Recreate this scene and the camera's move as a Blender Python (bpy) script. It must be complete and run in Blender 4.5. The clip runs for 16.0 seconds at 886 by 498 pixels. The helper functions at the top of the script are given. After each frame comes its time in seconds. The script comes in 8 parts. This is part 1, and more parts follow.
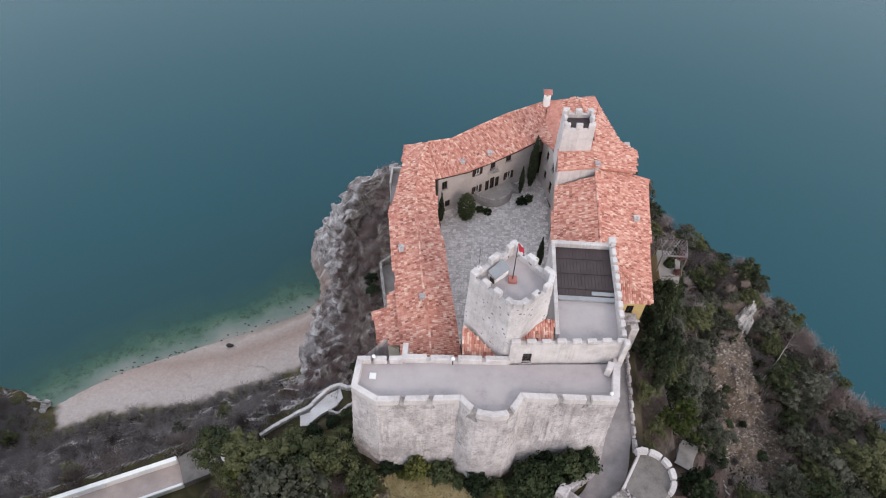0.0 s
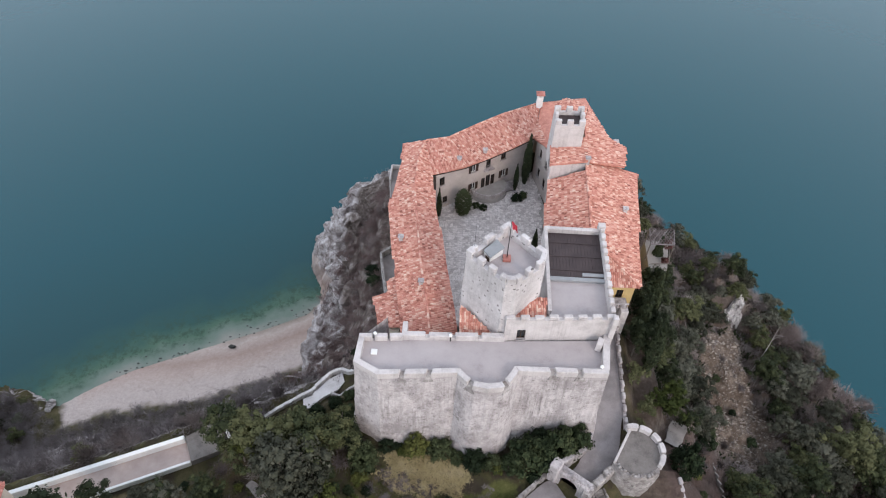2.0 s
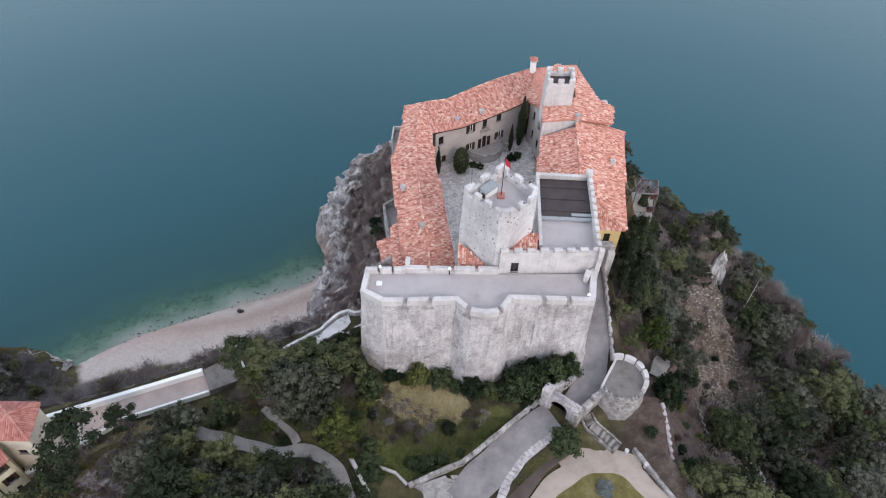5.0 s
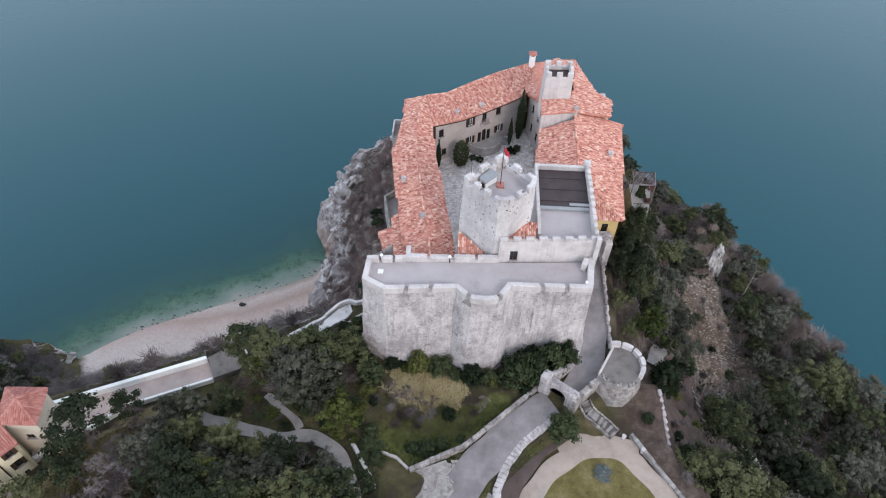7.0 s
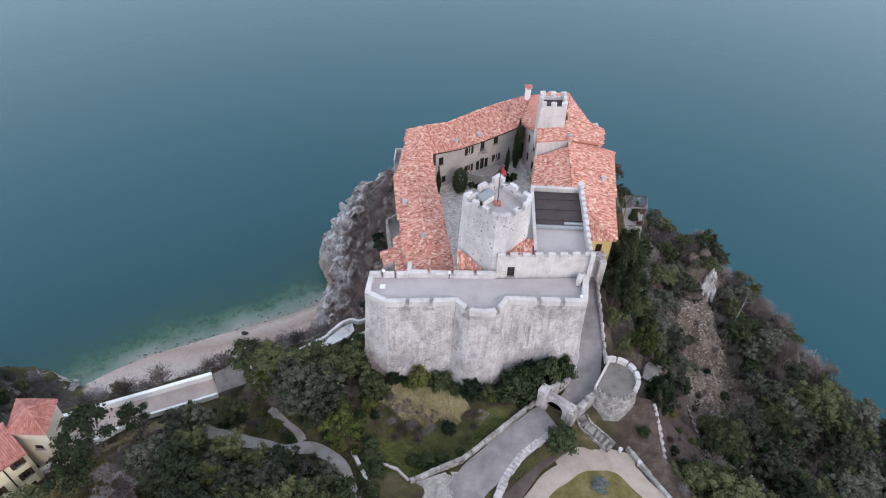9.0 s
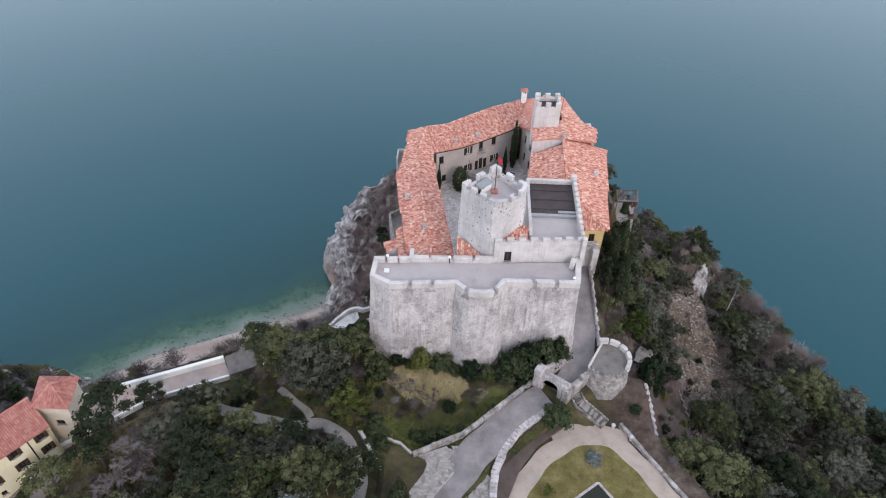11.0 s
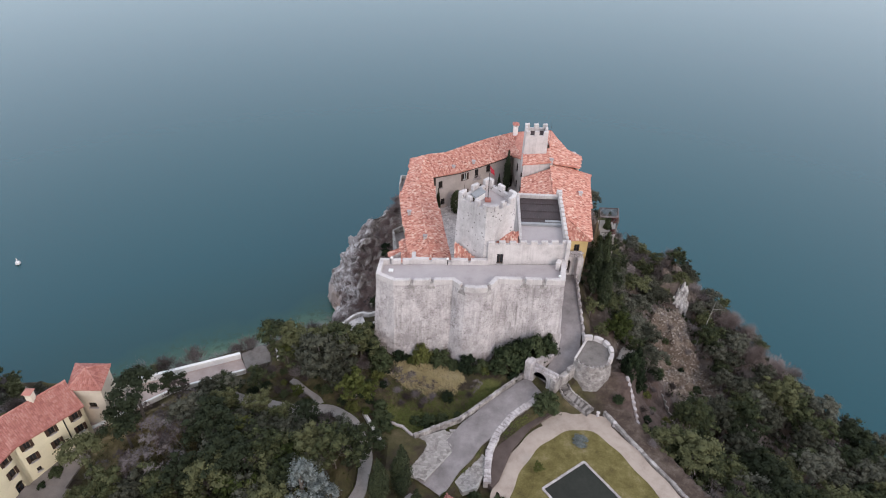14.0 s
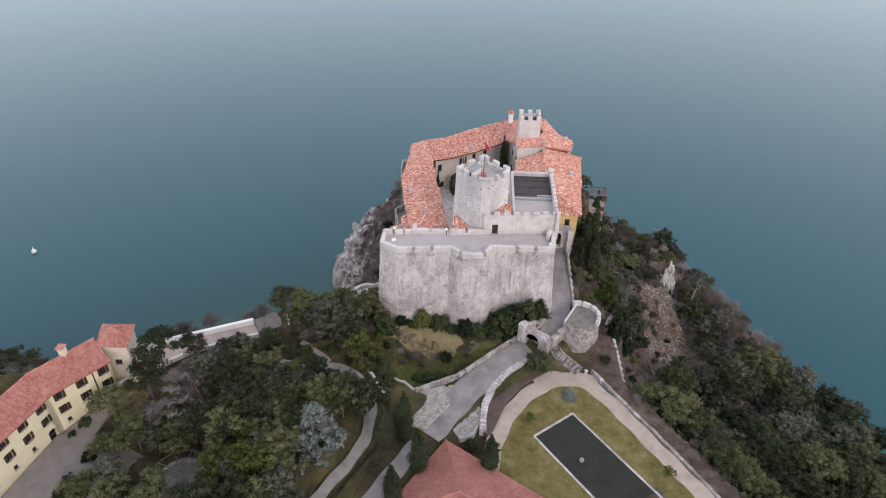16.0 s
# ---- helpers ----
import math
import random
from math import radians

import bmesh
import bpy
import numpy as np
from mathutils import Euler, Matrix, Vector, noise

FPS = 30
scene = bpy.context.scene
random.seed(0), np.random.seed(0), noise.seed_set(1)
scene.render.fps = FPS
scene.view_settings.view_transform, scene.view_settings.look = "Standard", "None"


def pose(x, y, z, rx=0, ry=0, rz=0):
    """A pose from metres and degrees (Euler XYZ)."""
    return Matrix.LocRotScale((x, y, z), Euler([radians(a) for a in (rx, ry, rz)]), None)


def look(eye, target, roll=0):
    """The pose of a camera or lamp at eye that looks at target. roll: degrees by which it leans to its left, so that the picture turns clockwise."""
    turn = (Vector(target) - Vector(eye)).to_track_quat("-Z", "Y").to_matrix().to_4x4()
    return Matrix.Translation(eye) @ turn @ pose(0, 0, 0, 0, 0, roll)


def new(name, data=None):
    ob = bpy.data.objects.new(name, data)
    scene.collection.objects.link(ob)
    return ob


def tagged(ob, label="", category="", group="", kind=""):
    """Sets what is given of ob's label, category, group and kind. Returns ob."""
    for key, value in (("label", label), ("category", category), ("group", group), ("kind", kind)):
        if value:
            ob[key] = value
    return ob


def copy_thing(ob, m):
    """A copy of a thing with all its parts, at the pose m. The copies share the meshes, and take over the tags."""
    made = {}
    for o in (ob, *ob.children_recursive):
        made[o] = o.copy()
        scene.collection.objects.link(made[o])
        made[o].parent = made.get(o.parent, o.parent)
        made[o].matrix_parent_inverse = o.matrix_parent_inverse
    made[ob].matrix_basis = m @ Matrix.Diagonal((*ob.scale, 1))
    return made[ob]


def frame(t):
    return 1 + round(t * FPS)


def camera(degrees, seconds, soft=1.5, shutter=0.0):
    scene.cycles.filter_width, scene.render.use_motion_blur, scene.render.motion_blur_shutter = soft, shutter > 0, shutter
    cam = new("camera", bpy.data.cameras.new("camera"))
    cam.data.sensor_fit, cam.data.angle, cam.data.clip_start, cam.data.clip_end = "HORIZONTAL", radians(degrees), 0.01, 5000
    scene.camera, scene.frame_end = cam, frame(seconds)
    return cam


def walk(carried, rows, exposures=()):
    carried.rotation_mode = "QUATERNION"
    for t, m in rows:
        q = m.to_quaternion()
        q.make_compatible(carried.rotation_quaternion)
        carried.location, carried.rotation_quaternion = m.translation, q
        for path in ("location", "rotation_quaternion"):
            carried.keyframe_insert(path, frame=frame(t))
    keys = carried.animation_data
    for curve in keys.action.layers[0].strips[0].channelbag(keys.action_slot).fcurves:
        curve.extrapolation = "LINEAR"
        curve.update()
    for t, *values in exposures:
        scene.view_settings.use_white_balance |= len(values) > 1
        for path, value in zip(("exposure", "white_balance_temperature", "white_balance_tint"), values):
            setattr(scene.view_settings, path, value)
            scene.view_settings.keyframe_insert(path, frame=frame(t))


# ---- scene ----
cam = camera(66.9, 16.0, soft=1.1)
PATH = [
    (0, (-1.219, -0.844, 126.953), (-1.262, 0.434, 125.415), 1.9),
    (0.5, (-1.154, -2.064, 126.95), (-1.195, -0.785, 125.413), 1.9),
    (1, (-1.073, -3.598, 126.948), (-1.112, -2.325, 125.406), 2.0),
    (1.5, (-0.991, -5.225, 126.86), (-1.021, -4.037, 125.252), 2.2),
    (2, (-0.885, -7.07, 126.796), (-0.925, -5.736, 125.306), 1.9),
    (2.5, (-0.754, -9.213, 126.761), (-0.792, -7.878, 125.272), 1.9),
    (3, (-0.623, -11.497, 126.706), (-0.66, -10.162, 125.217), 1.9),
    (3.5, (-0.487, -13.744, 126.65), (-0.524, -12.411, 125.159), 1.9),
    (4, (-0.453, -15.321, 126.638), (-0.489, -13.989, 125.147), 1.8),
    (6.5, (-0.467, -18.175, 126.812), (-0.503, -16.84, 125.323), 1.8),
    (7, (-0.394, -18.967, 126.801), (-0.43, -17.633, 125.311), 1.8),
    (7.5, (-0.333, -19.961, 126.75), (-0.369, -18.628, 125.259), 1.8),
    (8, (-0.259, -20.958, 126.656), (-0.301, -19.547, 125.239), 1.6),
    (8.5, (-0.203, -22.426, 126.625), (-0.246, -20.994, 125.229), 1.6),
    (9, (-0.193, -23.978, 126.608), (-0.234, -22.546, 125.212), 1.7),
    (9.2, (-0.177, -24.641, 126.605), (-0.217, -23.21, 125.208), 1.6),
    (11.3, (0.201, -32.27, 126.525), (0.154, -30.766, 125.208), 1.4),
    (11.5, (0.209, -33.081, 126.523), (0.162, -31.551, 125.235), 1.4),
    (12, (0.233, -35.31, 126.51), (0.187, -33.765, 125.24), 1.5),
    (12.5, (0.358, -37.545, 126.528), (0.312, -36.001, 125.258), 1.6),
    (13, (0.527, -39.887, 126.535), (0.476, -38.289, 125.332), 1.4),
    (13.5, (0.719, -42.291, 126.527), (0.667, -40.694, 125.325), 1.4),
    (14, (0.884, -44.75, 126.491), (0.832, -43.153, 125.288), 1.4),
    (14.5, (1.036, -47.275, 126.452), (0.985, -45.677, 125.25), 1.4),
    (15, (1.178, -49.795, 126.412), (1.126, -48.197, 125.21), 1.4),
    (15.5, (1.348, -52.27, 126.41), (1.296, -50.658, 125.227), 1.4),
    (16, (1.567, -54.872, 126.4), (1.513, -53.26, 125.217), 1.3),
]
walk(cam, [(t, look(eye, target, roll)) for t, eye, target, roll in PATH],
     [(0, -0.03, 6650, 11), (1.5, -0.02, 6560, 11), (2.5, 0.0, 6450, 10), (3.5, 0.02, 6350, 10), (7, 0.02, 6200, 9), (9, 0.02, 6150, 9), (11.5, -0.04, 6350, 11), (13, -0.07, 6500, 12), (16, -0.1, 6700, 13)])

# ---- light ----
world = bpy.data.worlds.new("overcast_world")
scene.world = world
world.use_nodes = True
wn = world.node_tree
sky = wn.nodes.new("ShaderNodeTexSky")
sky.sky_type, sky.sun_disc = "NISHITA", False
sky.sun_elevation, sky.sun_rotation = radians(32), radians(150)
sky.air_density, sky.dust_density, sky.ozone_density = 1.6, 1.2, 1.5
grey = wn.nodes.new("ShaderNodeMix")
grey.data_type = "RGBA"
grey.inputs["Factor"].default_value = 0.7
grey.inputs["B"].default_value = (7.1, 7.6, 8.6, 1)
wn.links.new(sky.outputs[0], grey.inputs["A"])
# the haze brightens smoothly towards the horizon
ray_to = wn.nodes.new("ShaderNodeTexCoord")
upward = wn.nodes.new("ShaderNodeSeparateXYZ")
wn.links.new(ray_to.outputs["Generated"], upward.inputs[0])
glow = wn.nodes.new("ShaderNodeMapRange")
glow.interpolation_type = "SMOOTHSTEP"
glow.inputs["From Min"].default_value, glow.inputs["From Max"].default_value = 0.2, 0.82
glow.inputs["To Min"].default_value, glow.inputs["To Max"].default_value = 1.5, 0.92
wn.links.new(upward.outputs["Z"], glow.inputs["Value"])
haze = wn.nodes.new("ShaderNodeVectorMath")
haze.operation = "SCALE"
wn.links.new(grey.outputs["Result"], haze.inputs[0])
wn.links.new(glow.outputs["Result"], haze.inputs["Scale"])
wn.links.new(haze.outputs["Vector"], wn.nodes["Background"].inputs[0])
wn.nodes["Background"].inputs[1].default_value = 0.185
sun = new("sun", bpy.data.lights.new("sun", "SUN"))
sun.data.energy, sun.data.angle, sun.data.color = 1.16, radians(16), (1.0, 0.835, 0.745)
sun.matrix_world = look((75, -60, 120), (10, 50, 40))
scene.view_settings.exposure = 0.0


# ---- materials ----
def material(name, stops, scale=1.0, rough=0.85, bump=0.3, fine=18.0, metal=0.0, per_object=0.0, per_island=0.0, stretch=(1, 1, 1), spec=0.3, detail=8.0, low=0.3, high=0.7, streak=0.0, pocks=0.0, courses=0.0, pock_scale=1.5, scars=0.0):
    """A surface whose colour runs through stops by noise at two scales, with fine relief."""
    m = bpy.data.materials.new(name)
    m.use_nodes = True
    t = m.node_tree
    n, l = t.nodes, t.links
    bsdf = n["Principled BSDF"]
    geo = n.new("ShaderNodeNewGeometry")
    mapping = n.new("ShaderNodeMapping")
    mapping.inputs["Scale"].default_value = stretch
    l.new(geo.outputs["Position"], mapping.inputs["Vector"])
    big = n.new("ShaderNodeTexNoise")
    big.inputs["Scale"].default_value, big.inputs["Detail"].default_value, big.inputs["Roughness"].default_value = scale, detail, 0.65 + 0.09 * (courses > 0)
    l.new(mapping.outputs[0], big.inputs["Vector"])
    small = n.new("ShaderNodeTexNoise")
    small.inputs["Scale"].default_value, small.inputs["Detail"].default_value = fine, 4
    l.new(geo.outputs["Position"], small.inputs["Vector"])
    mix = n.new("ShaderNodeMath")
    mix.operation = "MULTIPLY_ADD"
    l.new(small.outputs["Fac"], mix.inputs[0])
    mix.inputs[1].default_value = 0.35
    off = n.new("ShaderNodeMath")
    off.operation = "SUBTRACT"
    l.new(big.outputs["Fac"], off.inputs[0])
    off.inputs[1].default_value = 0.175
    l.new(off.outputs[0], mix.inputs[2])
    fac = mix.outputs[0]
    for amount, node, socket in ((per_object, "ShaderNodeObjectInfo", "Random"), (per_island, "ShaderNodeNewGeometry", "Random Per Island")):
        if amount:
            rnd = n.new(node)
            add = n.new("ShaderNodeMath")
            add.operation = "MULTIPLY_ADD"
            l.new(rnd.outputs[socket], add.inputs[0])
            add.inputs[1].default_value = amount
            sub = n.new("ShaderNodeMath")
            sub.operation = "SUBTRACT"
            l.new(fac, sub.inputs[0])
            sub.inputs[1].default_value = amount / 2
            l.new(sub.outputs[0], add.inputs[2])
            fac = add.outputs[0]
    ramp = n.new("ShaderNodeValToRGB")
    els = ramp.color_ramp.elements
    while len(els) < len(stops):
        els.new(0.5)
    for i, (e, c) in enumerate(zip(els, stops)):
        e.position = low + (high - low) * i / max(1, len(stops) - 1)
        e.color = (*c, 1)
    l.new(fac, ramp.inputs[0])
    colour = ramp.outputs[0]
    if streak:
        # rain stains that run down the face
        run = n.new("ShaderNodeMapping")
        run.inputs["Scale"].default_value = (1.9, 1.9, 0.09)
        l.new(geo.outputs["Position"], run.inputs["Vector"])
        stain = n.new("ShaderNodeTexNoise")
        stain.inputs["Scale"].default_value, stain.inputs["Detail"].default_value, stain.inputs["Roughness"].default_value = 1.1, 12, 0.75
        l.new(run.outputs[0], stain.inputs["Vector"])
        limit = n.new("ShaderNodeMapRange")
        l.new(stain.outputs["Fac"], limit.inputs["Value"])
        wet = n.new("ShaderNodeTexNoise")
        wet.inputs["Scale"].default_value, wet.inputs["Detail"].default_value = 0.16, 5
        l.new(geo.outputs["Position"], wet.inputs["Vector"])
        amount_of = n.new("ShaderNodeMapRange")
        l.new(wet.outputs["Fac"], amount_of.inputs["Value"])
        amount_of.inputs["From Min"].default_value, amount_of.inputs["From Max"].default_value = 0.4, 0.58
        amount_of.inputs["To Min"].default_value, amount_of.inputs["To Max"].default_value = streak * 0.25, streak
        l.new(amount_of.outputs[0], limit.inputs["To Max"])
        limit.inputs["From Min"].default_value, limit.inputs["From Max"].default_value, limit.inputs["To Max"].default_value = 0.47, 0.66, streak
        shade = n.new("ShaderNodeMix")
        shade.data_type = "RGBA"
        shade.inputs["B"].default_value = (0.16, 0.145, 0.14, 1)
        l.new(limit.outputs[0], shade.inputs["Factor"])
        l.new(colour, shade.inputs["A"])
        colour = shade.outputs["Result"]
        # broad damp and patched areas
        patch = n.new("ShaderNodeTexNoise")
        patch.inputs["Scale"].default_value, patch.inputs["Detail"].default_value, patch.inputs["Roughness"].default_value = 0.17, 12, 0.72
        slow = n.new("ShaderNodeMapping")
        slow.inputs["Scale"].default_value = (1.0, 1.0, 0.55)
        l.new(geo.outputs["Position"], slow.inputs["Vector"])
        l.new(slow.outputs[0], patch.inputs["Vector"])
        area = n.new("ShaderNodeMapRange")
        l.new(patch.outputs["Fac"], area.inputs["Value"])
        area.inputs["From Min"].default_value, area.inputs["From Max"].default_value, area.inputs["To Max"].default_value = 0.485, 0.6, streak * 0.8
        damp = n.new("ShaderNodeMix")
        damp.data_type = "RGBA"
        damp.inputs["B"].default_value = (0.26, 0.235, 0.235, 1)
        l.new(area.outputs[0], damp.inputs["Factor"])
        l.new(colour, damp.inputs["A"])
        colour = damp.outputs["Result"]
    if courses:
        # faint ashlar courses with tone from stone to stone
        flatten = n.new("ShaderNodeVectorMath")
        flatten.operation = "DOT_PRODUCT"
        l.new(geo.outputs["Position"], flatten.inputs[0])
        flatten.inputs[1].default_value = (1.0, -0.6, 0.0)
        height_of = n.new("ShaderNodeSeparateXYZ")
        l.new(geo.outputs["Position"], height_of.inputs[0])
        plane = n.new("ShaderNodeCombineXYZ")
        l.new(flatten.outputs["Value"], plane.inputs[0])
        l.new(height_of.outputs["Z"], plane.inputs[1])
        ashlar = n.new("ShaderNodeTexBrick")
        ashlar.inputs["Scale"].default_value, ashlar.inputs["Brick Width"].default_value, ashlar.inputs["Row Height"].default_value = 1.0, 0.75, 0.36
        ashlar.inputs["Mortar Size"].default_value, ashlar.inputs["Mortar Smooth"].default_value = 0.02, 0.6
        ashlar.inputs["Color1"].default_value, ashlar.inputs["Color2"].default_value, ashlar.inputs["Mortar"].default_value = (1, 1, 1, 1), (0.72, 0.71, 0.71, 1), (0.6, 0.58, 0.57, 1)
        l.new(plane.outputs[0], ashlar.inputs["Vector"])
        tone = n.new("ShaderNodeMix")
        tone.data_type, tone.blend_type = "RGBA", "MULTIPLY"
        tone.inputs["Factor"].default_value = courses
        l.new(colour, tone.inputs["A"])
        l.new(ashlar.outputs["Color"], tone.inputs["B"])
        colour = tone.outputs["Result"]
    if pocks:
        # putlog holes and lost stones, their inner shade put in as dark colour
        cell = n.new("ShaderNodeTexVoronoi")
        cell.inputs["Scale"].default_value = pock_scale
        l.new(geo.outputs["Position"], cell.inputs["Vector"])
        warp = n.new("ShaderNodeMath")
        warp.operation = "ADD"
        l.new(cell.outputs["Distance"], warp.inputs[0])
        jag = n.new("ShaderNodeMath")
        jag.operation = "MULTIPLY"
        l.new(small.outputs["Fac"], jag.inputs[0])
        jag.inputs[1].default_value = 0.3
        l.new(jag.outputs[0], warp.inputs[1])
        limit = n.new("ShaderNodeMapRange")
        l.new(warp.outputs[0], limit.inputs["Value"])
        limit.inputs["From Min"].default_value, limit.inputs["From Max"].default_value = 0.40, 0.31
        where = n.new("ShaderNodeTexNoise")
        where.inputs["Scale"].default_value, where.inputs["Detail"].default_value = 0.5, 4
        l.new(geo.outputs["Position"], where.inputs["Vector"])
        some = n.new("ShaderNodeMapRange")
        l.new(where.outputs["Fac"], some.inputs["Value"])
        some.inputs["From Min"].default_value, some.inputs["From Max"].default_value, some.inputs["To Max"].default_value = 0.44, 0.6, pocks
        l.new(some.outputs[0], limit.inputs["To Max"])
        hole = n.new("ShaderNodeMix")
        hole.data_type = "RGBA"
        hole.inputs["B"].default_value = (0.12, 0.105, 0.10, 1)
        l.new(limit.outputs[0], hole.inputs["Factor"])
        l.new(colour, hole.inputs["A"])
        colour = hole.outputs["Result"]
    if scars:
        # ragged dark patches where facing stones are lost, longer than high
        wide = n.new("ShaderNodeMapping")
        wide.inputs["Scale"].default_value = (0.75, 0.75, 1.5)
        l.new(geo.outputs["Position"], wide.inputs["Vector"])
        scar = n.new("ShaderNodeTexNoise")
        scar.inputs["Scale"].default_value, scar.inputs["Detail"].default_value, scar.inputs["Roughness"].default_value = 0.42, 12, 0.7
        l.new(wide.outputs[0], scar.inputs["Vector"])
        torn = n.new("ShaderNodeMapRange")
        l.new(scar.outputs["Fac"], torn.inputs["Value"])
        torn.inputs["From Min"].default_value, torn.inputs["From Max"].default_value, torn.inputs["To Max"].default_value = 0.595, 0.68, scars
        rag = n.new("ShaderNodeMix")
        rag.data_type = "RGBA"
        rag.inputs["B"].default_value = (0.15, 0.13, 0.125, 1)
        l.new(torn.outputs[0], rag.inputs["Factor"])
        l.new(colour, rag.inputs["A"])
        colour = rag.outputs["Result"]
    l.new(colour, bsdf.inputs["Base Color"])
    bsdf.inputs["Roughness"].default_value = rough
    bsdf.inputs["Metallic"].default_value = metal
    bsdf.inputs["Specular IOR Level"].default_value = spec
    if bump:
        b = n.new("ShaderNodeBump")
        b.inputs["Strength"].default_value, b.inputs["Distance"].default_value = bump, 0.12
        l.new(mix.outputs[0], b.inputs["Height"])
        l.new(b.outputs[0], bsdf.inputs["Normal"])
    return m


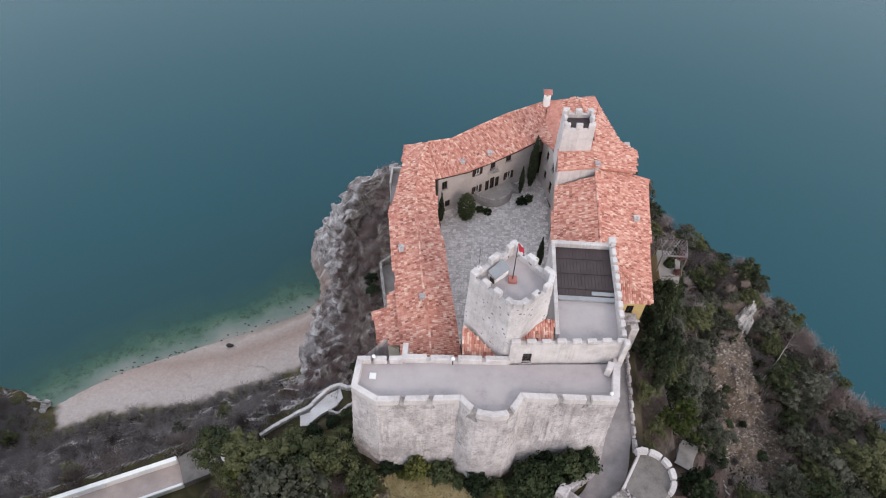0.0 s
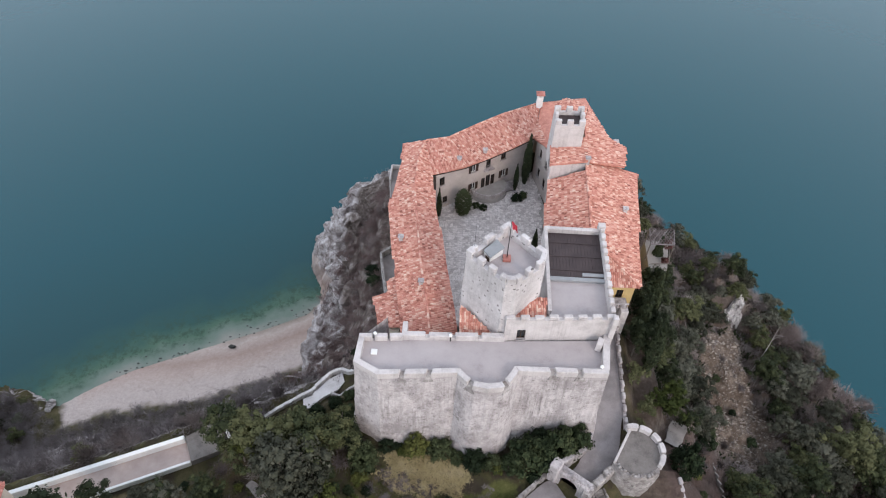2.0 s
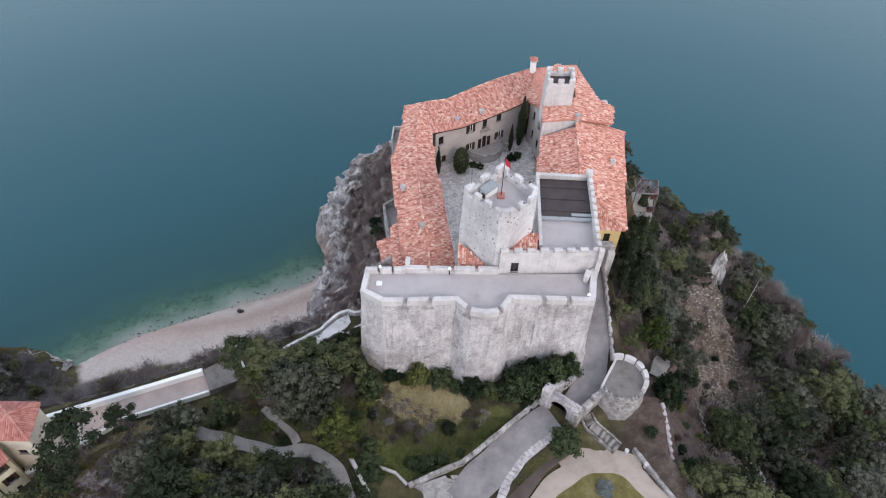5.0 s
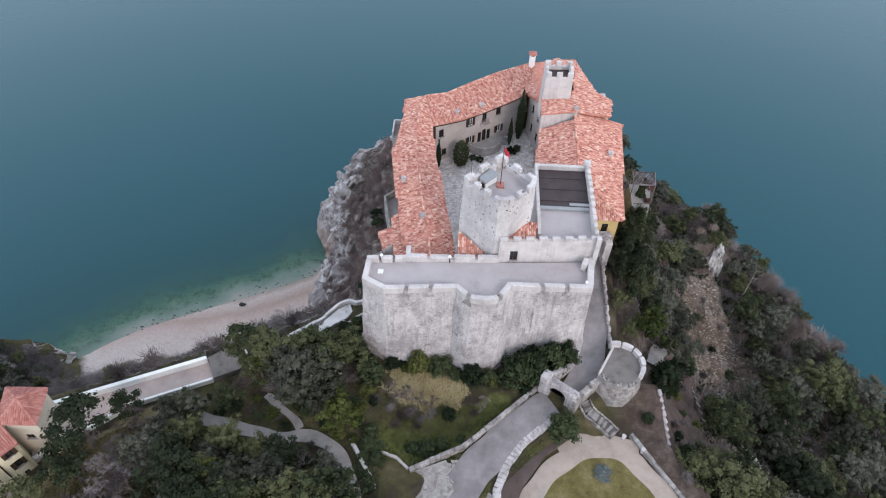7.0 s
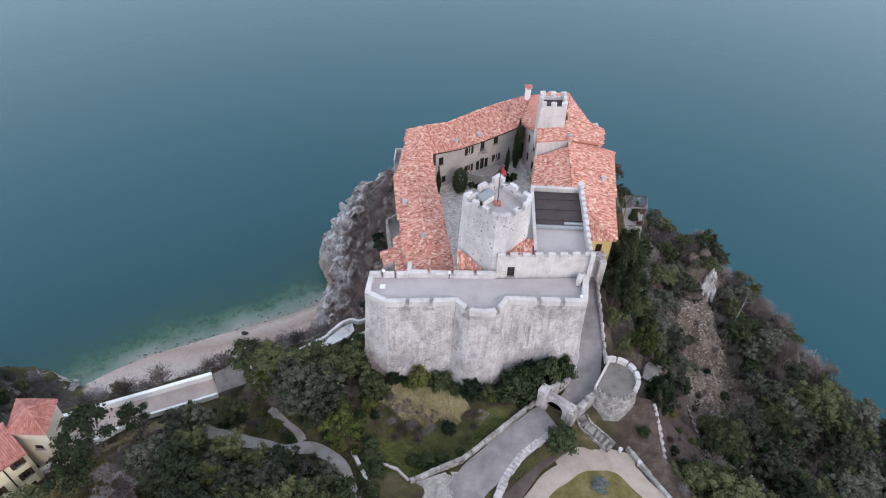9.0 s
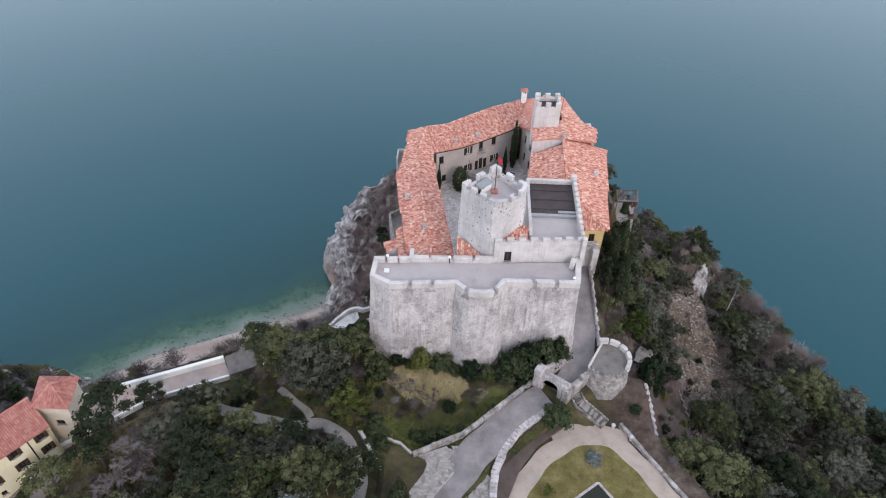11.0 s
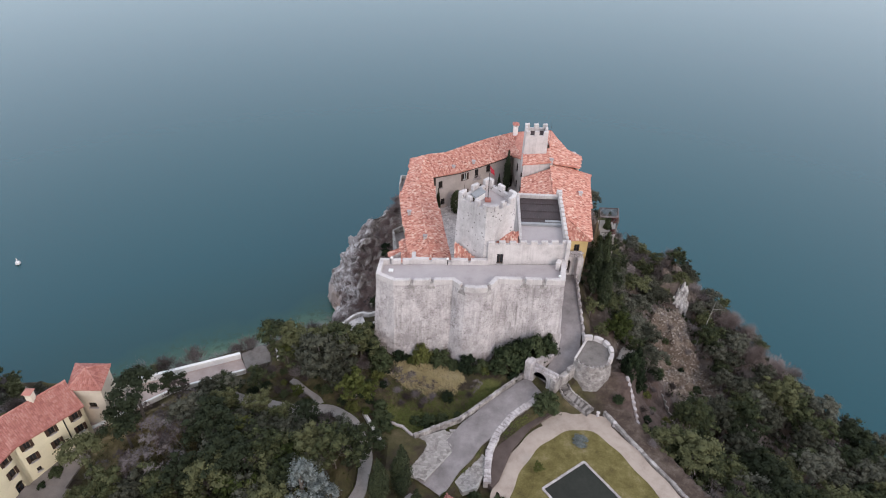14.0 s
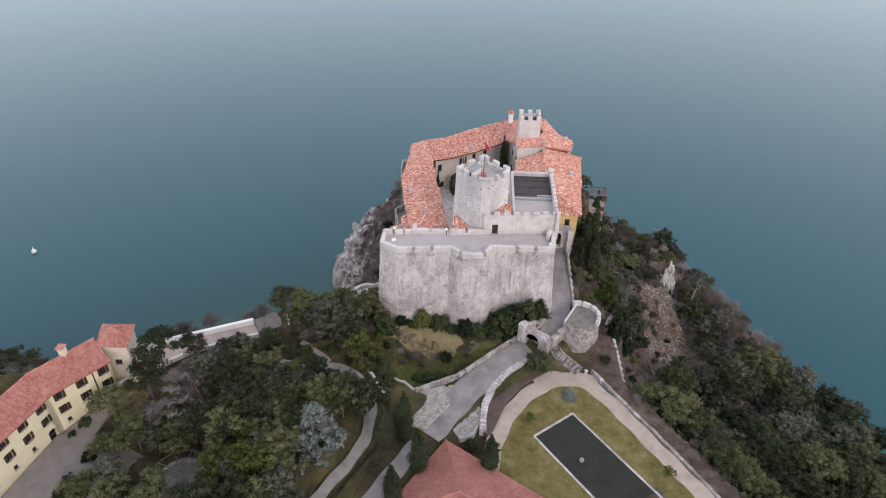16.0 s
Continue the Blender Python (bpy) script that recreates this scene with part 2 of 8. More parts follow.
M = {
    "stone": material("pale_limestone", [(0.20, 0.175, 0.175), (0.37, 0.335, 0.335), (0.50, 0.46, 0.46), (0.585, 0.545, 0.543)], 0.5, 0.9, 1.0, 3.0, stretch=(1, 1, 0.6), detail=14, low=0.27, high=0.6, streak=0.9, pocks=0.55, courses=0.34, pock_scale=1.7, scars=0.75),
    "keepstone": material("whitewashed_limestone", [(0.27, 0.245, 0.24), (0.44, 0.41, 0.405), (0.53, 0.495, 0.49), (0.60, 0.565, 0.56)], 0.5, 0.9, 0.6, 5.0, low=0.2, high=0.6, streak=0.35, pocks=1.0, pock_scale=1.5, scars=0.3),
    "plaster": material("pale_plaster", [(0.33, 0.302, 0.292), (0.45, 0.416, 0.407), (0.53, 0.492, 0.483), (0.58, 0.543, 0.532)], 0.5, 0.9, 0.35, 6.0, low=0.22, high=0.6, streak=0.35),
    "limewash": material("bright_limewash", [(0.46, 0.43, 0.42), (0.62, 0.585, 0.575), (0.72, 0.685, 0.675)], 0.6, 0.9, 0.3, 6.0, low=0.25, high=0.6),
    "cream": material("cream_render", [(0.50, 0.44, 0.36), (0.62, 0.55, 0.46)], 0.5, 0.9, 0.15, 8.0),
    "pinkwall": material("greyish_pink_render", [(0.42, 0.37, 0.34), (0.55, 0.49, 0.46)], 0.5, 0.9, 0.15, 8.0),
    "yellow": material("ochre_render", [(0.50, 0.36, 0.16), (0.62, 0.46, 0.22)], 0.5, 0.9, 0.15, 8.0),
    "paleyellow": material("pale_yellow_render", [(0.58, 0.52, 0.36), (0.70, 0.63, 0.45)], 0.4, 0.9, 0.15, 8.0),
    "tile": material("clay_roof_tile", [(0.22, 0.08, 0.06), (0.45, 0.185, 0.14), (0.56, 0.255, 0.195), (0.62, 0.35, 0.275), (0.73, 0.57, 0.47)], 1.6, 0.85, 0.2, 5.0, per_island=0.7, low=0.06, high=0.96),
    "lodgetile": material("faded_red_tile", [(0.27, 0.11, 0.09), (0.35, 0.15, 0.125), (0.42, 0.20, 0.17)], 0.5, 0.85, 0.2, 9.0, per_island=0.3, low=0.2, high=0.8),
    "redtile": material("red_clay_tile", [(0.28, 0.105, 0.085), (0.38, 0.155, 0.128), (0.46, 0.235, 0.195)], 0.5, 0.85, 0.2, 9.0, per_island=0.4, low=0.2, high=0.8),
    "concrete": material("grey_screed", [(0.28, 0.25, 0.25), (0.39, 0.352, 0.352), (0.43, 0.39, 0.39)], 0.3, 0.9, 0.08, 12.0, low=0.25, high=0.65),
    "deck": material("dark_brown_sheeting", [(0.045, 0.033, 0.034), (0.075, 0.055, 0.055)], 0.8, 0.6, 0.1, 12.0),
    "greyroof": material("grey_lead_sheet", [(0.22, 0.23, 0.24), (0.32, 0.33, 0.34)], 0.5, 0.5, 0.08, 12.0),
    "asphalt": material("worn_grey_asphalt", [(0.15, 0.134, 0.133), (0.225, 0.203, 0.202), (0.30, 0.273, 0.27)], 0.35, 0.9, 0.1, 14.0),
    "gravel": material("pale_gravel", [(0.29, 0.235, 0.198), (0.375, 0.31, 0.263), (0.42, 0.352, 0.303)], 0.6, 0.95, 0.15, 20.0),
    "path": material("pale_worn_path", [(0.20, 0.18, 0.168), (0.285, 0.258, 0.243), (0.33, 0.30, 0.282)], 0.6, 0.95, 0.12, 16.0),
    "cobble": material("grey_cobblestone", [(0.44, 0.398, 0.385), (0.62, 0.57, 0.552), (0.76, 0.71, 0.69)], 1.2, 0.85, 0.2, 14.0, per_island=0.6, low=0.15, high=0.85),
    "mortar": material("grey_mortar", [(0.30, 0.28, 0.262), (0.40, 0.378, 0.355)], 1.0, 0.95, 0.2, 14.0),
    "rubble": material("rough_rubble_stone", [(0.09, 0.08, 0.075), (0.21, 0.19, 0.182), (0.31, 0.287, 0.276), (0.46, 0.43, 0.415)], 0.9, 0.95, 1.0, 4.0, detail=12, per_object=0.15, low=0.25, high=0.7, pocks=0.9),
    "wood": material("dark_stained_wood", [(0.03, 0.018, 0.012), (0.07, 0.04, 0.026)], 2.0, 0.6, 0.1, 30.0),
    "glass": material("dark_window_glass", [(0.015, 0.018, 0.02), (0.03, 0.034, 0.038)], 0.5, 0.08, 0.0, 2.0, spec=0.6),
    "iron": material("dark_iron", [(0.03, 0.03, 0.03), (0.06, 0.055, 0.05)], 4.0, 0.5, 0.05, 20.0, metal=0.7),
    "white": material("white_paint", [(0.70, 0.70, 0.69), (0.80, 0.80, 0.79)], 2.0, 0.6, 0.02, 20.0),
    "red": material("red_cloth", [(0.38, 0.03, 0.05), (0.50, 0.05, 0.07)], 3.0, 0.8, 0.1, 20.0),
    "lawn": material("winter_lawn", [(0.075, 0.058, 0.022), (0.115, 0.096, 0.032), (0.15, 0.125, 0.046), (0.20, 0.165, 0.085)], 0.55, 1.0, 0.4, 6.0),
    "bark": material("grey_bark", [(0.10, 0.085, 0.075), (0.20, 0.175, 0.155)], 2.0, 0.95, 0.4, 12.0),
    "twig": material("bare_twigs", [(0.06, 0.047, 0.044), (0.115, 0.095, 0.092), (0.21, 0.185, 0.186)], 0.4, 0.95, 0.0, 6.0, per_object=0.5),
    "paletwig": material("pale_bare_twigs", [(0.125, 0.097, 0.091), (0.215, 0.175, 0.167), (0.34, 0.295, 0.287)], 0.4, 0.95, 0.0, 6.0, per_object=0.5),
    "leaf": material("evergreen_leaf", [(0.023, 0.030, 0.016), (0.038, 0.047, 0.022), (0.060, 0.067, 0.030), (0.094, 0.098, 0.047)], 0.5, 0.75, 0.0, 4.0, per_object=0.75, per_island=0.16, spec=0.1),
    "leaf_light": material("yellow_green_leaf", [(0.035, 0.045, 0.013), (0.064, 0.074, 0.02), (0.105, 0.112, 0.036)], 0.6, 0.75, 0.0, 5.0, per_object=0.6, per_island=0.18, spec=0.08),
    "leaf_grey": material("grey_green_leaf", [(0.04, 0.042, 0.029), (0.066, 0.068, 0.049), (0.105, 0.106, 0.081)], 0.6, 0.75, 0.0, 5.0, per_object=0.6, per_island=0.16, spec=0.1),
    "leaf_blue": material("blue_cedar_needles", [(0.07, 0.082, 0.076), (0.12, 0.137, 0.13), (0.19, 0.21, 0.202)], 0.6, 0.75, 0.0, 5.0, per_island=0.4),
    "cypress": material("cypress_foliage", [(0.018, 0.026, 0.012), (0.034, 0.046, 0.02), (0.058, 0.07, 0.032)], 0.8, 0.75, 0.0, 5.0, per_object=0.2, per_island=0.35),
}


# ---- building helpers ----
def mesh_of(name, verts, faces, mats=()):
    me = bpy.data.meshes.new(name)
    me.from_pydata([tuple(v) for v in verts], [], [tuple(f) for f in faces])
    for m in mats:
        me.materials.append(m)
    me.update()
    return me


def part(name, geometry, mat, parent=None, label="", category=""):
    """One mesh object from a bmesh or a (verts, faces) pair, under parent."""
    if isinstance(geometry, tuple):
        me = mesh_of(name, *geometry)
    else:
        me = bpy.data.meshes.new(name)
        bmesh.ops.recalc_face_normals(geometry, faces=geometry.faces)
        geometry.to_mesh(me)
        geometry.free()
    me.materials.append(mat)
    ob = new(name, me)
    if parent is not None:
        ob.parent = parent
    return tagged(ob, label, category)


def thing(name, label, category, at=(0, 0, 0), group="", kind=""):
    """An Empty that gathers the parts of one thing; parts are given in world places when at is the origin."""
    ob = new(name)
    ob.empty_display_size = 0.5
    ob.location = at
    return tagged(ob, label, category, group, kind)


def prism(bm, poly, z0, z1, grow=0.0):
    """A closed prism over poly; grow widens its foot outward from the middle, in metres."""
    n = len(poly)
    c = Vector((sum(p[0] for p in poly) / n, sum(p[1] for p in poly) / n))
    lo, hi = [], []
    for p in poly:
        v = Vector(p[:2])
        d = (v - c).normalized() * grow
        lo.append(bm.verts.new((v.x + d.x, v.y + d.y, z0)))
        hi.append(bm.verts.new((v.x, v.y, z1 if len(p) < 3 else p[2])))
    bm.faces.new(lo[::-1])
    bm.faces.new(hi)
    for i in range(n):
        j = (i + 1) % n
        bm.faces.new((lo[i], lo[j], hi[j], hi[i]))


def box(bm, p, q, width, z0, z1, shift=0.0, z2=None):
    """A block along p-q of that width; shift moves it to the left of p-q. z2: the top at q."""
    d = (Vector(q[:2]) - Vector(p[:2])).normalized()
    s = Vector((-d.y, d.x))
    a, b = s * (shift + width / 2), s * (shift - width / 2)
    z2 = z1 if z2 is None else z2
    pts = [(p[0] + b.x, p[1] + b.y, z1), (q[0] + b.x, q[1] + b.y, z2), (q[0] + a.x, q[1] + a.y, z2), (p[0] + a.x, p[1] + a.y, z1)]
    prism(bm, pts, z0, z1)


def bevelled(bm, size=0.04):
    bmesh.ops.bevel(bm, geom=bm.edges[:], offset=size, segments=1, affect="EDGES", clamp_overlap=True)
    return bm


def block(name, p, q, width, z0, z1, mat, parent, shift=0.0, bevel=0.05, label=""):
    bm = bmesh.new()
    box(bm, p, q, width, z0, z1, shift)
    if bevel:
        bevelled(bm, bevel)
    return part(name, bm, mat, parent, label)


def along(p, q, f):
    return (p[0] + (q[0] - p[0]) * f, p[1] + (q[1] - p[1]) * f)


def merlons(parent, p, q, count, fill, width, z0, z1, mat, shift=0.0, ends=True):
    """Merlons as parts along p-q, with weathered uneven tops."""
    n = count
    gap = (1 - fill) / max(1, n - 1) if ends else (1 - fill) / n
    w = fill / n
    for i in range(n):
        a = i * (w + gap) + (0 if ends else gap / 2)
        dz = random.uniform(-0.06, 0.05)
        block("merlon", along(p, q, a), along(p, q, a + w), width * random.uniform(0.95, 1.05), z0, z1 + dz, mat, parent, shift, 0.07)


def arc(c, r, a0, a1, n):
    return [(c[0] + r * math.cos(radians(a0 + (a1 - a0) * i / n)), c[1] + r * math.sin(radians(a0 + (a1 - a0) * i / n))) for i in range(n + 1)]


def wall(name, p, q, z0, z1, thick, mat, parent, openings=(), label=""):
    """An upright wall p-q, its face on the right of p-q, with openings (from, to, bottom, top) cut through; metres along p-q, and heights."""
    length = (Vector(q) - Vector(p)).length
    d = (Vector(q) - Vector(p)) / length
    inw = Vector((-d.y, d.x)) * thick
    us = sorted({0.0, length, *[o[0] for o in openings], *[o[1] for o in openings]})
    zs = sorted({z0, z1, *[o[2] for o in openings], *[o[3] for o in openings]})
    bm = bmesh.new()

    def at(u, z, back):
        v = Vector(p) + d * u + (inw if back else Vector((0, 0)))
        return bm.verts.new((v.x, v.y, z))

    for u0, u1 in zip(us, us[1:]):
        for w0, w1 in zip(zs, zs[1:]):
            if any(o[0] - 1e-6 <= u0 and u1 <= o[1] + 1e-6 and o[2] - 1e-6 <= w0 and w1 <= o[3] + 1e-6 for o in openings):
                continue
            for back in (False, True):
                bm.faces.new([at(u0, w0, back), at(u1, w0, back), at(u1, w1, back), at(u0, w1, back)])
    for a, b, lo, hi in (*openings, (0.0, length, z0, z1)):
        for e, f in (((a, lo), (b, lo)), ((b, lo), (b, hi)), ((b, hi), (a, hi)), ((a, hi), (a, lo))):
            bm.faces.new([at(*e, False), at(*f, False), at(*f, True), at(*e, True)])
    bmesh.ops.remove_doubles(bm, verts=bm.verts[:], dist=1e-4)
    return part(name, bm, mat, parent, label)


def wall_point(p, q, u, z, out=0.0):
    d = (Vector(q) - Vector(p)).normalized()
    v = Vector(p) + d * u + Vector((d.y, -d.x)) * out
    return Vector((v.x, v.y, z))


def slab_between(bm, corners, thick):
    """A slab over a ring of points in space, thick downwards."""
    top = [bm.verts.new(c) for c in corners]
    low = [bm.verts.new((c[0], c[1], c[2] - thick)) for c in corners]
    bm.faces.new(top)
    bm.faces.new(low[::-1])
    for i in range(len(top)):
        j = (i + 1) % len(top)
        bm.faces.new((top[i], low[i], low[j], top[j]))


def roof_face(parent, corners, mat, thick=0.25, tile=(0.27, 0.42), name="roof"):
    """A sloping roof face over a ring of corners in one plane, laid with barrel tiles in rows down the slope."""
    pts = [Vector(c) for c in corners]
    bm = bmesh.new()
    slab_between(bm, pts, thick)
    face = part(name, bm, mat, parent)
    c = sum(pts, Vector()) / len(pts)
    normal = Vector()
    for i, a in enumerate(pts):
        b = pts[(i + 1) % len(pts)]
        normal += (a - c).cross(b - c)
    normal.normalize()
    if normal.z < 0:
        normal = -normal
    down = Vector((normal.x, normal.y, 0))
    if down.length < 1e-3:
        down = Vector((0, -1, 0))
    down = (down - normal * down.dot(normal)).normalized()
    across = normal.cross(down)
    ring = [((p - c).dot(across), (p - c).dot(down)) for p in pts]
    us, vs = [r[0] for r in ring], [r[1] for r in ring]

    def inside(u, v):
        hit = False
        for i in range(len(ring)):
            (u0, v0), (u1, v1) = ring[i], ring[(i + 1) % len(ring)]
            if (v0 > v) != (v1 > v) and u < (u1 - u0) * (v - v0) / (v1 - v0) + u0:
                hit = not hit
        return hit

    verts, faces = [], []
    w, h = tile
    for i in range(int((max(us) - min(us)) / w) + 1):
        u = min(us) + (i + 0.5) * w
        for k in range(int((max(vs) - min(vs)) / h) + 1):
            v = min(vs) + (k + 0.5) * h
            if not inside(u, v):
                continue
            ju, jv, jz = random.gauss(0, 0.012), random.gauss(0, 0.02), random.uniform(0, 0.025)
            base = len(verts)
            for dv, lift, wide in ((-h * 0.55, 0.012, 0.42), (h * 0.55, 0.045, 0.5)):
                for du, up in ((-wide, 0.0), (-wide * 0.5, 0.075), (wide * 0.5, 0.075), (wide, 0.0)):
                    verts.append(c + across * (u + ju + du * w) + down * (v + jv + dv) + normal * (lift + up + jz))
            for e in range(3):
                faces.append((base + e, base + e + 1, base + e + 5, base + e + 4))
            faces.append((base + 4, base + 5, base + 6, base + 7))
    tiles = part("roof_tiles", (verts, faces), mat, face)
    tagged(tiles, kind="stuff")
    return face


def ridge_cap(parent, p, q, mat, width=0.3):
    """Cap tiles along a ridge or hip."""
    p, q = Vector(p), Vector(q)
    d = (q - p).normalized()
    s = d.cross(Vector((0, 0, 1))).normalized()
    up = s.cross(d)
    verts, faces = [], []
    n = max(1, int((q - p).length / 0.45))
    for i in range(n):
        base = len(verts)
        for f, lift in ((i, 0.06), (i + 1.08, 0.09)):
            for du, u in ((-0.5, 0.0), (-0.25, 0.12), (0.25, 0.12), (0.5, 0.0)):
                verts.append(p + (q - p) * (f / n) + s * du * width + up * (u + lift))
        for e in range(3):
            faces.append((base + e, base + e + 1, base + e + 5, base + e + 4))
        faces.append((base + 4, base + 5, base + 6, base + 7))
    return part("ridge_tiles", (verts, faces), mat, parent)


# ---- the lie of the land ----
SHORE = [(-36.2, 98.5), (-34.8, 106), (-29, 113), (-18, 116.5), (-6, 115.5), (8, 112), (26, 107), (38, 102), (50, 95.5), (61, 86.5), (71, 74.5), (80, 60.5), (88, 46.5), (96.5, 29), (105, 0), (114, -60), (140, -420), (-420, -420),
         (-420, 66), (-124, 62), (-104, 58.5), (-96, 57.5), (-91, 60), (-85.4, 58.2), (-81.5, 56.5), (-75, 62.2), (-69, 66.3), (-61, 70.2), (-52, 74.6), (-42, 79.5), (-34.5, 83.6), (-32.0, 87.5), (-32.6, 92.0)]
RIM = [(-12.5, 77), (-13.5, 62), (-12.5, 42), (-17, 38), (-26, 33), (-40, 28), (-58, 20), (-82, 9), (-110, -4), (-200, -20), (-300, -300), (90, -300), (66, -60), (50, -16), (38, 6), (28, 22), (27, 40), (26, 50), (29, 62),
       (28, 78), (21, 92), (8, 91), (-4, 82)]


def far_from(poly, x, y):
    """Distance to a ring, negative inside it."""
    best, inside = np.full(x.shape, 1e9), np.zeros(x.shape, bool)
    for i in range(len(poly)):
        (ax, ay), (bx, by) = poly[i], poly[(i + 1) % len(poly)]
        ex, ey = bx - ax, by - ay
        f = np.clip(((x - ax) * ex + (y - ay) * ey) / (ex * ex + ey * ey), 0, 1)
        best = np.minimum(best, np.hypot(x - ax - f * ex, y - ay - f * ey))
        cross = (ay > y) != (by > y)
        with np.errstate(divide="ignore", invalid="ignore"):
            inside ^= cross & (x < ex * (y - ay) / (ey if ey else 1e-9) + ax)
    return np.where(inside, -best, best)


def lattice(ix, iy, seed):
    h = (ix.astype(np.int64) * 374761393 + iy.astype(np.int64) * 668265263 + seed * 982451653) & 0x7FFFFFFF
    h = ((h ^ (h >> 13)) * 1274126177) & 0x7FFFFFFF
    return ((h ^ (h >> 16)) & 0xFFFF) / 65535.0


def value_noise(x, y, size, seed=0):
    x, y = x / size, y / size
    ix, iy = np.floor(x), np.floor(y)
    fx, fy = x - ix, y - iy
    fx, fy = fx * fx * (3 - 2 * fx), fy * fy * (3 - 2 * fy)
    a = lattice(ix, iy, seed) * (1 - fx) + lattice(ix + 1, iy, seed) * fx
    b = lattice(ix, iy + 1, seed) * (1 - fx) + lattice(ix + 1, iy + 1, seed) * fx
    return a * (1 - fy) + b * fy


def step(a, b, v):
    f = np.clip((v - a) / (b - a), 0, 1)
    return f * f * (3 - 2 * f)


def pad(h, x, y, cx, cy, r0, r1, z):
    """Level the land to z round a place, easing out from r0 to r1."""
    f = 1 - step(r0, r1, np.hypot(x - cx, y - cy))
    return h * (1 - f) + z * f


# ways as (x, y, z) with half width
WAYS = [
    ([(14.5, 25.7, 48.02), (13.2, 25.2, 48.0), (8.5, 21.6, 47.7), (3.4, 16.2, 47.3), (-0.6, 10.4, 46.9), (-4.6, 4.6, 46.4), (-9.0, -2.4, 45.8), (-16, -14, 45.0)], 2.3),
    ([(-34, 21.6, 47.6), (-29.5, 20.0, 47.9), (-25.0, 19.3, 48.2), (-21.4, 17.9, 48.3), (-18.5, 18.8, 48.4), (-16.7, 19.2, 48.4), (-14.7, 18.1, 48.1), (-12.5, 15.9, 47.8), (-10.6, 11.5, 47.2), (-11.3, 5.4, 46.6), (-16.2, -2.9, 46.2), (-24, -14, 45.6)], 1.0),
    ([(13.9, 25.2, 48.02), (15.8, 26.7, 48.5), (17.3, 28.4, 49.1), (18.4, 30.6, 49.8), (19.2, 33.4, 50.5), (19.7, 37.5, 51.5), (19.5, 49.5, 53.0)], 2.0),
    ([(-24.5, 33.2, 45.6), (-20.0, 37.0, 45.9), (-16.0, 39.4, 46.4), (-12.6, 40.2, 47.2)], 1.2),
    ([(-17.8, 18.8, 48.4), (-20.0, 21.3, 48.3), (-22.4, 23.1, 48.1), (-25.2, 25.0, 48.0)], 0.5),
    ([(-51.5, 12.5, 46.2), (-54.5, 4.0, 44.4), (-58.0, -6.0, 44.0), (-62.0, -14.0, 44.0)], 2.2),
    ([(-33.2, 28.2, 46.5), (-43.0, 23.2, 46.5), (-52.0, 17.4, 46.4)], 3.4),
    ([(30.6, 38.0, 45.2), (29.2, 35.0, 46.0), (27.6, 32.2, 46.6)], 1.3),
    ([(17.6, 26.05, 47.9), (18.25, 24.85, 47.4), (19.35, 24.1, 46.95), (20.5, 23.4, 46.5), (21.6, 22.4, 46.2)], 0.5),
]


def on_way(x, y, pts):
    """Distance to a way, and the way's height beside each place."""
    best, level = np.full(x.shape, 1e9), np.zeros(x.shape)
    for (ax, ay, az), (bx, by, bz) in zip(pts, pts[1:]):
        ex, ey = bx - ax, by - ay
        f = np.clip(((x - ax) * ex + (y - ay) * ey) / (ex * ex + ey * ey), 0, 1)
        d = np.hypot(x - ax - f * ex, y - ay - f * ey)
        level = np.where(d < best, az + f * (bz - az), level)
        best = np.minimum(best, d)
    return best, level


BEACH = [(-32, 85.5, 0), (-42, 79.5, 0), (-52, 74.6, 0), (-61, 70.2, 0), (-69, 66.3, 0), (-75, 62.2, 0), (-81.5, 57, 0)]
# bare ground on the slope: a landslip, and dug terraces below the round tower
SCREE = [(39.2, 54.7), (41.5, 58.5), (45.5, 61), (48.2, 65.0), (50, 60), (48.8, 55), (50.4, 52.2), (51.6, 47), (51.3, 42.5), (46.4, 38.5), (42.6, 39.6), (38.0, 40.4), (37.0, 46)]
SOIL = [(29.0, 36.0), (36.9, 38.5), (41.4, 38.0), (38.7, 32.1), (30.0, 20.0), (25.9, 24.6), (26.2, 29.0)]


GRASS = [(-9.8, 17.5), (-4.6, 16.4), (2.0, 19.9), (9.5, 26.2), (6.0, 26.6), (-2.0, 23.4), (-8.6, 22.6)]
OPEN = [(-50, 12.4), (-41.6, 21.6), (-35.0, 24.6), (-32.6, 19.4), (-37, 13.2), (-42, 10.6), (-48, 7.0)]
CLIFF = [(-12, 43), (-22, 44), (-30, 62), (-37, 90), (-40, 120), (0, 125), (-6, 84), (-11.5, 78)]
HEATH = [(-10, 40), (-19.5, 43), (-22, 50), (-19, 58), (-21.5, 68), (-22, 80), (-25, 88), (-22, 101), (-8, 100), (-9, 78)]


def beach_width(x):
    """How far the pebbles reach up from the water."""
    return 8.5 + 8.0 * step(-80, -46, x)


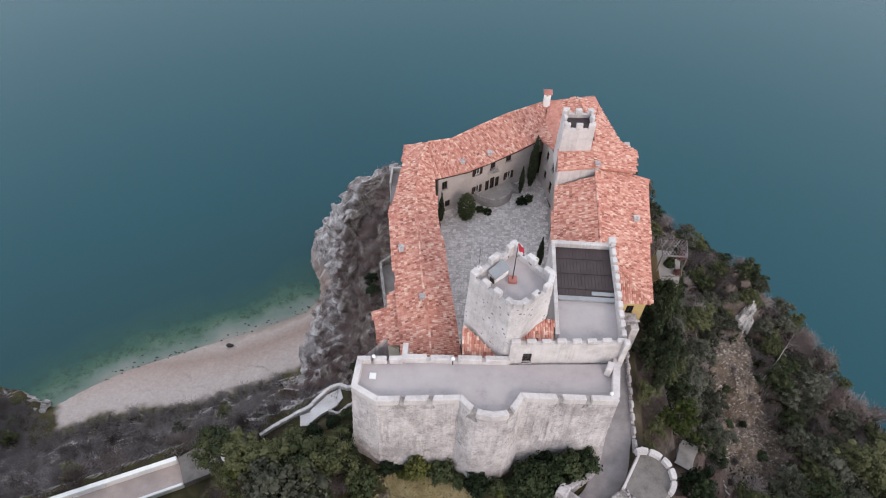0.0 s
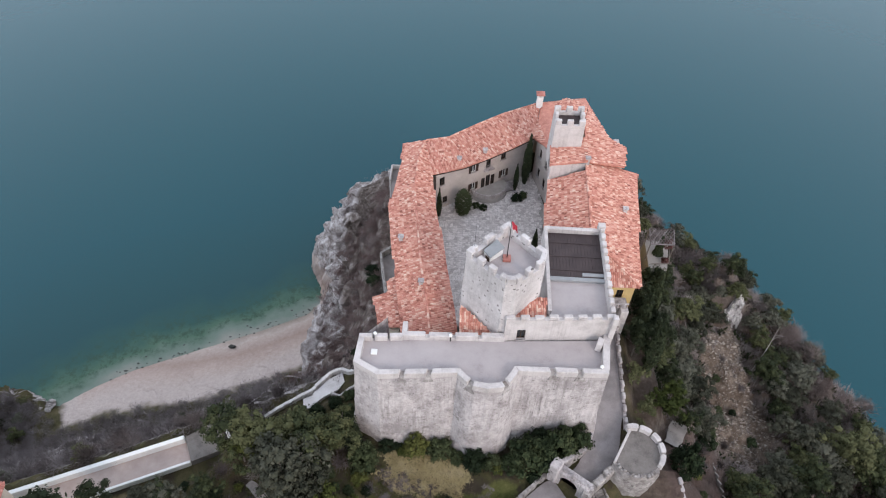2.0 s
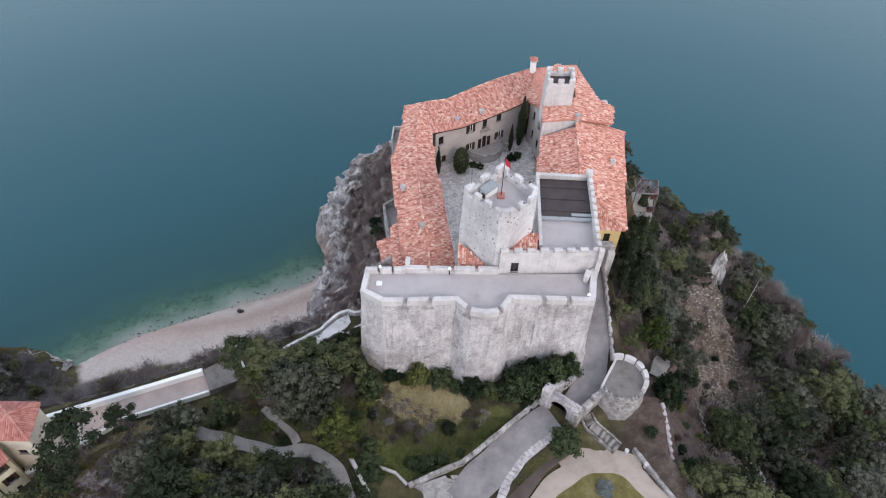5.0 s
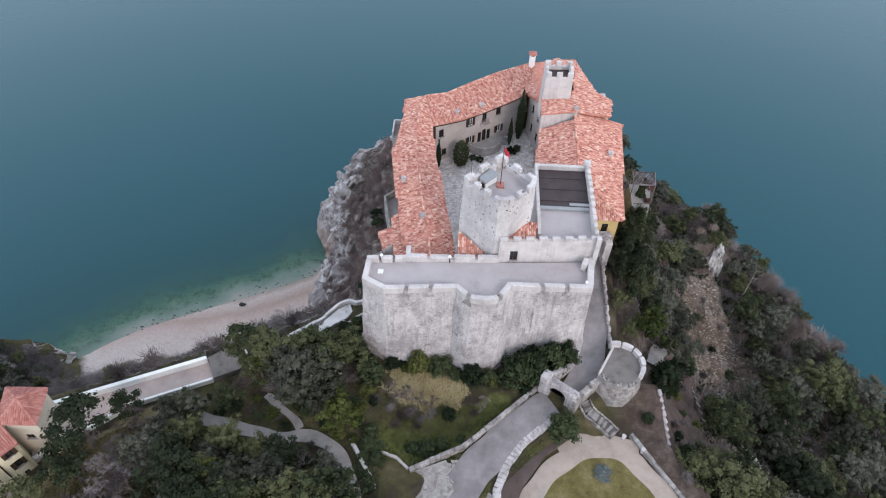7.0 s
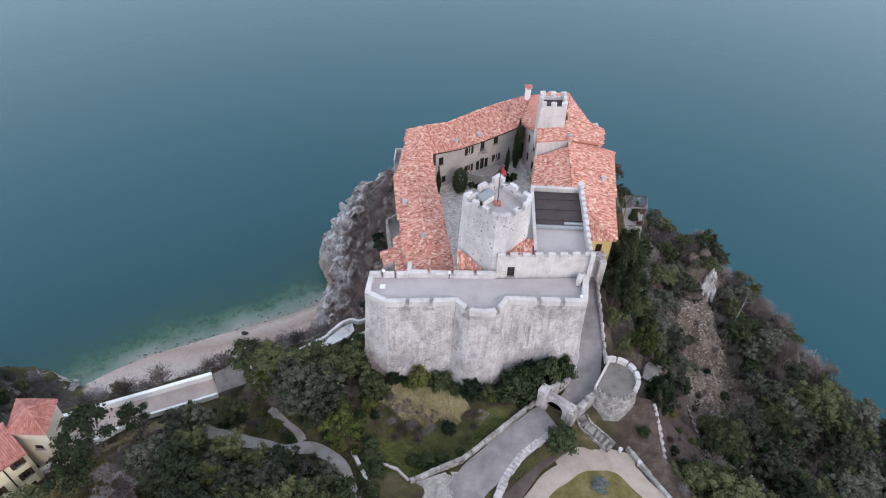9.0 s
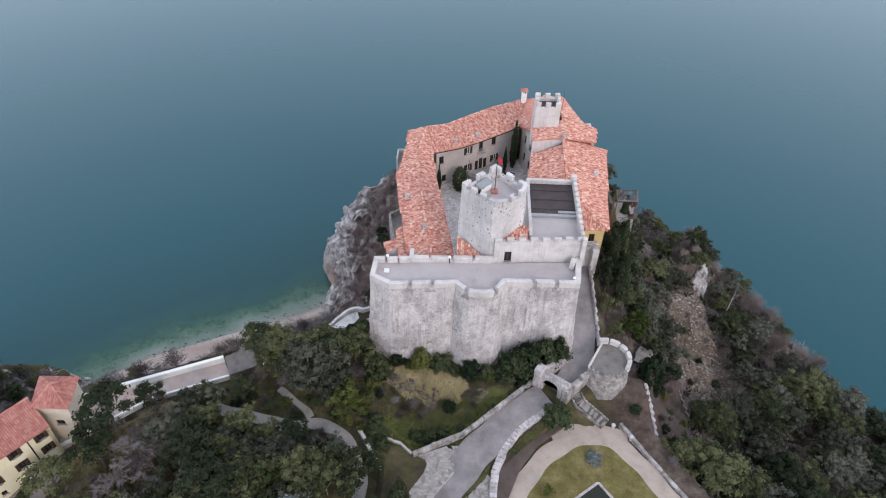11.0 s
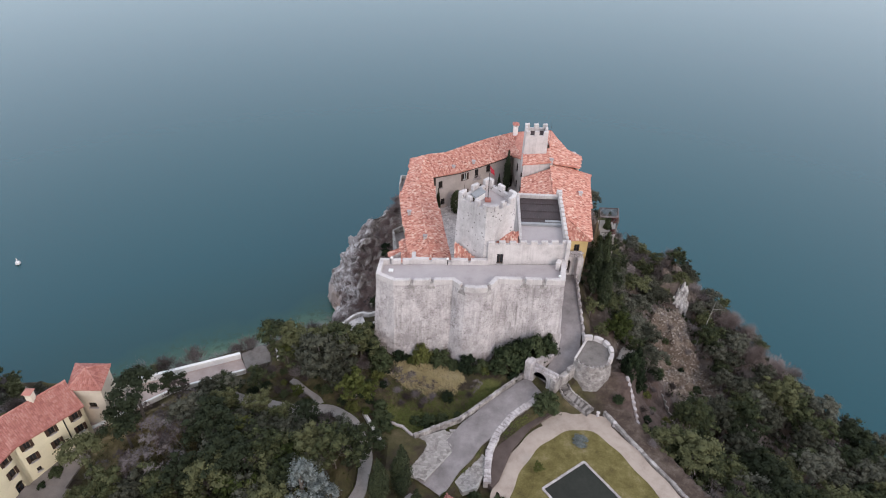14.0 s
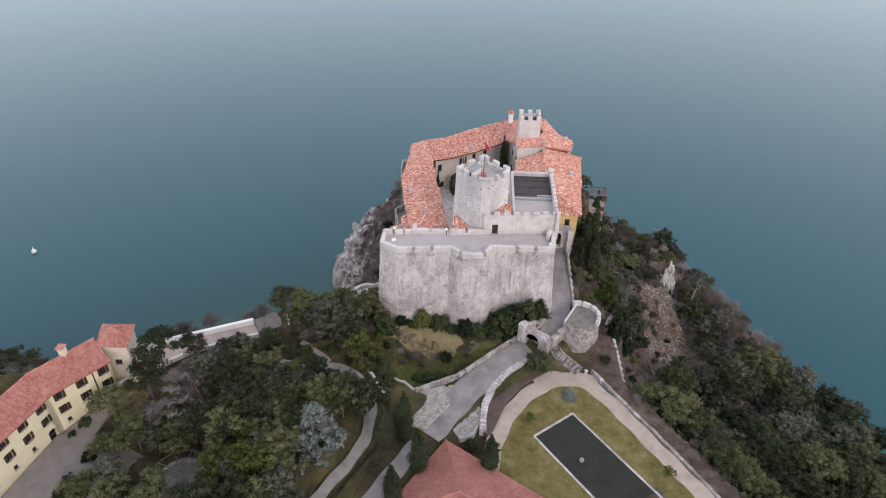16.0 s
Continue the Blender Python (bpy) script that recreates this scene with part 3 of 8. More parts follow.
def land(x, y):
    x, y = np.asarray(x, float), np.asarray(y, float)
    sea, rim = far_from(SHORE, x, y), far_from(RIM, x, y)
    top = 48.4 - 2.6 * np.exp(-((x + 1) ** 2 + (y - 22) ** 2) / 70) + 1.2 * np.exp(-((x + 18) ** 2 + (y - 21) ** 2) / 60)
    top = top + 0.9 * step(40, 50, y)
    top = pad(top, x, y, 20, 10, 15, 19, 46.0)
    top = pad(top, x, y, 27, -2, 13, 17, 46.0)
    top = pad(top, x, y, 4, -4, 10, 15, 44.6)
    top = pad(top, x, y, -56, 2, 12, 22, 44.4)
    top = pad(top, x, y, -46, -2, 8, 14, 44.8)
    top = pad(top, x, y, -35.5, -1, 5, 9, 45.2)
    top = pad(top, x, y, -40, 26, 3, 8, 46.6)
    top = top + (value_noise(x, y, 7.0, 3) - 0.5) * 0.5 * (1 - step(-6, -2, -np.hypot(x - 20, y - 8) / 3))
    f = np.clip(rim, 0, None) / np.maximum(np.clip(rim, 0, None) + np.clip(-sea, 0, None), 0.1)
    bay = (1 - step(-32, -27, x)) * (1 - step(78, 90, y))
    bend = np.ones_like(x)
    bend = bend - 0.42 * (1 - step(-14, -8, x)) * step(80, 96, y)
    bend = bend + (0.9 * (1 - step(58, 70, y)) * step(43, 50, y) + 0.25 * step(70, 76, y) * (1 - step(80, 92, y))) * (1 - step(-17, -13, x)) * step(-40, -34, x)
    h = top * (1 - f) ** bend
    out = np.clip(rim, 0, None)
    strand = on_way(x, y, BEACH)[0]
    strand = np.where(x < -78, np.minimum(strand, 15 - sea), strand)
    pebbles = beach_width(x)
    inland = np.clip(strand - pebbles, 0, None)
    bank = np.where(strand < pebbles, 0.25 * strand, 0.25 * pebbles + (top - 0.25 * pebbles) * (inland / np.maximum(inland + out, 0.1)) ** 1.3)
    h = h + (bank - h) * bay * (out > 0)
    slope = top * (0.36 + 0.64 * np.exp(-(out / 24) ** 0.8)) * np.clip(-sea / 13, 0, 1) ** 0.7
    h = h + (slope - h) * step(8, 26, x) * np.clip(f * 50, 0, 1)
    rough = np.abs(value_noise(x, y, 9, 1) - 0.5) * 2 + np.abs(value_noise(x, y, 4, 5) - 0.5) * 1.0 + np.abs(value_noise(x, y, 1.9, 8) - 0.5) * 0.6
    amount = np.clip(f * 5, 0, 1) * np.clip((1 - f) * 6, 0, 1) * (1 - bay * 0.75) * (1 - 0.92 * bay * (1 - step(0, 4, strand - pebbles)))
    crag = 1 - np.abs(value_noise(x + 0.35 * y, y, 5.5, 11) - 0.5) * 2
    crag = crag + 0.6 * (1 - np.abs(value_noise(x, y - 0.4 * x, 2.6, 13) - 0.5) * 2)
    west = (1 - step(-14, -8, x)) * step(40, 54, y)
    h = h + ((rough - 1.0) * 4.0 + (crag - 0.95) * 5.5 * west) * amount
    h = h + 9.0 * np.exp(-((x - 46.5) ** 2 / 25 + (y - 70.5) ** 2 / 14)) * step(66.4, 67.6, y)
    for pts, half in WAYS:
        d, level = on_way(x, y, pts)
        w = 1 - step(half + 0.3, half + 2.2, d)
        h = h * (1 - w) + (level - 0.28) * w
    h = np.where(sea > 0, -0.14 * sea, np.maximum(h, 0.1 * np.minimum(-sea, 6)))
    return h


def height(x, y):
    return float(land(np.array([x]), np.array([y]))[0])


def spread(edges):
    return np.concatenate([np.arange(a, b, s) for a, b, s in edges])


gx = spread([(-420, -130, 12), (-130, -100, 2.6), (-100, -40, 0.9), (-40, -8, 0.45), (-8, 92, 0.9), (92, 150, 3), (150, 240, 15)])
gy = spread([(-430, -60, 12), (-60, -8, 2.5), (-8, 44, 0.9), (44, 118, 0.5), (118, 126, 0.9), (126, 150, 4)])
GX, GY = np.meshgrid(gx, gy)
GZ = land(GX.ravel(), GY.ravel())
nx, ny = len(gx), len(gy)
gv = np.column_stack([GX.ravel(), GY.ravel(), GZ])
# ribs and clefts that push the sea cliff in and out
cleft = np.clip((far_from(RIM, gv[:, 0], gv[:, 1]) - 1.0) / 4, 0, 1) * (1 - step(-15, -11, gv[:, 0])) * step(46, 56, gv[:, 1]) * np.clip((gv[:, 2] - 0.3) / 2, 0, 1)
lean_ = gv[:, 1] + 0.4 * gv[:, 0]
rib = (np.abs(value_noise(lean_, gv[:, 2] * 0.35, 3.2, 21) - 0.5) * 2 - 0.5) * 2.6 + (np.abs(value_noise(lean_ + 0.3 * gv[:, 2], gv[:, 2] * 0.5, 1.3, 23) - 0.5) * 2 - 0.5) * 1.5
ledge = (value_noise(gv[:, 2] + 0.25 * lean_, lean_ * 0.3, 2.2, 27) - 0.5) * 2.0
gv[:, 0] -= cleft * (rib + ledge)
gv[:, 1] += cleft * (value_noise(gv[:, 0], gv[:, 2] * 0.6, 2.0, 29) - 0.5) * 2.2
gi = np.arange(nx * ny).reshape(ny, nx)
gf = np.stack([gi[:-1, :-1], gi[:-1, 1:], gi[1:, 1:], gi[1:, :-1]], -1).reshape(-1, 4)


def ground_material():
    """Rock where it is steep, pebbles by the water, winter grass and leaf litter above."""
    m = bpy.data.materials.new("rock_earth_and_grass")
    m.use_nodes = True
    n, l = m.node_tree.nodes, m.node_tree.links
    bsdf = n["Principled BSDF"]
    geo = n.new("ShaderNodeNewGeometry")
    split = n.new("ShaderNodeSeparateXYZ")
    l.new(geo.outputs["Position"], split.inputs[0])
    facing = n.new("ShaderNodeSeparateXYZ")
    l.new(geo.outputs["True Normal"], facing.inputs[0])

    def noise_tex(scale, detail=8, rough=0.62):
        t = n.new("ShaderNodeTexNoise")
        t.inputs["Scale"].default_value, t.inputs["Detail"].default_value, t.inputs["Roughness"].default_value = scale, detail, rough
        l.new(geo.outputs["Position"], t.inputs["Vector"])
        return t.outputs["Fac"]

    def ramp(fac, stops):
        r = n.new("ShaderNodeValToRGB")
        e = r.color_ramp.elements
        while len(e) < len(stops):
            e.new(0.5)
        for el, (p, c) in zip(e, stops):
            el.position, el.color = p, (*c, 1)
        l.new(fac, r.inputs[0])
        return r.outputs[0]

    def mix(a, b, fac):
        x = n.new("ShaderNodeMix")
        x.data_type = "RGBA"
        l.new(fac, x.inputs["Factor"])
        l.new(a, x.inputs["A"])
        l.new(b, x.inputs["B"])
        return x.outputs["Result"]

    def math_node(op, a, b, clamp=False):
        x = n.new("ShaderNodeMath")
        x.operation, x.use_clamp = op, clamp
        for s, v in zip(x.inputs, (a, b)):
            if isinstance(v, (int, float)):
                s.default_value = v
            else:
                l.new(v, s)
        return x.outputs[0]

    def band(value, a, b):
        r = n.new("ShaderNodeMapRange")
        r.interpolation_type = "SMOOTHSTEP"
        l.new(value, r.inputs["Value"])
        r.inputs["From Min"].default_value, r.inputs["From Max"].default_value = a, b
        return r.outputs["Result"]

    rock = ramp(noise_tex(0.55, 10, 0.7), [(0.30, (0.10, 0.08, 0.076)), (0.40, (0.26, 0.225, 0.22)), (0.52, (0.47, 0.43, 0.425)), (0.66, (0.66, 0.62, 0.615))])
    earth = ramp(noise_tex(0.28), [(0.34, (0.034, 0.027, 0.02)), (0.46, (0.055, 0.044, 0.029)), (0.54, (0.066, 0.06, 0.027)), (0.64, (0.10, 0.083, 0.045)), (0.75, (0.15, 0.125, 0.075))])
    scree = ramp(noise_tex(0.4, 10, 0.75), [(0.35, (0.045, 0.032, 0.026)), (0.5, (0.085, 0.062, 0.05)), (0.62, (0.14, 0.112, 0.092)), (0.74, (0.24, 0.205, 0.175))])
    grain = ramp(noise_tex(1.4, 12, 0.75), [(0.3, (0.42, 0.36, 0.335)), (0.7, (0.56, 0.50, 0.475))])
    line = n.new("ShaderNodeAttribute")
    line.attribute_name = "strand"
    drift = math_node("MULTIPLY", math_node("ADD", line.outputs["Fac"], math_node("MULTIPLY", noise_tex(0.12, 5), 4.0)), 1 / 18)
    tide = ramp(drift, [(0.10, (0.55, 0.53, 0.47)), (0.22, (0.92, 0.86, 0.82)), (0.40, (0.74, 0.63, 0.57)), (0.55, (0.90, 0.80, 0.75)), (0.75, (1.0, 0.96, 0.94))])
    product = n.new("ShaderNodeMix")
    product.data_type, product.blend_type = "RGBA", "MULTIPLY"
    product.inputs["Factor"].default_value = 1.0
    l.new(grain, product.inputs["A"])
    l.new(tide, product.inputs["B"])
    pebble = product.outputs["Result"]
    wobble = noise_tex(0.35, 6)
    steep = math_node("ADD", facing.outputs["Z"], math_node("MULTIPLY", math_node("SUBTRACT", wobble, 0.5), 0.5))
    soil = mix(earth, scree, band(math_node("ADD", split.outputs["X"], math_node("MULTIPLY", wobble, 10.0)), 25.0, 30.0))
    east = math_node("MULTIPLY", band(split.outputs["X"], 16.0, 26.0), 0.88)
    wild = n.new("ShaderNodeAttribute")
    wild.attribute_name = "wild"
    tame = math_node("SUBTRACT", 1.0, wild.outputs["Fac"])
    colour = mix(rock, soil, math_node("MAXIMUM", math_node("MAXIMUM", band(steep, 0.66, 0.84), east), tame))
    for key, stops in (("slip", [(0.34, (0.055, 0.040, 0.031)), (0.48, (0.105, 0.078, 0.060)), (0.58, (0.165, 0.130, 0.105)), (0.72, (0.26, 0.22, 0.188))]), ("dug", [(0.35, (0.062, 0.043, 0.037)), (0.65, (0.125, 0.09, 0.078))]),
                       ("grass", [(0.35, (0.055, 0.062, 0.02)), (0.5, (0.095, 0.10, 0.032)), (0.66, (0.15, 0.14, 0.06))]), ("open", [(0.35, (0.10, 0.08, 0.045)), (0.5, (0.165, 0.138, 0.07)), (0.66, (0.25, 0.205, 0.135))]),
                       ("crag", [(0.33, (0.10, 0.08, 0.073)), (0.42, (0.25, 0.21, 0.197)), (0.52, (0.42, 0.378, 0.368)), (0.63, (0.66, 0.625, 0.62))]),
                       ("heath", [(0.34, (0.055, 0.042, 0.036)), (0.46, (0.125, 0.098, 0.086)), (0.57, (0.23, 0.192, 0.175)), (0.68, (0.48, 0.44, 0.425))])):
        share = n.new("ShaderNodeAttribute")
        share.attribute_name = key
        ragged = math_node("ADD", share.outputs["Fac"], math_node("MULTIPLY", math_node("SUBTRACT", wobble, 0.5), 1.2))
        colour = mix(colour, ramp(noise_tex(0.7, 12, 0.75), stops), band(ragged, 0.35, 0.65))
    strand = n.new("ShaderNodeAttribute")
    strand.attribute_name = "strand"
    far = math_node("ADD", strand.outputs["Fac"], math_node("MULTIPLY", wobble, 5.0))
    colour = mix(colour, pebble, band(far, 19.0, 16.5))
    l.new(colour, bsdf.inputs["Base Color"])
    bsdf.inputs["Roughness"].default_value = 0.95
    bsdf.inputs["Specular IOR Level"].default_value = 0.2
    b = n.new("ShaderNodeBump")
    b.inputs["Strength"].default_value, b.inputs["Distance"].default_value = 0.8, 0.5
    l.new(noise_tex(0.9, 12, 0.72), b.inputs["Height"])
    l.new(b.outputs[0], bsdf.inputs["Normal"])
    return m


M["ground"] = ground_material()
me = mesh_of("ground", gv, gf, [M["ground"]])
strand = on_way(gv[:, 0], gv[:, 1], BEACH)[0] + 16.5 - beach_width(gv[:, 0]) + 3 * np.clip(gv[:, 2] - 4.6, 0, None) + 2 * np.clip(-77 - gv[:, 0], 0, None)
me.attributes.new("strand", "FLOAT", "POINT").data.foreach_set("value", strand.astype(np.float32))
me.attributes.new("wild", "FLOAT", "POINT").data.foreach_set("value", np.clip(far_from(RIM, gv[:, 0], gv[:, 1]) / 3, 0, 1).astype(np.float32))
for key, poly in (("slip", SCREE), ("dug", SOIL), ("grass", GRASS), ("open", OPEN), ("crag", CLIFF), ("heath", HEATH)):
    me.attributes.new(key, "FLOAT", "POINT").data.foreach_set("value", np.clip(0.5 - far_from(poly, gv[:, 0], gv[:, 1]) / 3, 0, 1).astype(np.float32))
tagged(new("ground", me), "limestone headland with scrub, bare earth and pebble beach", "ground", kind="structure")


def sea_material():
    m = bpy.data.materials.new("calm_sea_water")
    m.use_nodes = True
    n, l = m.node_tree.nodes, m.node_tree.links
    bsdf = n["Principled BSDF"]
    depth = n.new("ShaderNodeAttribute")
    depth.attribute_name = "depth"
    geo = n.new("ShaderNodeNewGeometry")
    patch = n.new("ShaderNodeTexNoise")
    patch.inputs["Scale"].default_value, patch.inputs["Detail"].default_value = 0.11, 9
    l.new(geo.outputs["Position"], patch.inputs["Vector"])
    wob = n.new("ShaderNodeMath")
    wob.operation = "MULTIPLY_ADD"
    l.new(patch.outputs["Fac"], wob.inputs[0])
    wob.inputs[1].default_value = 0.22
    l.new(depth.outputs["Fac"], wob.inputs[2])
    r = n.new("ShaderNodeValToRGB")
    e = r.color_ramp.elements
    stops = [(0.10, (0.27, 0.26, 0.22)), (0.15, (0.16, 0.195, 0.155)), (0.21, (0.062, 0.118, 0.07)), (0.29, (0.020, 0.068, 0.054)), (0.44, (0.009, 0.052, 0.058)), (1.0, (0.0055, 0.053, 0.067))]
    while len(e) < len(stops):
        e.new(0.5)
    for el, (p, c) in zip(e, stops):
        el.position, el.color = p, (*c, 1)
    l.new(wob.outputs[0], r.inputs[0])
    tuft = n.new("ShaderNodeTexNoise")
    tuft.inputs["Scale"].default_value, tuft.inputs["Detail"].default_value, tuft.inputs["Roughness"].default_value = 0.5, 9, 0.75
    l.new(geo.outputs["Position"], tuft.inputs["Vector"])
    dark = n.new("ShaderNodeMapRange")
    l.new(tuft.outputs["Fac"], dark.inputs["Value"])
    dark.inputs["From Min"].default_value, dark.inputs["From Max"].default_value = 0.48, 0.6
    zone = n.new("ShaderNodeValToRGB")
    ze = zone.color_ramp.elements
    ze.new(0.5)
    ze.new(0.5)
    for el, (p, v) in zip(ze, ((0.16, 0.0), (0.20, 0.8), (0.28, 0.6), (0.40, 0.0))):
        el.position, el.color = p, (v, v, v, 1)
    l.new(wob.outputs[0], zone.inputs[0])
    both = n.new("ShaderNodeMath")
    both.operation = "MULTIPLY"
    l.new(dark.outputs[0], both.inputs[0])
    l.new(zone.outputs[0], both.inputs[1])
    weeds = n.new("ShaderNodeMix")
    weeds.data_type = "RGBA"
    weeds.inputs["B"].default_value = (0.022, 0.048, 0.022, 1)
    l.new(both.outputs[0], weeds.inputs["Factor"])
    l.new(r.outputs[0], weeds.inputs["A"])
    l.new(weeds.outputs["Result"], bsdf.inputs["Base Color"])
    bsdf.inputs["Roughness"].default_value = 0.16
    bsdf.inputs["IOR"].default_value = 1.48
    bsdf.inputs["Specular Tint"].default_value = (0.66, 0.92, 1.0, 1)
    wave = n.new("ShaderNodeTexNoise")
    wave.inputs["Scale"].default_value, wave.inputs["Detail"].default_value = 0.5, 6
    l.new(geo.outputs["Position"], wave.inputs["Vector"])
    b = n.new("ShaderNodeBump")
    b.inputs["Strength"].default_value, b.inputs["Distance"].default_value = 0.12, 0.15
    l.new(wave.outputs["Fac"], b.inputs["Height"])
    l.new(b.outputs[0], bsdf.inputs["Normal"])
    return m


sx = spread([(-4000, -400, 900), (-400, -140, 20), (-140, 0, 2), (0, 120, 8), (120, 400, 40), (400, 4001, 900)])
sy = spread([(-4000, -400, 900), (-400, 20, 40), (20, 120, 2), (120, 400, 20), (400, 4001, 900)])
SX, SY = np.meshgrid(sx, sy)
si = np.arange(SX.size).reshape(SX.shape)
sf = np.stack([si[:-1, :-1], si[:-1, 1:], si[1:, 1:], si[1:, :-1]], -1).reshape(-1, 4)
me = mesh_of("sea", np.column_stack([SX.ravel(), SY.ravel(), np.zeros(SX.size)]), sf, [sea_material()])
off, _ = on_way(SX.ravel(), SY.ravel(), BEACH)
me.attributes.new("depth", "FLOAT", "POINT").data.foreach_set("value", np.clip(off / 46, 0, 1).astype(np.float32))
tagged(new("sea", me), "calm teal sea, pale green in the shallows", "water", kind="structure")


# ---- castle: courtyard ----
def flat(name, poly, z, thick, mat, label, category):
    bm = bmesh.new()
    prism(bm, poly, z - thick, z)
    return tagged(part(name, bm, mat), label, category, kind="structure")


COURT = 49.7
bm = bmesh.new()
prism(bm, [(-5.0, 70.5), (-6, 60), (-1.5, 36), (12, 38), (13.2, 72), (11.5, 81)], 46.5, COURT)
courtyard = tagged(part("courtyard_pavement", bm, M["mortar"]), "irregular grey flagstone courtyard with weathered joints", "pavement", kind="structure")


def paving(parent, inside, x0, x1, y0, y1, z, size, mat):
    """Uneven flagstones with open joints, laid over a bed."""
    verts, faces = [], []
    nxs, nys = int((x1 - x0) / size), int((y1 - y0) / size)
    cor = {}

    def corner(i, k):
        if (i, k) not in cor:
            cor[i, k] = (x0 + (i + random.uniform(-0.32, 0.32) + 0.5 * (k % 2)) * size, y0 + (k + random.uniform(-0.3, 0.3)) * size)
        return cor[i, k]

    for i in range(nxs):
        for k in range(nys):
            q = [corner(i, k), corner(i + 1, k), corner(i + 1, k + 1), corner(i, k + 1)]
            cx, cy = sum(p[0] for p in q) / 4, sum(p[1] for p in q) / 4
            if not inside(cx, cy):
                continue
            top = z + random.uniform(0.012, 0.05)
            base = len(verts)
            for s, zz in ((0.93, z - 0.02), (0.90, top)):
                verts += [(cx + (p[0] - cx) * s, cy + (p[1] - cy) * s, zz) for p in q]
            faces.append((base + 4, base + 5, base + 6, base + 7))
            faces += [(base + e, base + (e + 1) % 4, base + 4 + (e + 1) % 4, base + 4 + e) for e in range(4)]
    return tagged(part("flagstones", (verts, faces), mat, parent), kind="stuff")


paving(courtyard, lambda x, y: -4.6 < x + (y - 69.5) * 0.14 and x < 12.4 and y < 70.6 + (x + 5) * 0.62, -6, 13, 44, 81, COURT, 0.42, M["cobble"])


# ---- windows ----
def window(parent, p, q, u, z, w, h, mat_frame, shutters=True, arched=False, deep=0.18, name="window"):
    """A casement set back in an opening of the wall p-q, with its pane and open shutters."""
    d = (Vector(q) - Vector(p)).normalized()

    def slab(a, b, z0, z1, out0, out1):
        m = bmesh.new()
        pts = [wall_point(p, q, u + a, 0, out0), wall_point(p, q, u + b, 0, out0), wall_point(p, q, u + b, 0, out1), wall_point(p, q, u + a, 0, out1)]
        prism(m, [(v.x, v.y) for v in pts], z0, z1)
        return m

    frame_mesh = bmesh.new()
    t = 0.09
    for a, b, z0, z1 in ((-w / 2, -w / 2 + t, z - h / 2, z + h / 2), (w / 2 - t, w / 2, z - h / 2, z + h / 2), (-w / 2, w / 2, z + h / 2 - t, z + h / 2), (-w / 2, w / 2, z - h / 2, z - h / 2 + t), (-t / 2, t / 2, z - h / 2, z + h / 2)):
        pts = [wall_point(p, q, u + a, 0, -deep), wall_point(p, q, u + b, 0, -deep), wall_point(p, q, u + b, 0, -deep + 0.06), wall_point(p, q, u + a, 0, -deep + 0.06)]
        prism(frame_mesh, [(v.x, v.y) for v in pts], z0, z1)
    frame_ob = part(name, frame_mesh, mat_frame, parent)
    part("pane", slab(-w / 2, w / 2, z - h / 2, z + h / 2, -deep - 0.05, -deep - 0.02), M["glass"], frame_ob)
    part("sill", slab(-w / 2 - 0.12, w / 2 + 0.12, z - h / 2 - 0.14, z - h / 2, -0.1, 0.12), M["stone"], frame_ob)
    if shutters:
        for side in (-1, 1):
            lo, hi = sorted((side * w / 2, side * (w * 0.95)))
            part("shutter", slab(lo, hi, z - h / 2, z + h / 2, 0.02, 0.08), M["wood"], frame_ob, "dark wooden shutter, open")
    return frame_ob


def opening(u, z, w, h):
    return (u - w / 2, u + w / 2, z - h / 2, z + h / 2)


# ---- castle: back wing ----
EAVE = 58.0
back_wing = thing("castle_back_wing", "pale two-storey castle wing with clay tile roof and shuttered windows", "castle wing")
P, Q = (-4.6, 70.35), (10.9, 80.75)
wins = [(1.1, 55.5, 0.95, 1.6, False), (6.9, 55.7, 0.95, 1.55, True), (9.8, 55.6, 0.9, 2.1, False), (12.7, 56.0, 1.0, 1.6, False), (1.7, 51.3, 0.9, 1.4, False), (7.0, 51.8, 0.95, 1.5, True), (13.0, 52.1, 0.95, 1.5, True)]
doors = [(9.0, 51.6, 0.75, 2.2), (9.95, 51.75, 0.85, 2.5), (10.9, 51.6, 0.75, 2.2)]
wall("wall", P, Q, COURT - 1, EAVE - 0.1, 0.6, M["pinkwall"], back_wing, [opening(*w[:4]) for w in wins] + [opening(*w) for w in doors])
for u, z, w, h, s in wins:
    window(back_wing, P, Q, u, z, w, h, M["wood"] if not s else M["white"], s)
for u, z, w, h in doors:
    door = window(back_wing, P, Q, u, z, w, h, M["wood"], False, name="door")
bm = bmesh.new()
for k in range(9):
    a = wall_point(P, Q, 9.0 + k * 0.2, 0, 0.1)
    box(bm, (a.x, a.y), (a.x + 0.05, a.y), 0.05, 54.5, 55.3)
a, b = wall_point(P, Q, 8.9, 0, 0.3), wall_point(P, Q, 10.7, 0, 0.3)
box(bm, (a.x, a.y), (b.x, b.y), 0.6, 54.35, 54.5)
part("balcony", bm, M["stone"], back_wing, "small stone balcony with balusters")
outer = [(-10.3, 76.6), (-6.6, 75.9), (-3.0, 76.9), (1.2, 80.4), (5.6, 83.7), (11.7, 87.2)]
bm = bmesh.new()
for a, b in zip(outer, outer[1:]):
    box(bm, a, b, 0.7, 40, 57.7 if a[0] < -4 else 58.6, -0.35)
part("outer_wall", bm, M["cream"], back_wing)
inner = [(-5.2, 69.6), (-0.2, 71.75), (3.9, 74.5), (7.4, 77.1), (10.8, 79.9)]
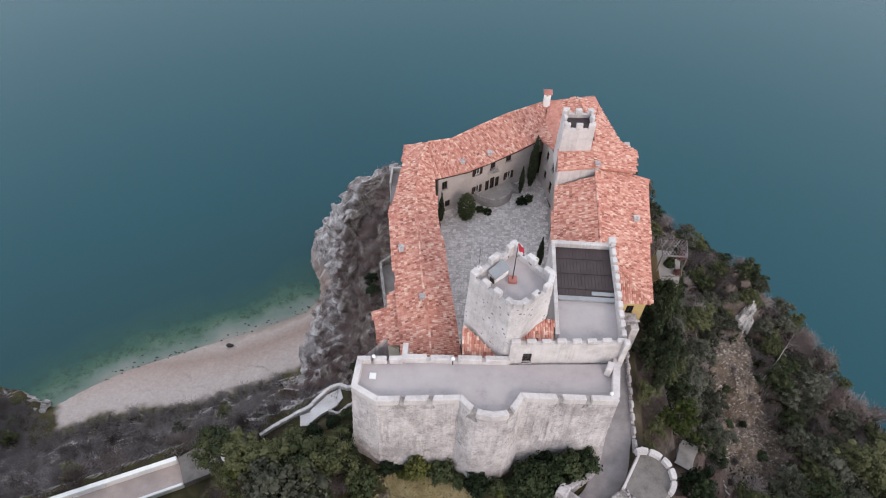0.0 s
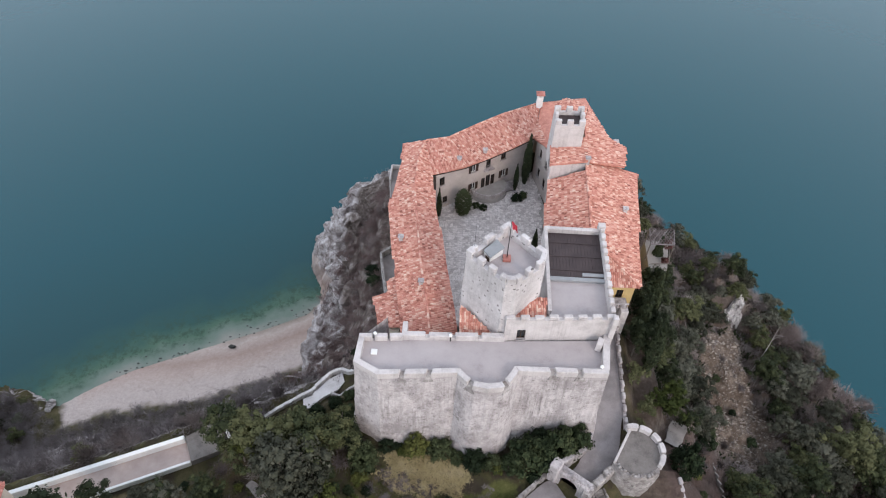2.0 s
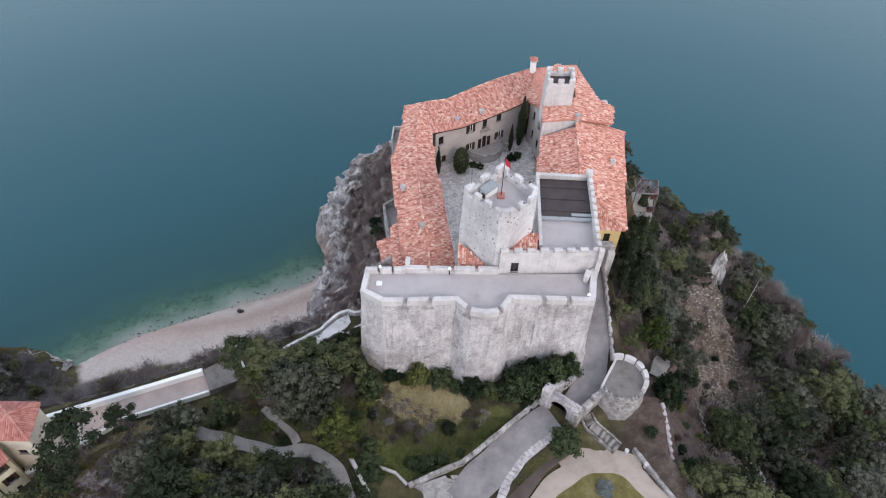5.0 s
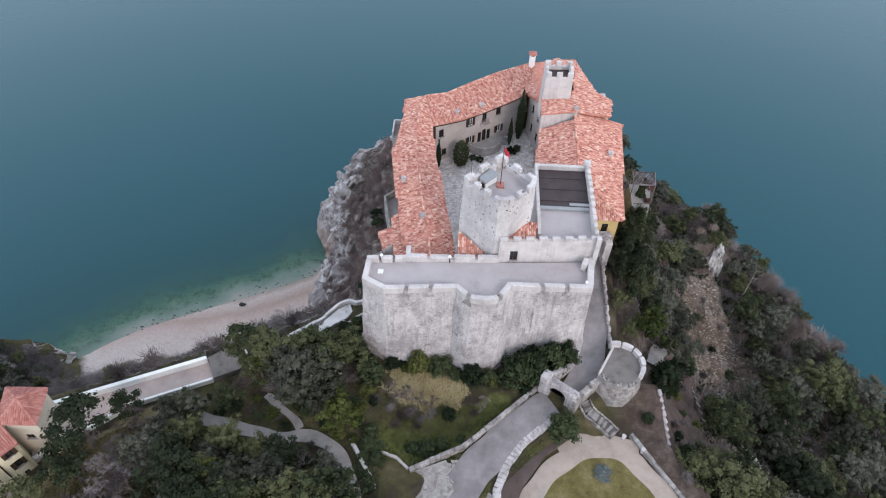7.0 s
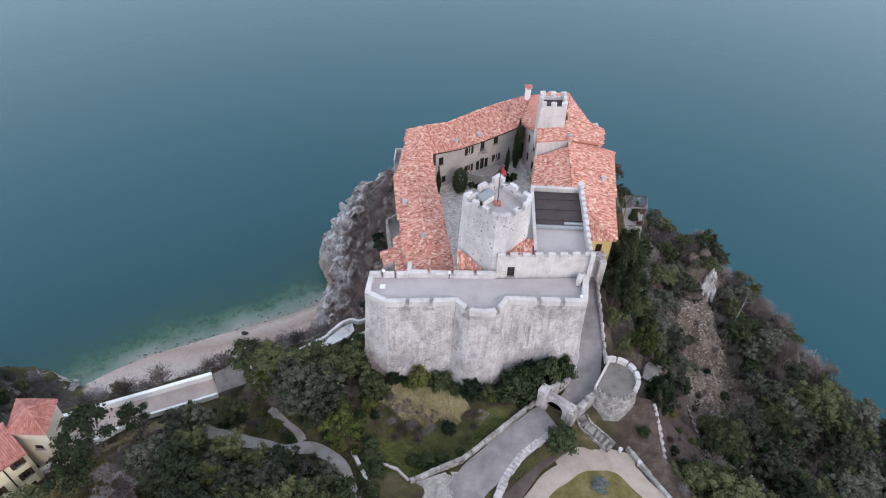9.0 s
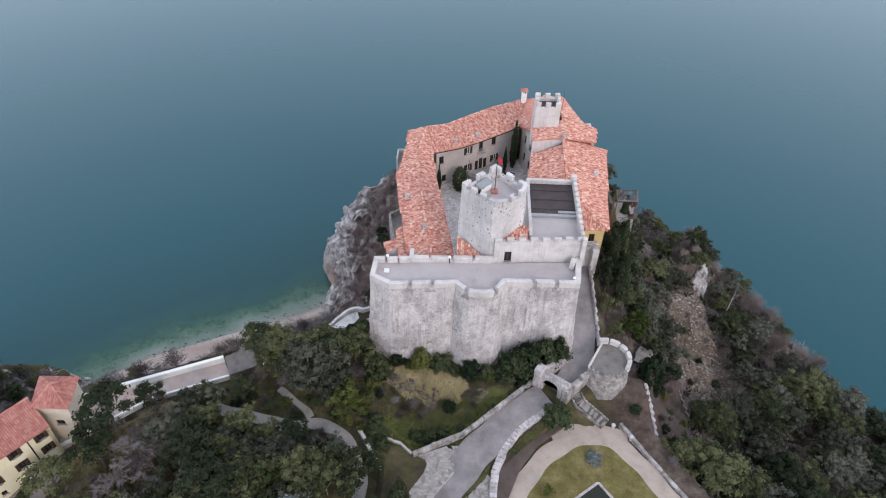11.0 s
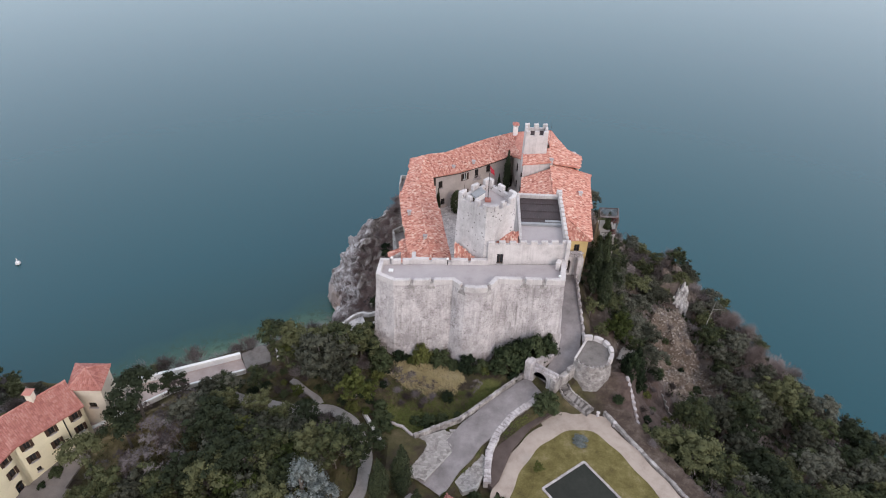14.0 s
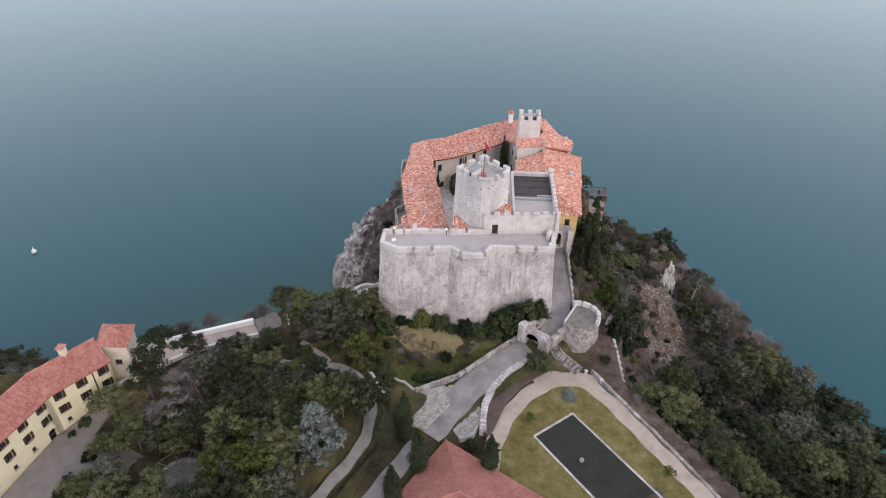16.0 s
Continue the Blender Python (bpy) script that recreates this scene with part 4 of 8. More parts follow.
hi = [(-6.6, 76.1, 59.3), (-3.0, 77.1, 59.35), (1.2, 80.6, 59.35), (5.6, 83.9, 59.35), (11.9, 87.4, 59.5)]
for i in range(4):
    a, b = inner[i], inner[i + 1]
    roof_face(back_wing, [(a[0], a[1], EAVE), (b[0], b[1], EAVE), hi[i + 1], hi[i]], M["tile"])
for a, b in zip(hi, hi[1:]):
    ridge_cap(back_wing, a, b, M["tile"])
part("gutter", (lambda m: ([box(m, a, b, 0.16, EAVE - 0.3, EAVE - 0.16) for a, b in zip(inner, inner[1:])], m)[1])(bmesh.new()), M["iron"], back_wing)

# ---- castle: left wing ----
left_wing = thing("castle_long_wing", "long low castle wing with bent clay tile roof", "castle wing")
out_e = [(-10.4, 76.7), (-10.1, 71.3), (-11.1, 62.0), (-8.9, 50.4), (-7.5, 43.0), (-7.1, 38.7)]
ridge = [(-6.7, 76.0), (-7.5, 72.0), (-7.5, 65.0), (-5.5, 50.5), (-4.1, 43.5), (-3.5, 38.8)]
in_e = [(-5.2, 69.6), (-5.2, 69.6), (-4.2, 62.5), (-2.0, 51.0), (-0.75, 44.0), (0.05, 39.0)]
RZ = 59.35
for i in range(5):
    a, b, c, d = out_e[i], out_e[i + 1], ridge[i + 1], ridge[i]
    roof_face(left_wing, [(*a, EAVE), (*b, EAVE), (*c, RZ), (*d, RZ)], M["tile"])
    a, b, c, d = in_e[i], in_e[i + 1], ridge[i + 1], ridge[i]
    ring = [(*a, EAVE), (*b, EAVE), (*c, RZ), (*d, RZ)]
    roof_face(left_wing, ring if a != b else ring[1:], M["tile"])
    ridge_cap(left_wing, (*ridge[i], RZ), (*ridge[i + 1], RZ), M["tile"])
for i in range(5):
    wall("wall", (out_e[i][0] + 0.4, out_e[i][1]), (out_e[i + 1][0] + 0.4, out_e[i + 1][1]), 38, EAVE - 0.1, 0.5, M["cream"], left_wing,
         [opening(4.0, 55.2, 0.9, 1.3), opening(8.0, 55.2, 0.9, 1.3)] if i == 2 else ())
    if i == 2:
        for u in (4.0, 8.0):
            window(left_wing, (out_e[i][0] + 0.4, out_e[i][1]), (out_e[i + 1][0] + 0.4, out_e[i + 1][1]), u, 55.2, 0.9, 1.3, M["wood"], False)
for i in range(1, 5):
    wall("wall", (in_e[i + 1][0] - 0.35, in_e[i + 1][1]), (in_e[i][0] - 0.35, in_e[i][1]), COURT - 1, EAVE - 0.1, 0.5, M["pinkwall"], left_wing)

# lower lean-to roofs and walled terrace on the cliff side
lean_to = thing("lean_to", "low lean-to with clay tile roof against the wing", "outbuilding")
roof_face(lean_to, [(-11.5, 46.9, 56.3), (-10.3, 42.2, 56.3), (-7.4, 41.6, 57.4), (-8.1, 47.8, 57.4)], M["tile"])
roof_face(lean_to, [(-9.8, 49.2, 57.0), (-9.3, 47.2, 57.0), (-7.9, 47.0, 57.5), (-8.5, 50.0, 57.5)], M["tile"])
bm = bmesh.new()
prism(bm, [(-11.2, 46.6), (-10.1, 42.4), (-7.6, 41.8), (-8.1, 47.4)], 42, 56.0)
part("wall", bm, M["cream"], lean_to)
flat("cliff_terrace", [(-11.6, 56.6), (-10.1, 49.8), (-8.6, 49.8), (-10.0, 58.0)], 53.0, 8, M["asphalt"], "small grey walled terrace beside the wing", "terrace")
bm = bmesh.new()
for a, b in (((-11.8, 56.8), (-10.2, 49.5)), ((-11.8, 56.8), (-10.2, 58.4))):
    box(bm, a, b, 0.3, 44, 53.9)
tagged(part("terrace_wall", bm, M["rubble"]), "rubble parapet of the cliff terrace", "wall")
flat("side_walk", [(-12.0, 74.6), (-10.4, 74.6), (-10.6, 66.2), (-11.5, 66.2)], 54.2, 12, M["asphalt"], "narrow walk outside the wing", "terrace")
bm = bmesh.new()
for a, b in (((-12.0, 74.8), (-12.0, 71.4)), ((-12.0, 74.8), (-10.4, 74.8))):
    box(bm, a, b, 0.25, 50, 55.0)
tagged(part("walk_parapet", bm, M["plaster"]), "white parapet of the narrow walk", "parapet")

# ---- castle: right wing ----
right_wing = thing("castle_main_wing", "broad castle wing with mottled clay tile roof", "castle wing")
E2, R2 = 59.5, 62.0
roof_face(right_wing, [(10.6, 52.4, E2), (17.0, 52.4, R2), (17.0, 54.4, R2), (17.4, 68.0, R2), (12.1, 68.0, E2)], M["tile"])
roof_face(right_wing, [(23.1, 48.4, E2), (25.8, 70.6, E2), (17.5, 70.6, R2), (17.0, 54.4, R2)], M["tile"])
roof_face(right_wing, [(16.4, 48.4, E2), (23.1, 48.4, E2), (17.0, 54.4, R2), (16.4, 54.0, R2 - 0.1)], M["tile"])
ridge_cap(right_wing, (23.1, 48.4, E2), (17.0, 54.4, R2), M["tile"])
ridge_cap(right_wing, (17.0, 54.4, R2), (17.5, 70.0, R2), M["tile"])
# raised part round the watch turret
bm = bmesh.new()
prism(bm, [(12.2, 68.0), (17.4, 68.9), (17.4, 70.5), (12.4, 70.5)], 58, 62.4)
part("raised_wall", bm, M["plaster"], right_wing)
roof_face(right_wing, [(12.0, 68.0, 62.5), (17.6, 68.9, 62.9), (17.6, 74.5, 62.9), (12.4, 72.6, 62.5)], M["tile"])
roof_face(right_wing, [(17.5, 69.0, 62.7), (23.4, 69.9, 61.3), (24.3, 74.6, 61.2), (18.0, 78.0, 62.3)], M["tile"])
roof_face(right_wing, [(24.3, 74.6, 60.6), (21.9, 77.4, 60.4), (19.9, 90.4, 58.7), (16.5, 87.5, 60.2), (18.0, 78.0, 62.0)], M["tile"])
roof_face(right_wing, [(10.8, 79.6, 58.0), (12.6, 75.5, 59.6), (18.0, 78.0, 62.0), (16.5, 87.5, 60.2), (12.0, 87.3, 59.6)], M["tile"])
roof_face(right_wing, [(12.0, 87.3, 59.5), (16.5, 87.5, 60.2), (19.9, 90.4, 58.7)], M["tile"])
ridge_cap(right_wing, (18.0, 78.0, 62.2), (16.5, 87.5, 60.4), M["tile"])
ridge_cap(right_wing, (17.5, 69.0, 62.8), (18.0, 78.0, 62.3), M["tile"])
for i, (a, b) in enumerate((((11.0, 79.9), (12.9, 73.6)), ((12.8, 73.2), (11.1, 52.5)))):
    ops = [opening(2.2, 56.4, 0.9, 1.7), opening(2.4, 52.6, 0.9, 1.7), opening(4.8, 56.4, 0.9, 1.7), opening(4.9, 52.4, 0.9, 1.8)] if i == 0 else [opening(3.0, 56.5, 0.9, 1.6), opening(6.5, 56.5, 0.9, 1.6), opening(6.0, 51.2, 1.6, 2.8)]
    wall("court_wall", (a[0] + 0.3, a[1]), (b[0] + 0.3, b[1]), COURT - 1, 59.3 if i else 58.6, 0.5, M["pinkwall"], right_wing, ops)
    for o in ops:
        window(right_wing, (a[0] + 0.3, a[1]), (b[0] + 0.3, b[1]), (o[0] + o[1]) / 2, (o[2] + o[3]) / 2, o[1] - o[0], o[3] - o[2], M["wood"], False)
wall("wall", (22.7, 48.9), (25.3, 70.3), 38, E2 - 0.1, 0.6, M["yellow"], right_wing)
for a, b in (((25.3, 70.3), (23.6, 70.3)), ((23.6, 70.3), (23.9, 74.3)), ((23.9, 74.3), (21.6, 77.2)), ((21.6, 77.2), (19.6, 90.0)), ((19.6, 90.0), (11.8, 87.0))):
    wall("wall", a, b, 38, 59.2 if a[1] < 72 else (60.2 if a[1] < 77 else 58.3), 0.5, M["cream"], right_wing)
# ochre gable over the gateway
FP, FQ = (17.5, 48.7), (22.7, 48.9)
wall("facade", FP, FQ, 48, E2 - 0.1, 0.6, M["yellow"], right_wing, [opening(3.4, 57.4, 0.9, 1.7)])
window(right_wing, FP, FQ, 3.4, 57.4, 0.9, 1.7, M["wood"], False)

# ---- roof furniture ----
def chimney(x, y, z0, z1, w, mat_body, label):
    c = thing("chimney", label, "chimney")
    block("shaft", (x - w / 2, y), (x + w / 2, y), w, z0, z1, mat_body, c)
    for k in (-1, 1):
        block("pier", (x + k * w * 0.4 - 0.1, y), (x + k * w * 0.4 + 0.1, y), w, z1, z1 + 0.45, mat_body, c, bevel=0.02)
    bm = bmesh.new()
    a = w * 0.72
    base = [bm.verts.new((x + i * a, y + k * a, z1 + 0.45)) for i, k in ((-1, -1), (1, -1), (1, 1), (-1, 1))]
    tip = bm.verts.new((x, y, z1 + 0.45 + w * 0.55))
    bm.faces.new(base[::-1])
    for i in range(4):
        bm.faces.new((base[i], base[(i + 1) % 4], tip))
    part("cap", bm, M["redtile"], c, "red tile chimney cap")
    return c


chimney(11.6, 86.6, 57, 61.4, 1.0, M["white"], "tall white chimney with red tile cap")
for x, y, z in ((17.6, 69.2, 63.3), (22.6, 61.5, 60.9), (-8.6, 55.3, 59.3), (-5.2, 47.2, 59.9), (17.0, 75.5, 63.2), (-1.2, 73.0, 58.8), (2.8, 75.2, 58.9), (22.9, 76.0, 61.2)):
    c = thing("roof_vent", "small pale masonry roof vent with slab", "roof vent", group="roof vents")
    block("shaft", (x - 0.28, y), (x + 0.28, y), 0.5, z - 1.4, z, M["plaster"], c)
    block("slab", (x - 0.4, y), (x + 0.4, y), 0.75, z, z + 0.1, M["stone"], c, bevel=0.02)

# ---- watch turret ----
turret = thing("watch_turret", "small square white crenellated turret above the roofs", "tower")
sq = [(12.45, 72.0), (16.8, 72.2), (16.9, 76.0), (12.5, 75.8)]
bm = bmesh.new()
prism(bm, sq, 58.5, 66.0, 0.15)
part("body", bm, M["plaster"], turret)
for i in range(4):
    a, b = sq[i], sq[(i + 1) % 4]
    block("parapet", a, b, 0.5, 66.0, 66.6, M["plaster"], turret, 0.25, 0.03)
    merlons(turret, a, b, 3, 0.62, 0.5, 66.6, 67.5, M["plaster"], 0.25)
bm = bmesh.new()
prism(bm, [along(along(sq[i], sq[(i + 2) % 4], 0.12), sq[i], 0) for i in range(4)], 66.0, 66.05)
part("floor", bm, M["deck"], turret, "dark brown turret floor")
bm = bmesh.new()
bmesh.ops.create_cone(bm, cap_ends=True, segments=8, radius1=0.04, radius2=0.015, depth=5.0, matrix=pose(18.2, 79.5, 64.0))
tagged(part("roof_aerial", bm, M["iron"]), "thin metal aerial on the roof", "aerial")

# ---- keep ----
KEEP = [(0.2, 41.8), (4.5, 37.9), (5.7, 37.95), (8.7, 40.7), (9.1, 42.3), (4.9, 46.5)]
keep = thing("keep_tower", "whitewashed old stone keep with crenellated top", "tower")
bm = bmesh.new()
prism(bm, KEEP, COURT - 2, 70.6, 0.75)
bmesh.ops.subdivide_edges(bm, edges=bm.edges[:], cuts=14, use_grid_fill=True)
for v in bm.verts:
    if v.co.z < 70.2:
        d = noise.noise(v.co * 0.45) * 0.16 + noise.noise(v.co * 1.7) * 0.05
        v.co.x += d
        v.co.y -= d
part("body", bm, M["keepstone"], keep)
bm = bmesh.new()
cx, cy = sum(p[0] for p in KEEP) / 6, sum(p[1] for p in KEEP) / 6
prism(bm, [along(p, (cx, cy), 0.12) for p in KEEP], 70.5, 70.62)
part("roof_floor", bm, M["concrete"], keep, "grey screed roof floor")
for i, n in enumerate((4, 1, 3, 1, 3, 3)):
    a, b = KEEP[i], KEEP[(i + 1) % 6]
    block("parapet", a, b, 0.55, 70.5, 71.45, M["keepstone"], keep, 0.27, 0.04)
    merlons(keep, a, b, n, 0.62 if n > 1 else 0.8, 0.6, 71.45, 72.4, M["keepstone"], 0.27, n > 1)
hatch = thing("roof_hatch", "white roof hatch with sloping grey lid", "hatch")
bm = bmesh.new()
prism(bm, [(2.2, 42.5, 71.5), (2.9, 41.7, 71.35), (4.3, 42.9, 71.7), (3.6, 43.8, 71.85)], 70.6, 72)
part("housing", bm, M["white"], hatch)
bm = bmesh.new()
slab_between(bm, [(2.1, 42.5, 71.62), (2.9, 41.55, 71.45), (4.45, 42.9, 71.8), (3.6, 43.95, 71.97)], 0.08)
part("lid", bm, M["greyroof"], hatch, "grey sheet lid")
bm = bmesh.new()
prism(bm, [(2.35, 42.05), (2.75, 41.6), (2.8, 41.65), (2.4, 42.1)], 70.65, 71.25)
part("hatch_door", bm, M["wood"], hatch, "small dark hatch door")
flag = thing("flagpole", "tall dark flagpole with a limp red flag", "flagpole")
bm = bmesh.new()
bmesh.ops.create_cone(bm, cap_ends=True, segments=10, radius1=0.06, radius2=0.035, depth=6.2, matrix=pose(4.75, 42.2, 73.6))
part("pole", bm, M["iron"], flag)
block("base", (4.3, 42.2), (5.2, 42.2), 0.9, 70.6, 71.0, M["redtile"], flag, label="stepped brick base")
bm = bmesh.new()
grid = [[bm.verts.new((4.75 + 0.12 * i + 0.02 * k, 42.2 + 0.12 * math.sin(i * 1.3 + k * 0.5), 76.7 - 0.13 * k - 0.12 * i)) for k in range(9)] for i in range(6)]
for i in range(5):
    for k in range(8):
        bm.faces.new((grid[i][k], grid[i + 1][k], grid[i + 1][k + 1], grid[i][k + 1]))
cloth = part("flag", bm, M["red"], flag, "limp red cloth flag")
mod = cloth.modifiers.new("thick", "SOLIDIFY")
mod.thickness = 0.02
bm = bmesh.new()
bmesh.ops.create_cone(bm, cap_ends=True, segments=6, radius1=0.03, radius2=0.012, depth=4.5, matrix=pose(1.1, 42.3, 73.4))
tagged(part("lightning_rod", bm, M["iron"]), "thin lightning rod on the keep", "rod")

# ---- upper terrace ----
upper = thing("upper_terrace", "flat roofed castle block with crenellated parapets", "castle block")
UP = [(5.1, 37.2), (17.4, 38.2), (17.5, 52.3), (10.0, 52.3), (9.9, 39.5), (5.3, 39.2)]
bm = bmesh.new()
prism(bm, [(5.3, 37.75), (16.9, 38.7), (17.0, 52.0), (10.2, 52.0), (10.1, 39.4), (5.4, 38.3)], COURT - 2, 64.9)
part("body", bm, M["plaster"], upper)
bm = bmesh.new()
prism(bm, [(10.2, 38.5), (17.0, 39.0), (17.1, 52.0), (10.3, 52.0)], 64.9, 65.0)
part("floor", bm, M["concrete"], upper, "smooth grey terrace floor")
wall("front_wall", (5.1, 37.2), (17.4, 38.2), 61.5, 65.9, 0.5, M["plaster"], upper, [opening(1.95, 63.2, 1.0, 1.9)])
window(upper, (5.1, 37.2), (17.4, 38.2), 1.95, 63.2, 1.0, 1.9, M["wood"], False, name="door", deep=0.3)
merlons(upper, (5.1, 37.2), (17.4, 38.2), 8, 0.66, 0.5, 65.9, 66.45, M["plaster"], 0.25)
block("parapet", (17.4, 38.2), (17.5, 52.3), 0.55, 64.9, 65.9, M["plaster"], upper, 0.27, 0.03)
merlons(upper, (17.4, 38.9), (17.5, 52.3), 11, 0.66, 0.55, 65.9, 66.55, M["plaster"], 0.27)
block("coping", (17.5, 52.3), (10.0, 52.3), 0.55, 64.9, 66.0, M["plaster"], upper, 0.27, 0.05)
block("coping", (10.0, 52.3), (9.85, 39.0), 0.45, 60.0, 65.9, M["plaster"], upper, 0.22, 0.05)
block("pier", (17.0, 38.0), (17.6, 38.0), 0.7, 61.5, 66.7, M["plaster"], upper)
block("pier", (16.7, 52.2), (17.6, 52.2), 0.8, 64.9, 66.8, M["plaster"], upper)
decking = thing("roof_deck", "dark brown ribbed sheet roof over the terrace", "roof deck")
bm = bmesh.new()
prism(bm, [(10.35, 44.6), (16.95, 44.6), (17.0, 51.7), (10.4, 51.7)], 65.0, 65.35)
part("sheet", bm, M["deck"], decking)
for k in range(17):
    block("rib", (10.6 + k * 0.39, 44.7), (10.6 + k * 0.39, 51.6), 0.06, 65.35, 65.40, M["deck"], decking, bevel=0)
for k in range(3):
    block("batten", (10.4, 45.6 + 2.2 * k), (16.95, 45.6 + 2.2 * k), 0.10, 65.40, 65.45, M["deck"], decking, bevel=0)
block("flashing", (10.35, 44.3), (16.95, 44.3), 0.55, 65.0, 65.42, M["greyroof"], decking, label="grey metal flashing")
block("flashing", (14.3, 45.0), (16.95, 45.0), 0.5, 65.0, 65.5, M["greyroof"], decking, label="grey metal flashing")
low_roof = thing("low_roof", "small clay tile roof at the foot of the keep", "roof")
roof_face(low_roof, [(0.0, 37.1, 61.5), (5.0, 37.3, 61.5), (0.0, 41.0, 63.5)], M["tile"])
roof_face(low_roof, [(5.6, 38.1, 65.4), (9.7, 38.3, 65.4), (9.7, 40.6, 66.2), (7.6, 40.2, 66.1)], M["tile"])

# ---- bastion ----
FLOOR = 62.2
FRONT = [(-11.4, 36.4), (-11.6, 32.6), (-8.8, 31.1), (-0.1, 31.9), (0.8, 31.0), (1.9, 30.35), (3.4, 30.15), (4.9, 30.4), (5.9, 31.3), (6.7, 32.6), (16.7, 32.9)]
bastion = thing("bastion", "massive pale stone bastion with rounded bulge and parapet", "bastion")
ring = FRONT + [(17.2, 37.9), (5.2, 37.0), (-6.5, 36.5)]


def resample(pts, gap):
    out = []
    for a, b in zip(pts, pts[1:]):
        n = max(1, round(math.dist(a, b) / gap))
        out += [along(a, b, i / n) for i in range(n)]
    return out + [pts[-1]]


line = resample([(-8.5, 39.5), *FRONT, (17.3, 38.6)], 0.6)
bm = bmesh.new()
rows = []
for k in range(27):
    z = 44.0 + (FLOOR - 0.02 - 44.0) * k / 26
    out = 1.3 * (1 - k / 26) ** 1.3
    row = []
    for i, p in enumerate(line):
        a, b = line[max(0, i - 2)], line[min(len(line) - 1, i + 2)]
        d = (Vector(b) - Vector(a)).normalized()
        rough = noise.noise(Vector((p[0], p[1], z)) * 0.4) * 0.2 + noise.noise(Vector((p[0], p[1], z)) * 1.7) * (0.08 + 0.35 * (1 - k / 26) ** 3)
        g = out + (rough if k < 26 else 0)
        row.append(bm.verts.new((p[0] + d.y * g, p[1] - d.x * g, z)))
    rows.append(row)
for r0, r1 in zip(rows, rows[1:]):
    for i in range(len(line) - 1):
        bm.faces.new((r0[i], r0[i + 1], r1[i + 1], r1[i]))
part("body", bm, M["stone"], bastion)
bm = bmesh.new()
prism(bm, ring, FLOOR - 0.4, FLOOR + 0.0)
part("floor", bm, M["concrete"], bastion, "smooth grey screed terrace floor")


def inset_line(pts, w):
    """The line moved to its left by w, with mitred corners."""
    out = []
    for i, p in enumerate(pts):
        a, b = Vector(pts[max(0, i - 1)]), Vector(pts[min(len(pts) - 1, i + 1)])
        d0 = (Vector(p) - a).normalized() if i else (b - Vector(p)).normalized()
        d1 = (b - Vector(p)).normalized() if i < len(pts) - 1 else d0
        n = (Vector((-d0.y, d0.x)) + Vector((-d1.y, d1.x))).normalized()
        k = w / max(0.4, n.dot(Vector((-d0.y, d0.x))))
        out.append((p[0] + n.x * k, p[1] + n.y * k))
    return out


INNER = inset_line(FRONT, 0.65)
for i in range(len(FRONT) - 1):
    a, b, c, d = FRONT[i], FRONT[i + 1], INNER[i + 1], INNER[i]
    cuts = [(0, 1)]
    if math.dist(a, b) > 6:
        cuts = [(0, 0.27), (0.335, 0.61), (0.675, 1.0)] if a[0] < 0 else [(0, 0.36), (0.42, 0.66), (0.72, 1.0)]
    elif i in (4, 7):
        cuts = [(0, 0.25), (0.8, 1.0)]
    if len(cuts) > 1:
        for (_, f0), (f1, _) in zip(cuts, cuts[1:]):
            out_ = (Vector(a) - Vector(d)).normalized() * 0.22
            verts = [(*along(a, b, f0), FLOOR + 0.12), (*along(a, b, f1), FLOOR + 0.12)]
            wide = 0.3 / math.dist(a, b)
            low0, low1 = along(a, b, f0 - wide), along(a, b, f1 + wide)
            verts += [(low1[0] + out_.x, low1[1] + out_.y, FLOOR - 0.55), (low0[0] + out_.x, low0[1] + out_.y, FLOOR - 0.55), (*low1, FLOOR - 0.7), (*low0, FLOOR - 0.7)]
            part("splay", (verts, [(0, 3, 2, 1), (3, 5, 4, 2), (0, 5, 3), (1, 2, 4)]), M["rubble"], bastion, "grey stone splay below the embrasure")
            bm = bmesh.new()
            p0, p1, q1, q0 = along(a, b, f0), along(a, b, f1), along(d, c, f1), along(d, c, f0)
            prism(bm, [(*p0, FLOOR + 0.12), (*p1, FLOOR + 0.12), (*q1, FLOOR + 0.5), (*q0, FLOOR + 0.5)], FLOOR - 0.1, FLOOR)
            part("embrasure", bm, M["rubble"], bastion, "sloping dark stone embrasure")
    for f0, f1 in cuts:
        bm = bmesh.new()
        prism(bm, [along(a, b, f0), along(a, b, f1), along(d, c, f1), along(d, c, f0)], FLOOR - 0.1, FLOOR + 0.92)
        if math.dist(a, b) > 6:
            bevelled(bm, 0.06)
        part("parapet", bm, M["plaster"], bastion)
for a, b in (((-11.4, 36.4), (-6.5, 36.8)),):
    merlons(bastion, a, b, 3, 0.9, 0.6, FLOOR, FLOOR + 0.95, M["plaster"], -0.3)
block("parapet", (-6.5, 36.4), (5.2, 36.9), 0.6, FLOOR - 2, FLOOR + 0.45, M["plaster"], bastion, 0.3, 0.04)
merlons(bastion, (-6.5, 36.4), (5.2, 36.9), 4, 0.9, 0.65, FLOOR + 0.45, FLOOR + 0.95, M["plaster"], 0.3)
block("parapet", (-6.3, 36.4), (-6.3, 38.4), 0.6, FLOOR - 2, FLOOR + 0.95, M["plaster"], bastion, 0, 0.05)
block("side_wall", (16.8, 33.4), (17.4, 38.4), 0.8, FLOOR, FLOOR + 0.9, M["plaster"], bastion, 0.4, 0.06)
